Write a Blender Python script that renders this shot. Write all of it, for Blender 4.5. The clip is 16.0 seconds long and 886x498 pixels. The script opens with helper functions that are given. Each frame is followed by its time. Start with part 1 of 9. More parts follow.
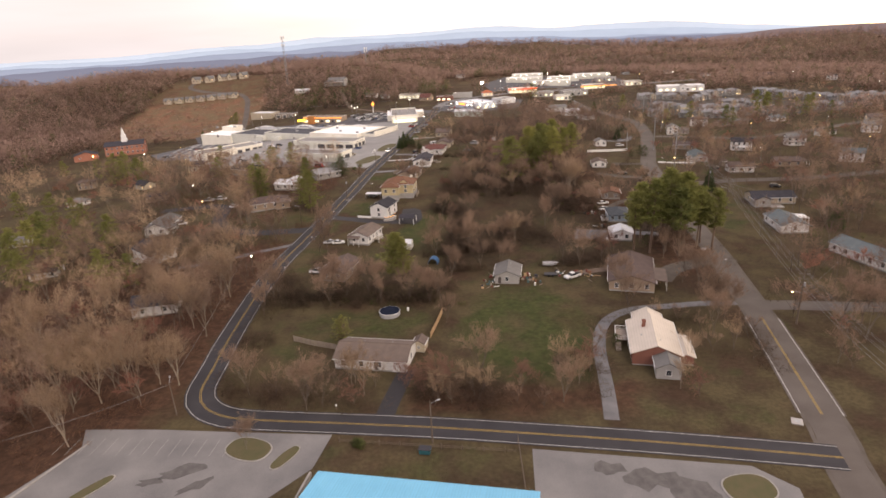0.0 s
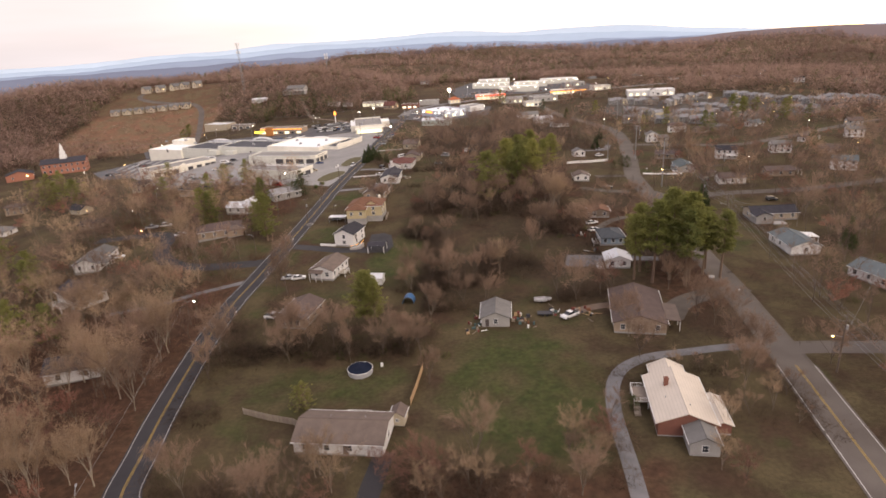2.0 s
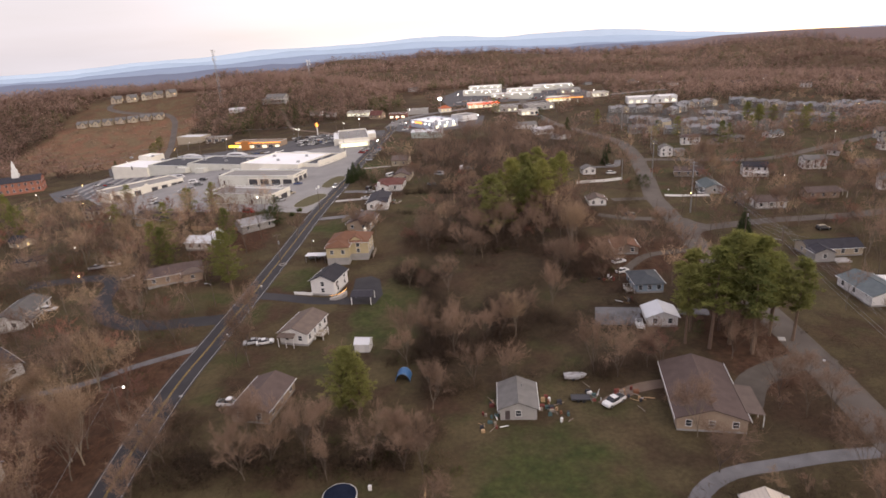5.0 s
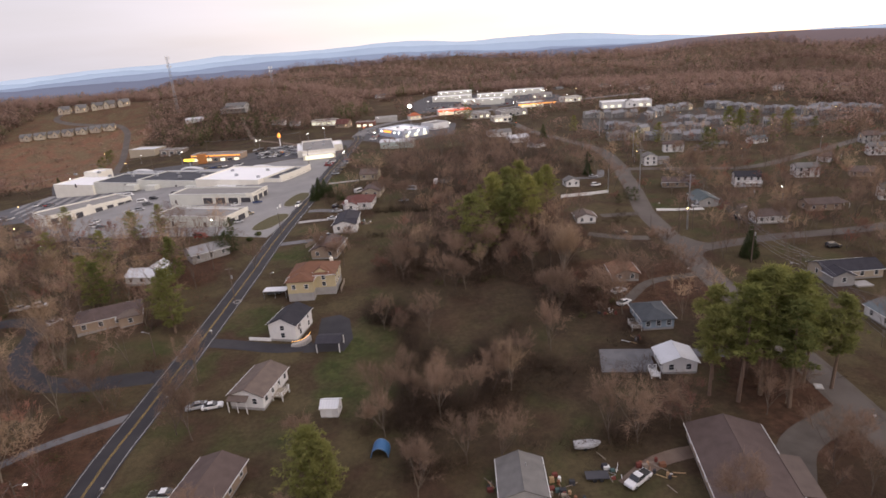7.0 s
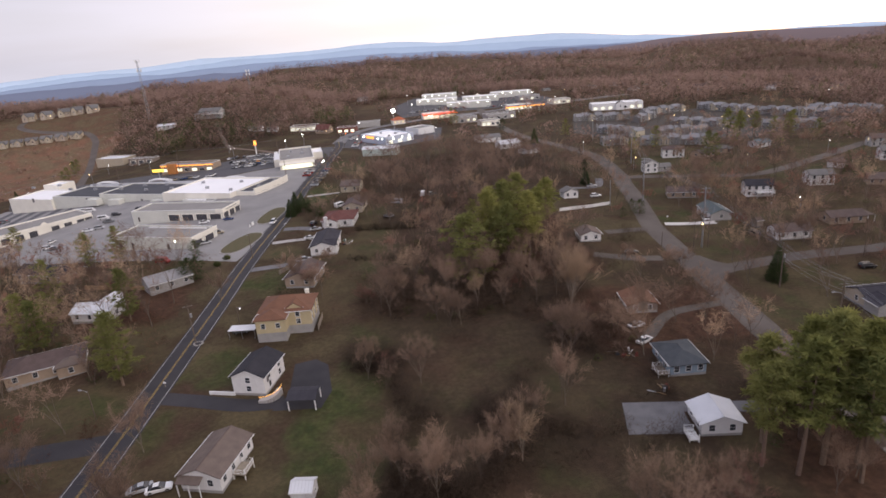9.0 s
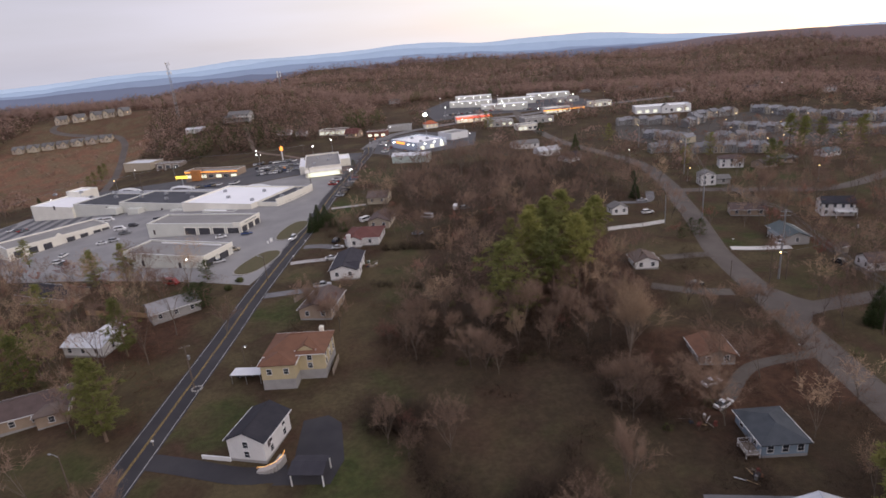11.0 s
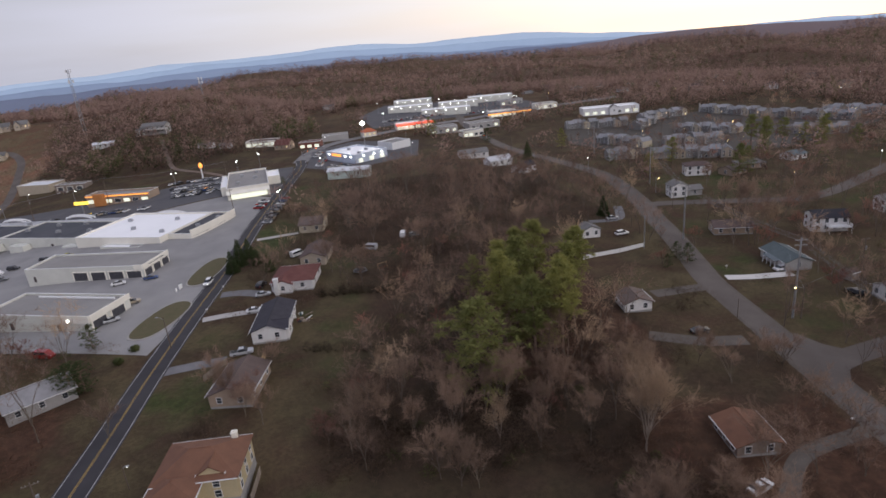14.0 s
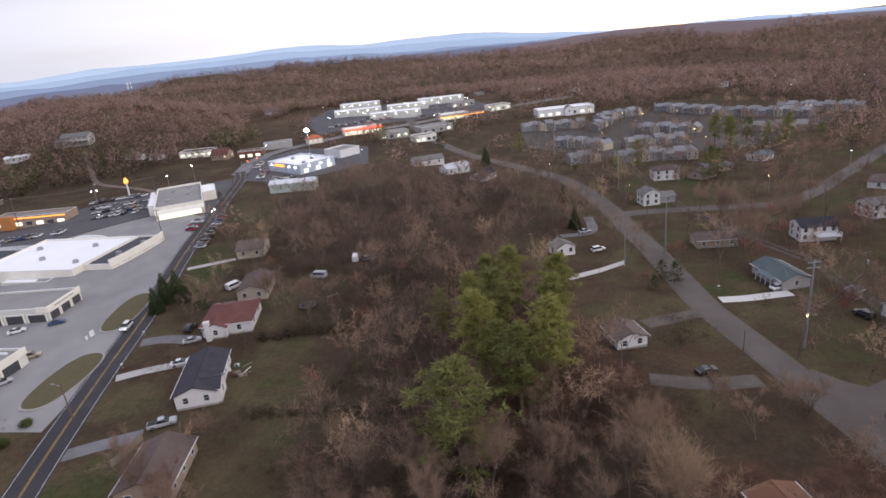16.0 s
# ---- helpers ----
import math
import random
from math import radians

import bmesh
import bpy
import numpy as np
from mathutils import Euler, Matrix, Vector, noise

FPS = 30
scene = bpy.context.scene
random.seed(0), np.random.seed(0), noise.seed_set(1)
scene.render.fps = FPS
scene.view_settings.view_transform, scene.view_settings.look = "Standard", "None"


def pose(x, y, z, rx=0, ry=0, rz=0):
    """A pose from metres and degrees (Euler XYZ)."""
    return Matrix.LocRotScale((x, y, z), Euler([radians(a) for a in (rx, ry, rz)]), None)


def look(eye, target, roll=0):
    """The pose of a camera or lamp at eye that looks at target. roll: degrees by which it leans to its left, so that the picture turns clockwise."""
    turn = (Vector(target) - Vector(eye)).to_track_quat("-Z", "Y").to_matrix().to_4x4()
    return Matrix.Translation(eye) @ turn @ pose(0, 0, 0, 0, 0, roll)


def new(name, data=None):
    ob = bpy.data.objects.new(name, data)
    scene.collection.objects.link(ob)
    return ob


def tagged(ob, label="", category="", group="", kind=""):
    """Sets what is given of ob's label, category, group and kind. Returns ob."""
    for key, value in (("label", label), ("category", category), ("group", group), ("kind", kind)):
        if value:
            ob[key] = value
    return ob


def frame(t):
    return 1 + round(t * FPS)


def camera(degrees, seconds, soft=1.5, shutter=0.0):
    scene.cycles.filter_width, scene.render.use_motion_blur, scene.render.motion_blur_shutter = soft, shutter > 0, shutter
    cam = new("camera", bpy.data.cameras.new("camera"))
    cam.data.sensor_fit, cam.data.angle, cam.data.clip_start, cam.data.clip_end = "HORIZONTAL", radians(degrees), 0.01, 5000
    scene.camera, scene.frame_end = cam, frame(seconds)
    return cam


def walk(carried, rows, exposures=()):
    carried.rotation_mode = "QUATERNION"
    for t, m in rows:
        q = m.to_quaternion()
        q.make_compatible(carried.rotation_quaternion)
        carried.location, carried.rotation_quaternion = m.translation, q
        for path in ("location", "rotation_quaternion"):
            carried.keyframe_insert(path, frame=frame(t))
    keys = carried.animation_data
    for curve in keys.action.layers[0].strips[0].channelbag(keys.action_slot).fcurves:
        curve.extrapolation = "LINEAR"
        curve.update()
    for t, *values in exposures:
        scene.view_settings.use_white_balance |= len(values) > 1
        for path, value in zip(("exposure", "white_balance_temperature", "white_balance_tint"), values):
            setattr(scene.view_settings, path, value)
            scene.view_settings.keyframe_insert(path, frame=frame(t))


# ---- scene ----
PATH = [
    (0, (5.09, -81.13, 74.39), (3.736, -62.396, 67.501), -3.2),
    (0.5, (4.04, -74.09, 74.40), (2.907, -55.336, 67.538), -3.3),
    (1, (2.97, -67.20, 74.38), (2.478, -48.432, 67.507), -3.5),
    (1.5, (2.00, -60.46, 74.31), (1.634, -41.670, 67.466), -3.6),
    (2, (1.15, -53.77, 74.22), (0.900, -34.970, 67.418), -3.6),
    (2.5, (0.36, -47.03, 74.17), (0.216, -28.215, 67.385), -3.5),
    (3, (-0.23, -40.31, 74.15), (-0.261, -21.476, 67.390), -3.7),
    (3.5, (-0.71, -33.51, 74.15), (-0.670, -14.677, 67.414), -3.8),
    (4, (-1.18, -26.79, 74.17), (-1.118, -7.954, 67.455), -3.8),
    (4.2, (-1.35, -24.18, 74.17), (-1.280, -5.340, 67.455), -3.8),
    (6.5, (-2.79, 4.68, 73.93), (-1.987, 23.542, 67.307), -4.1),
    (7, (-3.09, 10.78, 73.88), (-1.936, 29.624, 67.259), -4.2),
    (7.5, (-3.26, 16.73, 73.83), (-1.861, 35.554, 67.201), -4.4),
    (8, (-3.20, 22.61, 73.80), (-1.534, 41.400, 67.165), -4.5),
    (10.3, (-1.62, 50.19, 73.69), (-0.114, 69.006, 67.094), -5.0),
    (10.5, (-1.43, 52.60, 73.69), (-0.241, 71.449, 67.115), -5.0),
    (11, (-0.92, 58.61, 73.66), (-0.314, 77.495, 67.130), -4.9),
    (11.5, (-0.53, 64.48, 73.68), (-0.063, 83.392, 67.176), -4.9),
    (12, (-0.21, 70.62, 73.71), (0.129, 89.543, 67.224), -4.9),
    (12.5, (0.11, 76.74, 73.73), (0.741, 95.639, 67.209), -5.1),
    (13, (0.21, 83.01, 73.70), (2.036, 101.803, 67.089), -5.4),
    (13.5, (0.11, 89.33, 73.67), (2.382, 108.060, 67.029), -5.5),
    (14, (0.07, 95.61, 73.60), (2.566, 114.301, 66.936), -5.5),
    (14.5, (0.33, 101.86, 73.49), (3.141, 120.497, 66.800), -5.6),
    (15, (0.88, 108.09, 73.32), (4.014, 126.668, 66.614), -5.7),
    (15.5, (1.56, 114.30, 73.13), (5.133, 132.801, 66.407), -5.7),
    (16, (2.27, 120.00, 72.99), (6.316, 138.367, 66.200), -5.9),
]
EXPOSURES = [(0, 0.29, 7600, 10), (4, 0.22, 7150, 10), (6.5, -0.08, 6750, 10), (8, -0.08, 6550, 10), (10.5, -0.25, 6250, 10), (11, -0.34, 6250, 10), (13, -0.66, 6080, 8), (14, -0.48, 6020, 7), (15, -0.32, 6020, 7), (16, -0.04, 6020, 7)]
cam = camera(73.0, 16.0, soft=1.6, shutter=0.35)
walk(cam, [(t, look(eye, target, roll)) for t, eye, target, roll in PATH], EXPOSURES)

# ---- world, sun ----
GLOW_AZ = 50.0
SUN_AZ, SUN_EL = 38.0, 7.0          # degrees to the right of +y, degrees up


def make_world():
    w = bpy.data.worlds.new("dusk_sky")
    scene.world = w
    w.use_nodes = True
    nt = w.node_tree
    nt.nodes.clear()
    out = nt.nodes.new("ShaderNodeOutputWorld")
    back = nt.nodes.new("ShaderNodeBackground")
    sky = nt.nodes.new("ShaderNodeTexSky")
    sky.sky_type = "NISHITA"
    sky.sun_disc = False
    sky.sun_elevation = radians(SUN_EL)
    sky.sun_rotation = radians(SUN_AZ)
    sky.dust_density = 2.0
    gain = nt.nodes.new("ShaderNodeMix")
    gain.data_type, gain.blend_type = "RGBA", "MULTIPLY"
    gain.inputs[0].default_value = 1.0
    gain.inputs[7].default_value = (0.15, 0.15, 0.15, 1)
    # a thin veil of high cloud over the clear sky, bright low down and dim overhead
    veil = nt.nodes.new("ShaderNodeMix")
    veil.data_type = "RGBA"
    co = nt.nodes.new("ShaderNodeTexCoord")
    sep = nt.nodes.new("ShaderNodeSeparateXYZ")
    ramp = nt.nodes.new("ShaderNodeValToRGB")
    ramp.color_ramp.elements[0].position, ramp.color_ramp.elements[0].color = 0.0, (0.97, 0.94, 1.04, 1)
    ramp.color_ramp.elements[1].position, ramp.color_ramp.elements[1].color = 0.85, (0.92, 0.92, 1.08, 1)
    e = ramp.color_ramp.elements.new(0.28)
    e.color = (0.95, 0.86, 0.98, 1)
    mp = nt.nodes.new("ShaderNodeMapping")
    mp.inputs["Scale"].default_value = (1.2, 1.2, 9.0)
    no = nt.nodes.new("ShaderNodeTexNoise")
    no.inputs["Scale"].default_value = 1.6
    no.inputs["Detail"].default_value = 4.0
    ra = nt.nodes.new("ShaderNodeMapRange")
    ra.inputs[1].default_value, ra.inputs[2].default_value = 0.3, 0.7
    ra.inputs[3].default_value, ra.inputs[4].default_value = 0.72, 0.93
    ln = nt.links.new
    ln(co.outputs["Generated"], mp.inputs["Vector"])
    ln(co.outputs["Generated"], sep.inputs[0])
    ln(sep.outputs["Z"], ramp.inputs[0])
    # the west, ahead and to the right, glows after sunset
    dot = nt.nodes.new("ShaderNodeVectorMath")
    dot.operation = "DOT_PRODUCT"
    dot.inputs[1].default_value = (math.sin(radians(GLOW_AZ)), math.cos(radians(GLOW_AZ)), 0)
    ln(co.outputs["Generated"], dot.inputs[0])
    reach = nt.nodes.new("ShaderNodeMapRange")
    reach.interpolation_type = "SMOOTHSTEP"
    reach.inputs[1].default_value, reach.inputs[2].default_value = 0.15, 0.95
    ln(dot.outputs["Value"], reach.inputs[0])
    west = nt.nodes.new("ShaderNodeMix")
    west.data_type = "RGBA"
    west.inputs[6].default_value, west.inputs[7].default_value = (0.94, 0.93, 0.96, 1), (1.55, 1.47, 1.30, 1)
    ln(reach.outputs[0], west.inputs[0])
    glowing = nt.nodes.new("ShaderNodeMix")
    glowing.data_type, glowing.blend_type = "RGBA", "MULTIPLY"
    glowing.inputs[0].default_value = 1.0
    ln(ramp.outputs[0], glowing.inputs[6])
    ln(west.outputs[2], glowing.inputs[7])
    ln(glowing.outputs[2], veil.inputs[7])
    ln(mp.outputs["Vector"], no.inputs["Vector"])
    ln(no.outputs["Fac"], ra.inputs[0])
    ln(ra.outputs[0], veil.inputs[0])
    ln(sky.outputs["Color"], gain.inputs[6])
    ln(gain.outputs[2], veil.inputs[6])
    ln(veil.outputs[2], back.inputs["Color"])
    ln(back.outputs[0], out.inputs["Surface"])
    back.inputs["Strength"].default_value = 1.0


make_world()
lamp = bpy.data.lights.new("sun", "SUN")
lamp.energy, lamp.angle, lamp.color = 1.4, radians(50), (1.0, 0.85, 0.72)
sun = new("sun", lamp)
az, el = radians(140), radians(34)
sun.matrix_world = look((300 * math.sin(az) * math.cos(el), 300 * math.cos(az) * math.cos(el), 300 * math.sin(el)), (0, 0, 0))

# ---- materials ----
MATS = {}


def nodes_of(name):
    m = bpy.data.materials.new(name)
    m.use_nodes = True
    nt = m.node_tree
    return m, nt, nt.nodes["Principled BSDF"]


def mat(name, a, b=None, rough=0.85, scale=0.8, fine=9.0, metal=0.0, vary=0.0, bump=0.0, lines=None, emit=0.0, spec=0.3):
    """Two-scale mottled surface between colours a and b. vary: brightness spread from thing to thing. lines: (axis, metres) of courses or laps."""
    if name in MATS:
        return MATS[name]
    m, nt, bsdf = nodes_of(name)
    ln = nt.links.new
    if b is None:
        b = tuple(c * 0.78 for c in a)
    co = nt.nodes.new("ShaderNodeTexCoord")
    n1, n2 = nt.nodes.new("ShaderNodeTexNoise"), nt.nodes.new("ShaderNodeTexNoise")
    n1.inputs["Scale"].default_value, n1.inputs["Detail"].default_value = scale, 5
    n2.inputs["Scale"].default_value, n2.inputs["Detail"].default_value = fine, 3
    ln(co.outputs["Object"], n1.inputs["Vector"])
    ln(co.outputs["Object"], n2.inputs["Vector"])
    add = nt.nodes.new("ShaderNodeMath")
    add.operation = "MULTIPLY_ADD"
    ln(n2.outputs["Fac"], add.inputs[0])
    add.inputs[1].default_value = 0.45
    ln(n1.outputs["Fac"], add.inputs[2])
    rng = nt.nodes.new("ShaderNodeMapRange")
    rng.inputs[1].default_value, rng.inputs[2].default_value = 0.45, 1.0
    ln(add.outputs[0], rng.inputs[0])
    mix = nt.nodes.new("ShaderNodeMix")
    mix.data_type = "RGBA"
    mix.inputs[6].default_value, mix.inputs[7].default_value = (*a, 1), (*b, 1)
    ln(rng.outputs[0], mix.inputs[0])
    colour = mix.outputs[2]
    if vary:
        inf = nt.nodes.new("ShaderNodeObjectInfo")
        r2 = nt.nodes.new("ShaderNodeMapRange")
        r2.inputs[3].default_value, r2.inputs[4].default_value = 1 - vary, 1 + vary
        ln(inf.outputs["Random"], r2.inputs[0])
        hsv = nt.nodes.new("ShaderNodeHueSaturation")
        ln(r2.outputs[0], hsv.inputs["Value"])
        ln(colour, hsv.inputs["Color"])
        r3 = nt.nodes.new("ShaderNodeMapRange")
        r3.inputs[3].default_value, r3.inputs[4].default_value = 0.485, 0.515
        ln(inf.outputs["Random"], r3.inputs[0])
        ln(r3.outputs[0], hsv.inputs["Hue"])
        colour = hsv.outputs["Color"]
    height = n2.outputs["Fac"]
    if lines:
        wv = nt.nodes.new("ShaderNodeTexWave")
        wv.wave_type, wv.bands_direction, wv.wave_profile = "BANDS", lines[0], "SAW"
        wv.inputs["Scale"].default_value = 1.0 / lines[1] / 3.183
        wv.inputs["Distortion"].default_value = 0.15
        ln(co.outputs["Object"], wv.inputs["Vector"])
        dk = nt.nodes.new("ShaderNodeMapRange")
        dk.inputs[1].default_value, dk.inputs[2].default_value, dk.inputs[3].default_value, dk.inputs[4].default_value = 0.0, 0.25, 0.82, 1.0
        ln(wv.outputs["Fac"], dk.inputs[0])
        mu = nt.nodes.new("ShaderNodeMix")
        mu.data_type, mu.blend_type = "RGBA", "MULTIPLY"
        mu.inputs[0].default_value = 1.0
        ln(colour, mu.inputs[6])
        ln(dk.outputs[0], mu.inputs[7])
        colour = mu.outputs[2]
    ln(colour, bsdf.inputs["Base Color"])
    if bump:
        bp = nt.nodes.new("ShaderNodeBump")
        bp.inputs["Strength"].default_value, bp.inputs["Distance"].default_value = bump, 0.05
        ln(height, bp.inputs["Height"])
        ln(bp.outputs[0], bsdf.inputs["Normal"])
    bsdf.inputs["Roughness"].default_value, bsdf.inputs["Metallic"].default_value = rough, metal
    bsdf.inputs["Specular IOR Level"].default_value = spec
    if emit:
        ln(colour, bsdf.inputs["Emission Color"])
        bsdf.inputs["Emission Strength"].default_value = emit
    MATS[name] = m
    return m


def glow(name, colour, strength):
    if name not in MATS:
        m, nt, bsdf = nodes_of(name)
        bsdf.inputs["Base Color"].default_value = (*colour, 1)
        bsdf.inputs["Emission Color"].default_value = (*colour, 1)
        bsdf.inputs["Emission Strength"].default_value = strength
        MATS[name] = m
    return MATS[name]


def leafy(name, a, b, rough=0.8, by="random", through_light=0.45):
    """Twigs, needles: colours spread from tree to tree and from piece to piece."""
    m, nt, bsdf = nodes_of(name)
    ln = nt.links.new
    mix = nt.nodes.new("ShaderNodeMix")
    mix.data_type = "RGBA"
    mix.inputs[6].default_value, mix.inputs[7].default_value = (*a, 1), (*b, 1)
    if by == "random":
        src = nt.nodes.new("ShaderNodeObjectInfo").outputs["Random"]
    else:
        at = nt.nodes.new("ShaderNodeAttribute")
        at.attribute_name = "tint"
        src = at.outputs["Fac"]
    geo = nt.nodes.new("ShaderNodeNewGeometry")
    ad = nt.nodes.new("ShaderNodeMath")
    ad.operation = "MULTIPLY_ADD"
    ln(geo.outputs["Random Per Island"], ad.inputs[0])
    ad.inputs[1].default_value = 0.5 if by == "random" else 0.14
    sc = nt.nodes.new("ShaderNodeMath")
    sc.operation = "MULTIPLY"
    ln(src, sc.inputs[0])
    sc.inputs[1].default_value = 0.6 if by == "random" else 0.8
    ln(sc.outputs[0], ad.inputs[2])
    ln(ad.outputs[0], mix.inputs[0])
    ln(mix.outputs[2], bsdf.inputs["Base Color"])
    bsdf.inputs["Roughness"].default_value = rough
    bsdf.inputs["Specular IOR Level"].default_value = 0.1
    thin = nt.nodes.new("ShaderNodeBsdfTranslucent")
    both = nt.nodes.new("ShaderNodeMixShader")
    both.inputs[0].default_value = through_light
    ln(mix.outputs[2], thin.inputs["Color"])
    ln(bsdf.outputs[0], both.inputs[1])
    ln(thin.outputs[0], both.inputs[2])
    ln(both.outputs[0], nt.nodes["Material Output"].inputs["Surface"])
    MATS[name] = m
    return m


ASPHALT_NEW = mat("asphalt_new", (0.028, 0.027, 0.032), (0.052, 0.049, 0.054), 0.8, 0.15, 14, bump=0.2)
ASPHALT_OLD = mat("asphalt_old", (0.09, 0.075, 0.067), (0.142, 0.122, 0.11), 0.9, 0.12, 10, bump=0.2)
ASPHALT_LOT = mat("asphalt_lot", (0.13, 0.127, 0.132), (0.25, 0.24, 0.238), 0.9, 0.1, 6, bump=0.2)
LOT_PALE = mat("pale_lot_asphalt", (0.21, 0.205, 0.208), (0.32, 0.31, 0.305), 0.9, 0.08, 6, bump=0.2)
LOT_DARK = mat("asphalt_dark_lot", (0.07, 0.07, 0.08), (0.11, 0.105, 0.11), 0.9, 0.1, 6)
CONCRETE = mat("concrete", (0.34, 0.32, 0.31), (0.47, 0.45, 0.43), 0.9, 0.4, 8, bump=0.2)
GRAVEL_DK = mat("dull_gravel", (0.085, 0.072, 0.062), (0.14, 0.12, 0.105), 0.95, 0.3, 12, bump=0.5)
GRAVEL = mat("gravel", (0.12, 0.118, 0.125), (0.21, 0.205, 0.214), 0.95, 0.3, 18, bump=0.6)
DIRT = mat("bare_earth", (0.13, 0.09, 0.07), (0.21, 0.16, 0.13), 0.95, 0.3, 5, bump=0.5)
PAINT_W = mat("road_paint_white", (0.40, 0.39, 0.385), (0.58, 0.57, 0.56), 0.7, 0.6, 20)
PAINT_Y = mat("road_paint_yellow", (0.30, 0.20, 0.06), (0.42, 0.29, 0.09), 0.7, 0.6, 20)
KERB = mat("kerb_concrete", (0.26, 0.245, 0.23), (0.38, 0.365, 0.345), 0.9, 0.6, 12)
SIDING_W = mat("white_siding", (0.78, 0.77, 0.76), (0.66, 0.65, 0.65), 0.6, 0.5, 4, lines=("Z", 0.2))
SIDING_B = mat("blue_siding", (0.30, 0.38, 0.46), (0.24, 0.31, 0.39), 0.6, 0.5, 4, lines=("Z", 0.2))
SIDING_G = mat("grey_siding", (0.40, 0.39, 0.38), (0.32, 0.31, 0.30), 0.65, 0.5, 4, lines=("Z", 0.2), vary=0.15)
SIDING_TH = mat("dull_grey_siding", (0.27, 0.265, 0.26), (0.21, 0.205, 0.20), 0.7, 0.5, 4, lines=("Z", 0.2), vary=0.2)
SIDING_Y = mat("cream_yellow_siding", (0.54, 0.45, 0.28), (0.45, 0.38, 0.24), 0.65, 0.5, 4, lines=("Z", 0.2))
SIDING_T = mat("tan_siding", (0.50, 0.43, 0.34), (0.42, 0.36, 0.28), 0.7, 0.5, 4, lines=("Z", 0.2), vary=0.12)
STUCCO = mat("cream_stucco", (0.86, 0.83, 0.74), (0.76, 0.73, 0.65), 0.85, 0.25, 5)
BLOCK_G = mat("greenish_grey_block", (0.70, 0.70, 0.64), (0.60, 0.60, 0.55), 0.85, 0.25, 5, lines=("Z", 0.4))
BRICK = mat("red_brick", (0.23, 0.10, 0.075), (0.17, 0.075, 0.058), 0.9, 0.7, 12, lines=("Z", 0.15))
BRICK_H = mat("orange_red_brick", (0.42, 0.19, 0.135), (0.34, 0.15, 0.11), 0.9, 0.7, 12, lines=("Z", 0.15))
BRICK_T = mat("tan_brick", (0.40, 0.31, 0.24), (0.31, 0.24, 0.18), 0.9, 0.7, 12, lines=("Z", 0.15))
FOUND = mat("foundation_block", (0.38, 0.37, 0.36), (0.28, 0.27, 0.27), 0.9, 0.6, 8)
SHINGLE_BR = mat("brown_shingles", (0.10, 0.075, 0.068), (0.15, 0.112, 0.1), 0.9, 0.5, 6, vary=0.2, bump=0.4)
SHINGLE_OR = mat("rust_brown_shingles", (0.20, 0.10, 0.062), (0.14, 0.072, 0.048), 0.9, 0.5, 6, bump=0.4)
SHINGLE_GR = mat("grey_shingles", (0.12, 0.115, 0.112), (0.18, 0.172, 0.168), 0.9, 0.5, 6, vary=0.2, bump=0.4)
SHINGLE_TH = mat("light_grey_shingles", (0.19, 0.19, 0.20), (0.28, 0.278, 0.29), 0.9, 0.5, 6, vary=0.18, bump=0.4)
SHINGLE_DK = mat("charcoal_shingles", (0.028, 0.028, 0.036), (0.048, 0.045, 0.055), 0.9, 0.5, 6, vary=0.2, bump=0.4)
SHINGLE_BG = mat("blue_grey_shingles", (0.10, 0.12, 0.13), (0.14, 0.165, 0.175), 0.9, 0.5, 6, vary=0.15, bump=0.4)
SHINGLE_SL = mat("dark_slate_shingles", (0.055, 0.062, 0.072), (0.085, 0.094, 0.106), 0.9, 0.5, 6, bump=0.4)
SHINGLE_RD = mat("dark_red_shingles", (0.115, 0.045, 0.04), (0.16, 0.07, 0.06), 0.9, 0.5, 6, bump=0.4)
METAL_CR = mat("cream_metal_roof", (0.62, 0.55, 0.48), (0.53, 0.47, 0.41), 0.5, 0.3, 3, lines=("Y", 0.6))
METAL_W = mat("white_metal_roof", (0.72, 0.73, 0.76), (0.6, 0.61, 0.64), 0.5, 0.3, 3, lines=("X", 0.6))
METAL_SKY = mat("light_blue_metal_roof", (0.20, 0.55, 0.78), (0.16, 0.47, 0.69), 0.5, 0.2, 3, lines=("X", 0.5))
MEMBRANE_W = mat("white_roof_membrane", (0.90, 0.90, 0.92), (0.84, 0.84, 0.86), 0.7, 0.1, 2)
MEMBRANE_D = mat("dark_roof_membrane", (0.05, 0.055, 0.065), (0.085, 0.085, 0.1), 0.8, 0.1, 2)
MEMBRANE_G = mat("grey_roof_membrane", (0.22, 0.21, 0.205), (0.29, 0.28, 0.27), 0.85, 0.1, 2)
TRIM_W = mat("white_trim", (0.80, 0.80, 0.80), (0.72, 0.72, 0.72), 0.5, 1, 6)
DOOR_D = mat("dark_door", (0.06, 0.05, 0.05), (0.1, 0.08, 0.08), 0.5, 1, 6, vary=0.3)
DOOR_GAR = mat("garage_door_dark", (0.05, 0.05, 0.06), (0.09, 0.09, 0.10), 0.35, 1, 6)
GLASS = mat("window_glass", (0.03, 0.035, 0.045), (0.045, 0.05, 0.06), 0.08, 1, 2, spec=0.6)
WOOD_OLD = mat("weathered_wood", (0.32, 0.27, 0.22), (0.22, 0.18, 0.15), 0.85, 1.2, 12, vary=0.15)
WOOD_NEW = mat("tan_fence_wood", (0.46, 0.31, 0.18), (0.36, 0.24, 0.14), 0.85, 1.2, 12, vary=0.15)
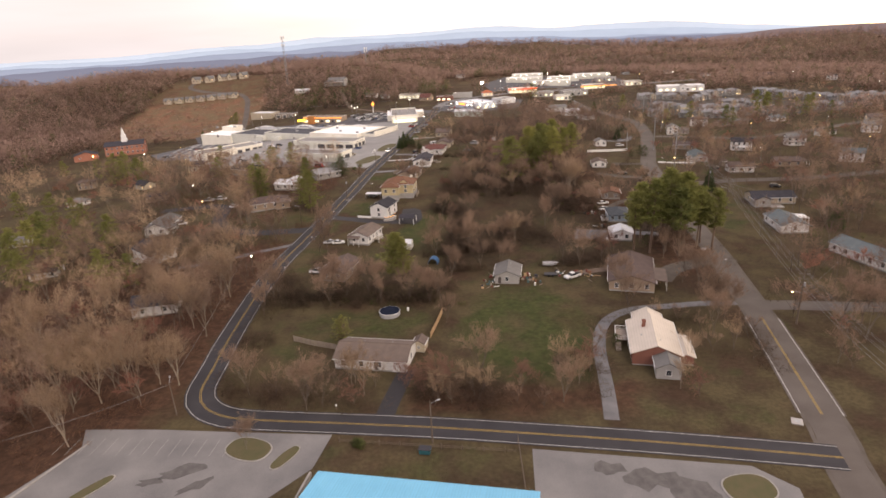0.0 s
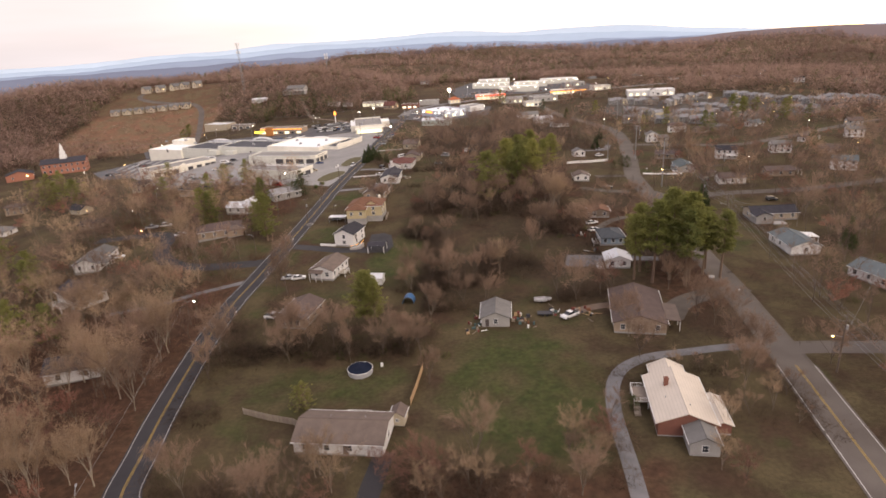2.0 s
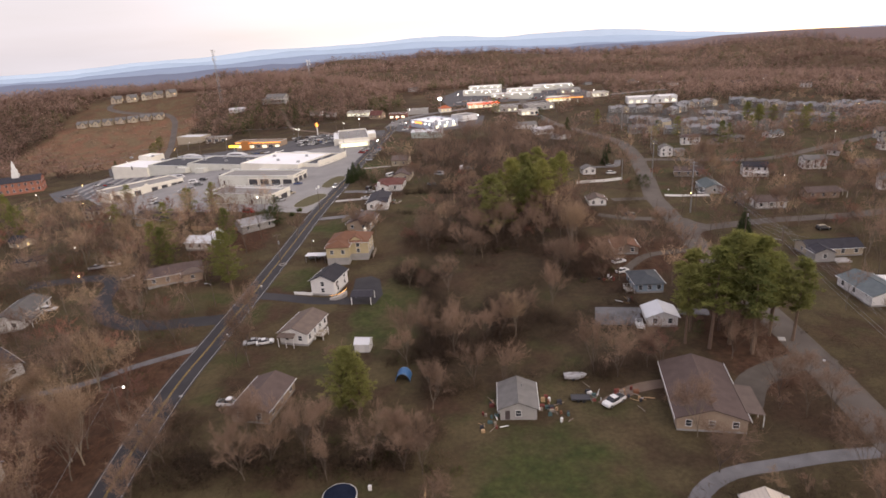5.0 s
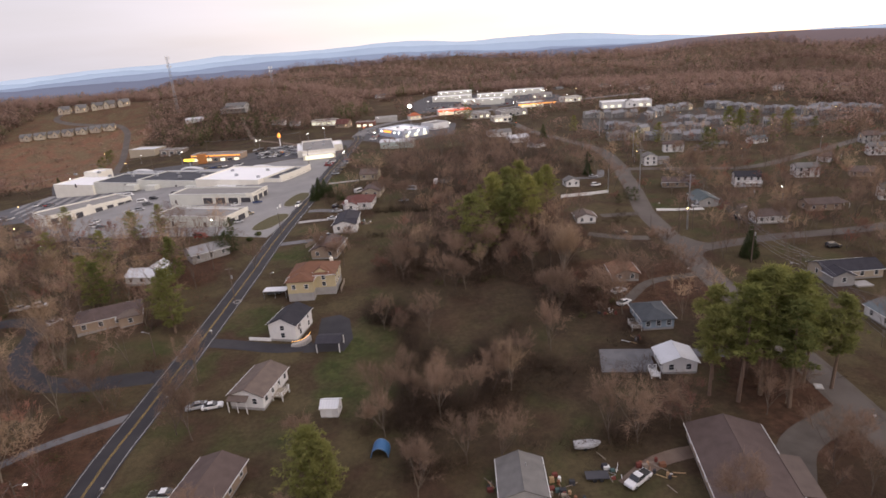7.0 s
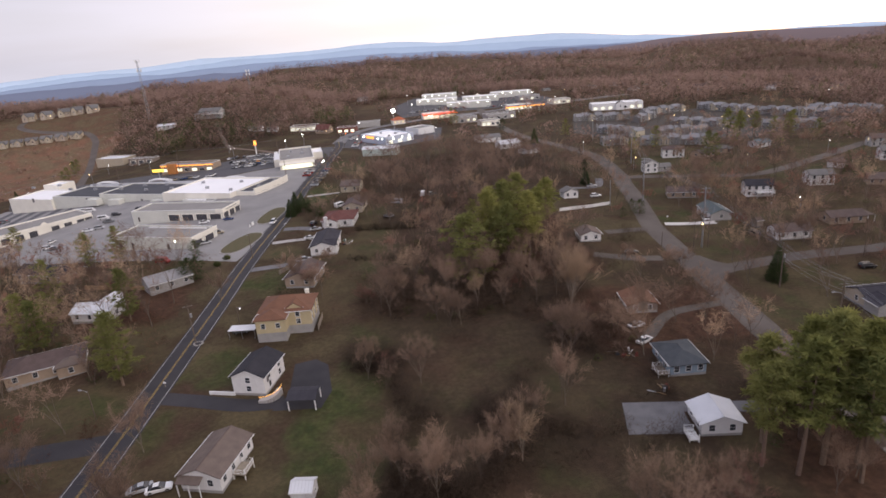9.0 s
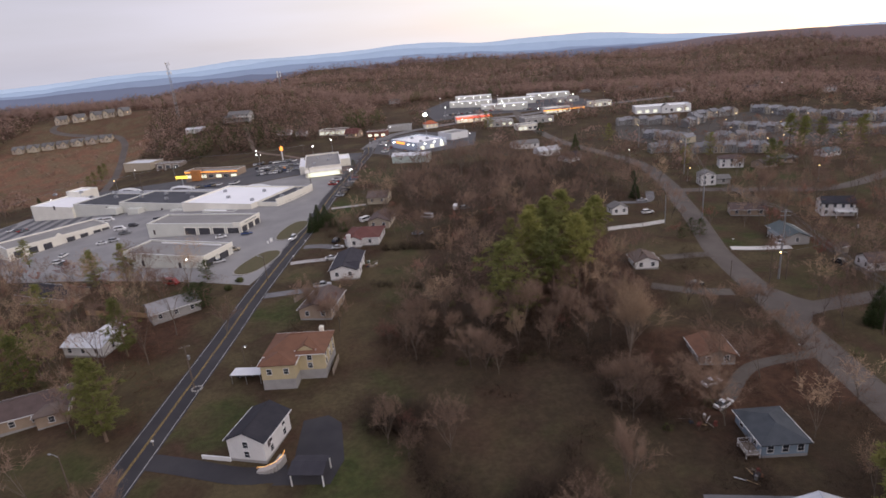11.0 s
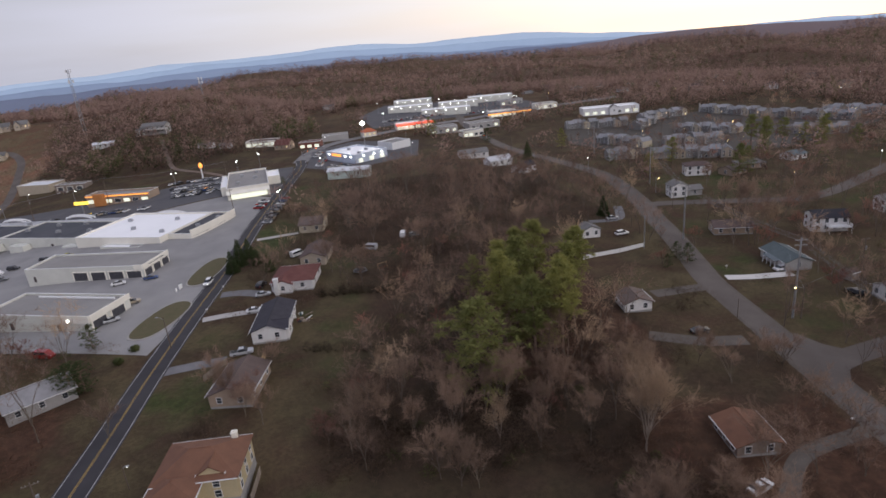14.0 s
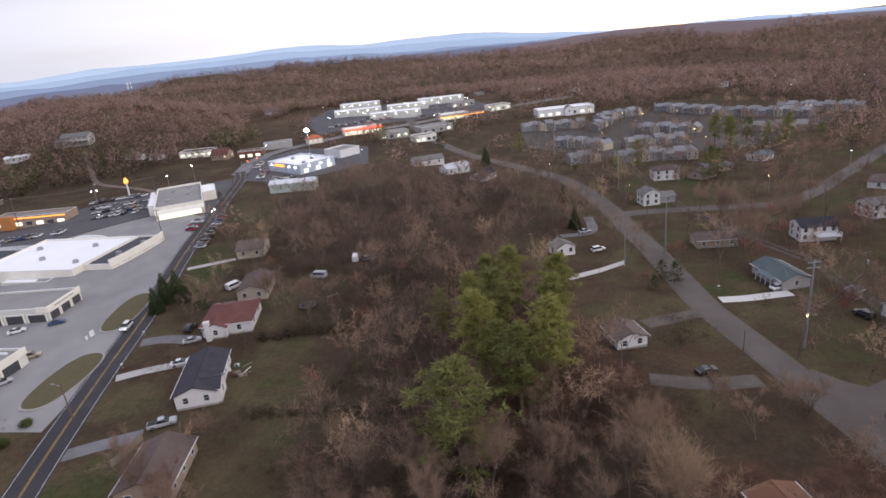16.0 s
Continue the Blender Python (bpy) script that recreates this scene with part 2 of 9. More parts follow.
POLE_WOOD = mat("pole_wood", (0.16, 0.125, 0.10), (0.11, 0.085, 0.07), 0.9, 1.5, 14)
STEEL = mat("galvanised_steel", (0.42, 0.43, 0.45), (0.34, 0.35, 0.37), 0.45, 1, 9, metal=0.6)
WIRE = mat("cable_black", (0.18, 0.18, 0.19), (0.26, 0.26, 0.27), 0.5)
BARK = mat("grey_brown_bark", (0.12, 0.096, 0.077), (0.19, 0.155, 0.125), 0.95, 1.5, 12, vary=0.25)
BARK_PALE = mat("pale_bark", (0.33, 0.275, 0.22), (0.21, 0.17, 0.135), 0.95, 0.8, 8, vary=0.15)
BARK_PINE = mat("pine_bark", (0.15, 0.105, 0.08), (0.21, 0.15, 0.11), 0.95, 1.5, 12, vary=0.2)
TWIG = leafy("twigs_brown", (0.15, 0.108, 0.085), (0.38, 0.265, 0.195))
TWIG_PALE = leafy("twigs_pale", (0.25, 0.18, 0.128), (0.43, 0.312, 0.212))
TWIG_RED = leafy("twigs_reddish", (0.17, 0.095, 0.078), (0.30, 0.17, 0.13))
NEEDLE = leafy("pine_needles", (0.115, 0.138, 0.05), (0.31, 0.30, 0.105))
NEEDLE_OLIVE = leafy("olive_pine_needles", (0.15, 0.17, 0.056), (0.36, 0.345, 0.115))
NEEDLE_DK = leafy("dark_evergreen", (0.04, 0.058, 0.026), (0.10, 0.125, 0.05))
WOODS_FAR = leafy("far_twigs", (0.225, 0.145, 0.12), (0.46, 0.308, 0.247), by="tint", through_light=0.2)
WOODS_GREEN = leafy("far_needles", (0.06, 0.075, 0.03), (0.15, 0.16, 0.055), by="tint", through_light=0.2)
BRUSH = leafy("brush_twigs", (0.085, 0.062, 0.047), (0.22, 0.15, 0.108), by="tint")
BRUSH_RUST = leafy("rusty_brush_twigs", (0.13, 0.068, 0.05), (0.29, 0.17, 0.115), by="tint")
TWIG_WOOD = leafy("wood_twigs_brown", (0.14, 0.096, 0.078), (0.36, 0.25, 0.19), by="tint")
TWIG_WOOD_PALE = leafy("wood_twigs_pale", (0.30, 0.205, 0.145), (0.60, 0.44, 0.30), by="tint")
TWIG_WOOD_RED = leafy("wood_twigs_reddish", (0.18, 0.085, 0.068), (0.42, 0.22, 0.165), by="tint")
THICKET = leafy("thicket_twigs", (0.06, 0.045, 0.036), (0.17, 0.118, 0.088), by="tint")
HEDGE = leafy("hedge_twigs", (0.03, 0.026, 0.018), (0.085, 0.065, 0.042), by="tint")
RUBBER = mat("tyre_rubber", (0.02, 0.02, 0.02), (0.03, 0.03, 0.03), 0.8)
RIM = mat("wheel_rim", (0.45, 0.45, 0.46), (0.35, 0.35, 0.36), 0.3, metal=0.8)
CARGLASS = mat("car_glass", (0.02, 0.022, 0.027), (0.03, 0.03, 0.035), 0.06, spec=0.7)
LAMP_W = glow("lamp_white", (1.0, 0.95, 0.85), 14.0)
LAMP_A = glow("lamp_amber", (1.0, 0.62, 0.22), 12.0)
LAMP_HEAD = glow("headlight_lit", (1.0, 0.93, 0.8), 10.0)
LAMP_TAIL = glow("taillight_lit", (1.0, 0.16, 0.04), 4.0)
LIT_WIN = glow("lit_window", (1.0, 0.72, 0.38), 0.7)
LIT_SHOP = glow("lit_shop_front", (0.97, 0.96, 0.72), 1.1)
SIGN_OR = glow("orange_sign", (1.0, 0.36, 0.06), 2.2)
SIGN_YE = glow("yellow_sign", (1.0, 0.68, 0.08), 2.2)
SIGN_RE = glow("red_sign", (1.0, 0.10, 0.04), 2.0)

# ---- geometry helpers ----
def ss(a, b, v):
    t = min(1.0, max(0.0, (v - a) / (b - a)))
    return t * t * (3 - 2 * t)


CREST = [(-180, 0), (-70, -24), (-38, -24), (-28, -20), (-20, -8), (-14, -4), (-7, 6), (0, 14), (9, 7), (16, 2), (23, -4), (31, -5), (40, -3), (55, 2), (70, 6), (180, 0)]   # bearing, height of the wooded crest


def ground_z(x, y):
    """The lie of the land."""
    z = 5 * ss(75, 250, y) * (1 - 0.6 * ss(38, 112, x)) - 15 * ss(-62, -288, x)
    z += 37 * ss(538, 762, y) * ss(-25, -212, x) + 10 * math.exp(-((x + 162) ** 2 + (y - 625) ** 2) / 3136) + 8 * ss(525, 1000, y)
    z += 9 * math.exp(-((x + 490) ** 2 + (y - 705) ** 2) / 5800) + 6 * math.exp(-((x + 530) ** 2 + (y - 590) ** 2) / 6500)
    z -= 5 * math.exp(-((x - 240) / 100) ** 2 - ((y - 485) / 85) ** 2)
    r = math.hypot(x, y)
    far = ss(780, 1500, r)
    if far > 0:
        az = math.degrees(math.atan2(x, y))
        k = 0
        while k < len(CREST) - 2 and az > CREST[k + 1][0]:
            k += 1
        (a0, z0), (a1, z1) = CREST[k], CREST[k + 1]
        crest = z0 + (z1 - z0) * (az - a0) / (a1 - a0)
        n = 0.8 * noise.noise((x / 480, y / 480, 3.1)) + 1.0 * noise.noise((x / 230, y / 230, 7.7)) + 0.35 * noise.noise((x / 100, y / 100, 1.7))
        z = z + (crest - 6 + 34 * n - z) * far
        z -= 16 * math.exp(-((r - 960) / 120) ** 2) * ss(-30, -12, az)
        z += (-75 - z) * ss(2000, 2900, r)
    return z


class Geo:
    """Collects faces for one mesh."""

    def __init__(self):
        self.v, self.f, self.m = [], [], []

    def face(self, pts, mi=0):
        n = len(self.v)
        self.v += [tuple(p) for p in pts]
        self.f.append(tuple(range(n, n + len(pts))))
        self.m.append(mi)

    def solid(self, low, high, mi=0):
        """Closed body between two rings of equal length, low counter-clockwise from above."""
        n, k = len(self.v), len(low)
        self.v += [tuple(p) for p in low] + [tuple(p) for p in high]
        self.f += [tuple(range(n + k - 1, n - 1, -1)), tuple(range(n + k, n + 2 * k))]
        self.f += [(n + i, n + (i + 1) % k, n + k + (i + 1) % k, n + k + i) for i in range(k)]
        self.m += [mi] * (k + 2)
        return self

    def box(self, x0, x1, y0, y1, z0, z1, mi=0, inset=0.0):
        i = inset
        return self.solid([(x0, y0, z0), (x1, y0, z0), (x1, y1, z0), (x0, y1, z0)],
                          [(x0 + i, y0 + i, z1), (x1 - i, y0 + i, z1), (x1 - i, y1 - i, z1), (x0 + i, y1 - i, z1)], mi)

    def tube(self, pts, radii, sides=6, mi=0, cap=True):
        pts = [Vector(p) for p in pts]
        n0 = len(self.v)
        for i, p in enumerate(pts):
            d = (pts[min(i + 1, len(pts) - 1)] - pts[max(i - 1, 0)]).normalized()
            a = d.cross(Vector((0.31, 0.95, 0.07)) if abs(d.y) < 0.9 else Vector((1, 0, 0))).normalized()
            b = d.cross(a)
            r = radii[i] if isinstance(radii, (list, tuple)) else radii
            for k in range(sides):
                t = 2 * math.pi * k / sides
                self.v.append(tuple(p + a * (r * math.cos(t)) + b * (r * math.sin(t))))
        for i in range(len(pts) - 1):
            for k in range(sides):
                a0, b0 = n0 + i * sides + k, n0 + i * sides + (k + 1) % sides
                self.f.append((a0, b0, b0 + sides, a0 + sides))
                self.m.append(mi)
        if cap:
            self.f += [tuple(range(n0 + sides - 1, n0 - 1, -1)), tuple(range(len(self.v) - sides, len(self.v)))]
            self.m += [mi, mi]
        return self

    def ball(self, c, r, seg=8, rings=5, squash=1.0, mi=0):
        n0 = len(self.v)
        for i in range(1, rings):
            ph = math.pi * i / rings
            for k in range(seg):
                t = 2 * math.pi * k / seg
                self.v.append((c[0] + r * math.sin(ph) * math.cos(t), c[1] + r * math.sin(ph) * math.sin(t), c[2] + r * squash * math.cos(ph)))
        top, bot = len(self.v), len(self.v) + 1
        self.v += [(c[0], c[1], c[2] + r * squash), (c[0], c[1], c[2] - r * squash)]
        for i in range(rings - 2):
            for k in range(seg):
                a, b = n0 + i * seg + k, n0 + i * seg + (k + 1) % seg
                self.f.append((a, a + seg, b + seg, b))
        for k in range(seg):
            self.f.append((top, n0 + k, n0 + (k + 1) % seg))
            self.f.append((bot, n0 + (rings - 2) * seg + (k + 1) % seg, n0 + (rings - 2) * seg + k))
        self.m += [mi] * (len(self.f) - len(self.m))
        return self

    def mesh(self, name, *mats, smooth=False):
        me = bpy.data.meshes.new(name)
        me.from_pydata(self.v, [], self.f)
        for m in mats:
            me.materials.append(m)
        if len(mats) > 1:
            me.polygons.foreach_set("material_index", self.m)
        if smooth:
            me.polygons.foreach_set("use_smooth", [True] * len(me.polygons))
        me.update()
        return me


def part(name, geo, material, parent, label="", m=None, smooth=False):
    """Links a Geo or a mesh as one object under a thing."""
    me = geo if isinstance(geo, bpy.types.Mesh) else geo.mesh(name, material, smooth=smooth)
    ob = new(name, me)
    ob.parent = parent
    if m is not None:
        ob.matrix_basis = m
    if label:
        tagged(ob, label)
    return ob


def thing(name, x, y, rz=0.0, z=None, label="", category="", group="", kind=""):
    ob = new(name)
    ob.empty_display_size = 0.5
    ob.matrix_basis = pose(x, y, ground_z(x, y) if z is None else z, 0, 0, rz)
    return tagged(ob, label, category, group, kind)


def smooth_line(pts, step=4.0):
    """Catmull-Rom through pts, resampled."""
    p = [Vector((*q, 0)) for q in pts]
    p = [p[0] * 2 - p[1]] + p + [p[-1] * 2 - p[-2]]
    out = []
    for i in range(1, len(p) - 2):
        n = max(1, int((p[i + 1] - p[i]).length / step))
        for k in range(n):
            t = k / n
            a, b, c, d = p[i - 1], p[i], p[i + 1], p[i + 2]
            out.append(0.5 * ((2 * b) + (c - a) * t + (2 * a - 5 * b + 4 * c - d) * t * t + (3 * b - a - 3 * c + d) * t ** 3))
    out.append(p[-2])
    return out


ROADS = []          # centre lines and half widths, kept clear of trees
CLEAR = []          # polygons and boxes kept clear of trees


def ribbon(geo, line, off0, off1, lift, mi=0, thick=0.0):
    """A strip along line between two sideways offsets, following the ground."""
    n0 = len(geo.v)
    for i, p in enumerate(line):
        d = (line[min(i + 1, len(line) - 1)] - line[max(i - 1, 0)]).normalized()
        s = Vector((d.y, -d.x, 0))
        for o in (off0, off1):
            q = p + s * o
            geo.v.append((q.x, q.y, ground_z(q.x, q.y) + lift))
    for i in range(len(line) - 1):
        a = n0 + 2 * i
        geo.f.append((a + 1, a + 3, a + 2, a))
        geo.m.append(mi)


def ground_patch(name, pts, material, lift, label, category, cell=9.0, kind="structure", clear=True):
    """A flat-laid paved or bare area that follows the ground."""
    bm = bmesh.new()
    bm.faces.new([bm.verts.new((x, y, 0)) for x, y in pts])
    xs, ys = [p[0] for p in pts], [p[1] for p in pts]
    for lo, hi, ax in ((min(xs), max(xs), 0), (min(ys), max(ys), 1)):
        c = lo + cell
        while c < hi:
            co, no = ((c, 0, 0), (1, 0, 0)) if ax == 0 else ((0, c, 0), (0, 1, 0))
            bmesh.ops.bisect_plane(bm, geom=bm.verts[:] + bm.edges[:] + bm.faces[:], plane_co=co, plane_no=no)
            c += cell
    for v in bm.verts:
        v.co.z = ground_z(v.co.x, v.co.y) + lift
    bmesh.ops.recalc_face_normals(bm, faces=bm.faces)
    if bm.faces and sum(f.normal.z for f in bm.faces) < 0:
        bmesh.ops.reverse_faces(bm, faces=bm.faces)
    me = bpy.data.meshes.new(name)
    bm.to_mesh(me)
    bm.free()
    me.materials.append(material)
    if clear:
        CLEAR.append((min(xs), max(xs), min(ys), max(ys), pts))
    return tagged(new(name, me), label, category, "", kind)

# ---- ground, roads, paved areas ----
# lawns: centre, half axes, how green
LAWNS_NEAR = [(28, 112, 22, 7, 0.45), (33, 140, 12, 12, 0.4), (4, 128, 9, 10, 0.35), (-6, 172, 14, 9, 0.45), (24, 160, 9, 7, 0.35), (-38, 116, 9, 7, 0.6), (-58, 145, 4, 12, 0.5), (76, 60, 5, 10, 0.35),
              (8, 152, 13, 16, 0.4), (22, 168, 10, 10, 0.3), (16, 60, 17, 26, 0.9), (-30, 64, 20, 9, 0.75), (-45, 42, 12, 11, 0.45), (50, 30, 20, 14, 0.25), (-47, 168, 11, 9, 0.7),
              (-17, 137, 12, 20, 0.8), (12, 108, 22, 7, 0.3), (-10, 8, 18, 5, 0.45), (20, 92, 26, 9, 0.35), (-58, 112, 5, 14, 0.35), (30, 118, 18, 8, 0.25)]
LAWNS_MID = [(-3, 250, 18, 10, 0.15), (-5, 222, 16, 9, 0.45), (-20, 395, 9, 32, 0.4), (-2, 408, 13, 15, 0.3),  (150, 345, 16, 14, 0.8), (108, 287, 8, 14, 0.6), (188, 296, 18, 12, 0.6), (72, 186, 8, 10, 0.3), (-42, 216, 8, 8, 0.9), (-44, 216, 7, 11, 1.0), (-41, 243, 6, 8, 0.55), (-8, 247, 14, 14, 0.45), (-6, 290, 20, 12, 0.4), (-35, 330, 9, 22, 0.8), (107, 214, 10, 15, 0.4),
             (106, 248, 9, 14, 0.6), (112, 285, 9, 16, 0.55), (100, 150, 12, 25, 0.5), (120, 178, 14, 8, 0.4), (-80, 158, 14, 8, 0.6), (66, 240, 16, 14, 0.2)]
LAWNS_FAR = [(150, 322, 24, 14, 0.6), (200, 290, 25, 14, 0.5), (64, 190, 12, 10, 0.15), (240, 330, 30, 18, 0.4), (-25, 400, 12, 20, 0.5), (-85, 455, 35, 9, 0.9),
             (-150, 490, 22, 8, 0.8), (140, 250, 14, 14, 0.3), (-120, 160, 12, 18, 0.3), (110, 110, 14, 10, 0.35), (230, 640, 30, 14, 0.5), (-320, 690, 40, 25, 0.35)]
LAWNS = LAWNS_NEAR + LAWNS_MID + LAWNS_FAR
FIELD = [(-395, 500), (-385, 632), (-290, 650), (-245, 640), (-232, 505), (-236, 470), (-330, 455)]
CONDO_GREEN = [(-395, 632), (-285, 640), (-255, 600), (-250, 640), (-275, 740), (-375, 745)]


def lawn_at(x, y):
    g = 0.0
    for cx, cy, a, b, k in LAWNS:
        q = ((x - cx) / a) ** 2 + ((y - cy) / b) ** 2
        if q < 1.6:
            g = max(g, k * (1 - ss(0.6, 1.6, q)))
    return g


def on_lawn(x, y):
    return any(((x - cx) / a) ** 2 + ((y - cy) / b) ** 2 < 1 for cx, cy, a, b, k in LAWNS)


# boxes of woods floor: dark litter, plus tree shade put into the colour
SHADED_WOOD_FLOOR = [(-10, 54, 100, 200), (-6, 64, 198, 300), (-10, 95, 300, 412), (-190, -70, -30, 108), (60, 84, 76, 200)]


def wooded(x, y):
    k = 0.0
    for x0, x1, y0, y1 in SHADED_WOOD_FLOOR:
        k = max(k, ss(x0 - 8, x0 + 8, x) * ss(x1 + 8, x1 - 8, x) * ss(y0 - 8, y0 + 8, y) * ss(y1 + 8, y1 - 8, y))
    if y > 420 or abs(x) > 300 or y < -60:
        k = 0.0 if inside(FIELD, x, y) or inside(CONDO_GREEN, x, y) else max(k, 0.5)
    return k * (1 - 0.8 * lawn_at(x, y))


LEAF_FLOOR = [(-210, -64, -60, 112), (60, 82, 92, 126), (44, 84, 152, 186), (24, 62, 196, 262), (-12, 40, 22, 34), (-90, -64, 108, 130), (-100, -66, 196, 224)]


def leafy_floor(x, y):
    """How thick the fallen leaves lie."""
    k = 0.0
    for x0, x1, y0, y1 in LEAF_FLOOR:
        k = max(k, ss(x0 - 6, x0 + 6, x) * ss(x1 + 6, x1 - 6, x) * ss(y0 - 6, y0 + 6, y) * ss(y1 + 6, y1 - 6, y))
    return k * (1 - 0.7 * lawn_at(x, y))


def inside(poly, x, y):
    r, n = False, len(poly)
    for i in range(n):
        (x0, y0), (x1, y1) = poly[i], poly[(i + 1) % n]
        if (y0 > y) != (y1 > y) and x < (x1 - x0) * (y - y0) / (y1 - y0) + x0:
            r = not r
    return r


def axis(fine0, fine1, step, far):
    v = list(np.arange(fine0, fine1 + 0.1, step))
    s, a, b = step, fine0, fine1
    while a > -far or b < far:
        s *= 1.12
        a, b = a - s, b + s
        if a > -far:
            v.insert(0, a)
        if b < far:
            v.append(b)
    return [-far] + v + [far]


def make_ground():
    xs, ys = axis(-300, 300, 5, 4900), axis(-60, 760, 5, 4900)
    verts = [(x, y, ground_z(x, y)) for y in ys for x in xs]
    n = len(xs)
    faces = [(j * n + i, j * n + i + 1, (j + 1) * n + i + 1, (j + 1) * n + i) for j in range(len(ys) - 1) for i in range(n - 1)]
    me = bpy.data.meshes.new("ground")
    me.from_pydata(verts, [], faces)
    me.polygons.foreach_set("use_smooth", [True] * len(faces))
    at = me.attributes.new("lawn", "FLOAT", "POINT")
    at.data.foreach_set("value", [lawn_at(x, y) for x, y, z in verts])
    at = me.attributes.new("field", "FLOAT", "POINT")
    at.data.foreach_set("value", [1.0 if inside(FIELD, x, y) else (0.5 if inside(CONDO_GREEN, x, y) else 0.35 * ss(560, 760, y) + 0.2 * ss(1000, 1600, math.hypot(x, y))) for x, y, z in verts])
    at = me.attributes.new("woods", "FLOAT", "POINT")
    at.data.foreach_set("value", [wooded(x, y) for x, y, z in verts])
    at = me.attributes.new("leaves", "FLOAT", "POINT")
    at.data.foreach_set("value", [leafy_floor(x, y) for x, y, z in verts])
    m, nt, bsdf = nodes_of("grass_and_leaf_litter")
    ln = nt.links.new
    co = nt.nodes.new("ShaderNodeTexCoord")

    def tex(scale, detail=5):
        t = nt.nodes.new("ShaderNodeTexNoise")
        t.inputs["Scale"].default_value, t.inputs["Detail"].default_value = scale, detail
        ln(co.outputs["Object"], t.inputs["Vector"])
        return t.outputs["Fac"]

    def rng(src, a, b, c=0.0, d=1.0):
        t = nt.nodes.new("ShaderNodeMapRange")
        for i, v in enumerate((a, b, c, d)):
            t.inputs[i + 1].default_value = v
        ln(src, t.inputs[0])
        return t.outputs[0]

    def mix(f, a, b):
        t = nt.nodes.new("ShaderNodeMix")
        t.data_type = "RGBA"
        ln(f, t.inputs[0])
        for i, c in ((6, a), (7, b)):
            if isinstance(c, tuple):
                t.inputs[i].default_value = (*c, 1)
            else:
                ln(c, t.inputs[i])
        return t.outputs[2]

    def attr(name):
        t = nt.nodes.new("ShaderNodeAttribute")
        t.attribute_name = name
        return t.outputs["Fac"]

    def math_(op, a, b):
        t = nt.nodes.new("ShaderNodeMath")
        t.operation = op
        for i, v in enumerate((a, b)):
            if isinstance(v, float):
                t.inputs[i].default_value = v
            else:
                ln(v, t.inputs[i])
        return t.outputs[0]

    big, mid, small, grain = tex(0.018), tex(0.09), tex(0.45), tex(3.2, 6)
    litter = mix(rng(small, 0.35, 0.65), (0.042, 0.028, 0.019), (0.082, 0.053, 0.036))
    litter = mix(rng(big, 0.38, 0.68), litter, (0.08, 0.047, 0.033))
    dry = mix(rng(mid, 0.38, 0.62), (0.064, 0.055, 0.029), (0.104, 0.083, 0.046))
    green = mix(rng(small, 0.35, 0.65), (0.033, 0.052, 0.016), (0.068, 0.08, 0.027))
    base = mix(rng(mid, 0.32, 0.58), litter, dry)
    wet = math_("ADD", attr("lawn"), rng(tex(0.12, 7), 0.3, 0.7, -0.5, 0.4))
    colour = mix(rng(wet, 0.10, 0.50), base, dry)
    colour = mix(rng(wet, 0.3, 0.95, 0.0, 0.9), colour, green)
    field = mix(rng(mid, 0.4, 0.6), (0.27, 0.14, 0.09), (0.22, 0.165, 0.10))
    field = mix(rng(small, 0.4, 0.62, 0.0, 0.6), field, (0.12, 0.075, 0.05))
    colour = mix(attr("field"), colour, field)
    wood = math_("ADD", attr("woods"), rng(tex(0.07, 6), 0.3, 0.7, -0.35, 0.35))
    # darker litter colour that also carries the shade between the trees
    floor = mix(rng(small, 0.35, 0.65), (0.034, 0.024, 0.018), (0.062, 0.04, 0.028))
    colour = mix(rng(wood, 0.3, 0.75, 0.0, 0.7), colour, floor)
    colour = mix(rng(tex(0.05, 6), 0.52, 0.7, 0.0, 0.5), colour, (0.085, 0.045, 0.033))
    leaf = mix(rng(small, 0.35, 0.65), (0.062, 0.032, 0.022), (0.115, 0.06, 0.04))
    colour = mix(rng(math_("ADD", attr("leaves"), rng(tex(0.1, 6), 0.3, 0.7, -0.4, 0.3)), 0.25, 0.8, 0.0, 0.85), colour, leaf)
    speck = mix(rng(tex(1.1, 7), 0.36, 0.64), (0.84, 0.83, 0.82), (1.12, 1.12, 1.1))
    t = nt.nodes.new("ShaderNodeMix")
    t.data_type, t.blend_type = "RGBA", "MULTIPLY"
    t.inputs[0].default_value = 1.0
    ln(colour, t.inputs[6])
    ln(speck, t.inputs[7])
    colour = mix(rng(grain, 0.3, 0.7, 0.0, 0.35), t.outputs[2], (0.06, 0.045, 0.033))
    ln(colour, bsdf.inputs["Base Color"])
    bp = nt.nodes.new("ShaderNodeBump")
    bp.inputs["Strength"].default_value, bp.inputs["Distance"].default_value = 0.8, 0.25
    ln(grain, bp.inputs["Height"])
    ln(bp.outputs[0], bsdf.inputs["Normal"])
    bsdf.inputs["Roughness"].default_value = 0.97
    bsdf.inputs["Specular IOR Level"].default_value = 0.1
    me.materials.append(m)
    tagged(new("ground", me), "patchy winter grass and brown leaf litter over rolling land", "ground", "", "structure")


make_ground()


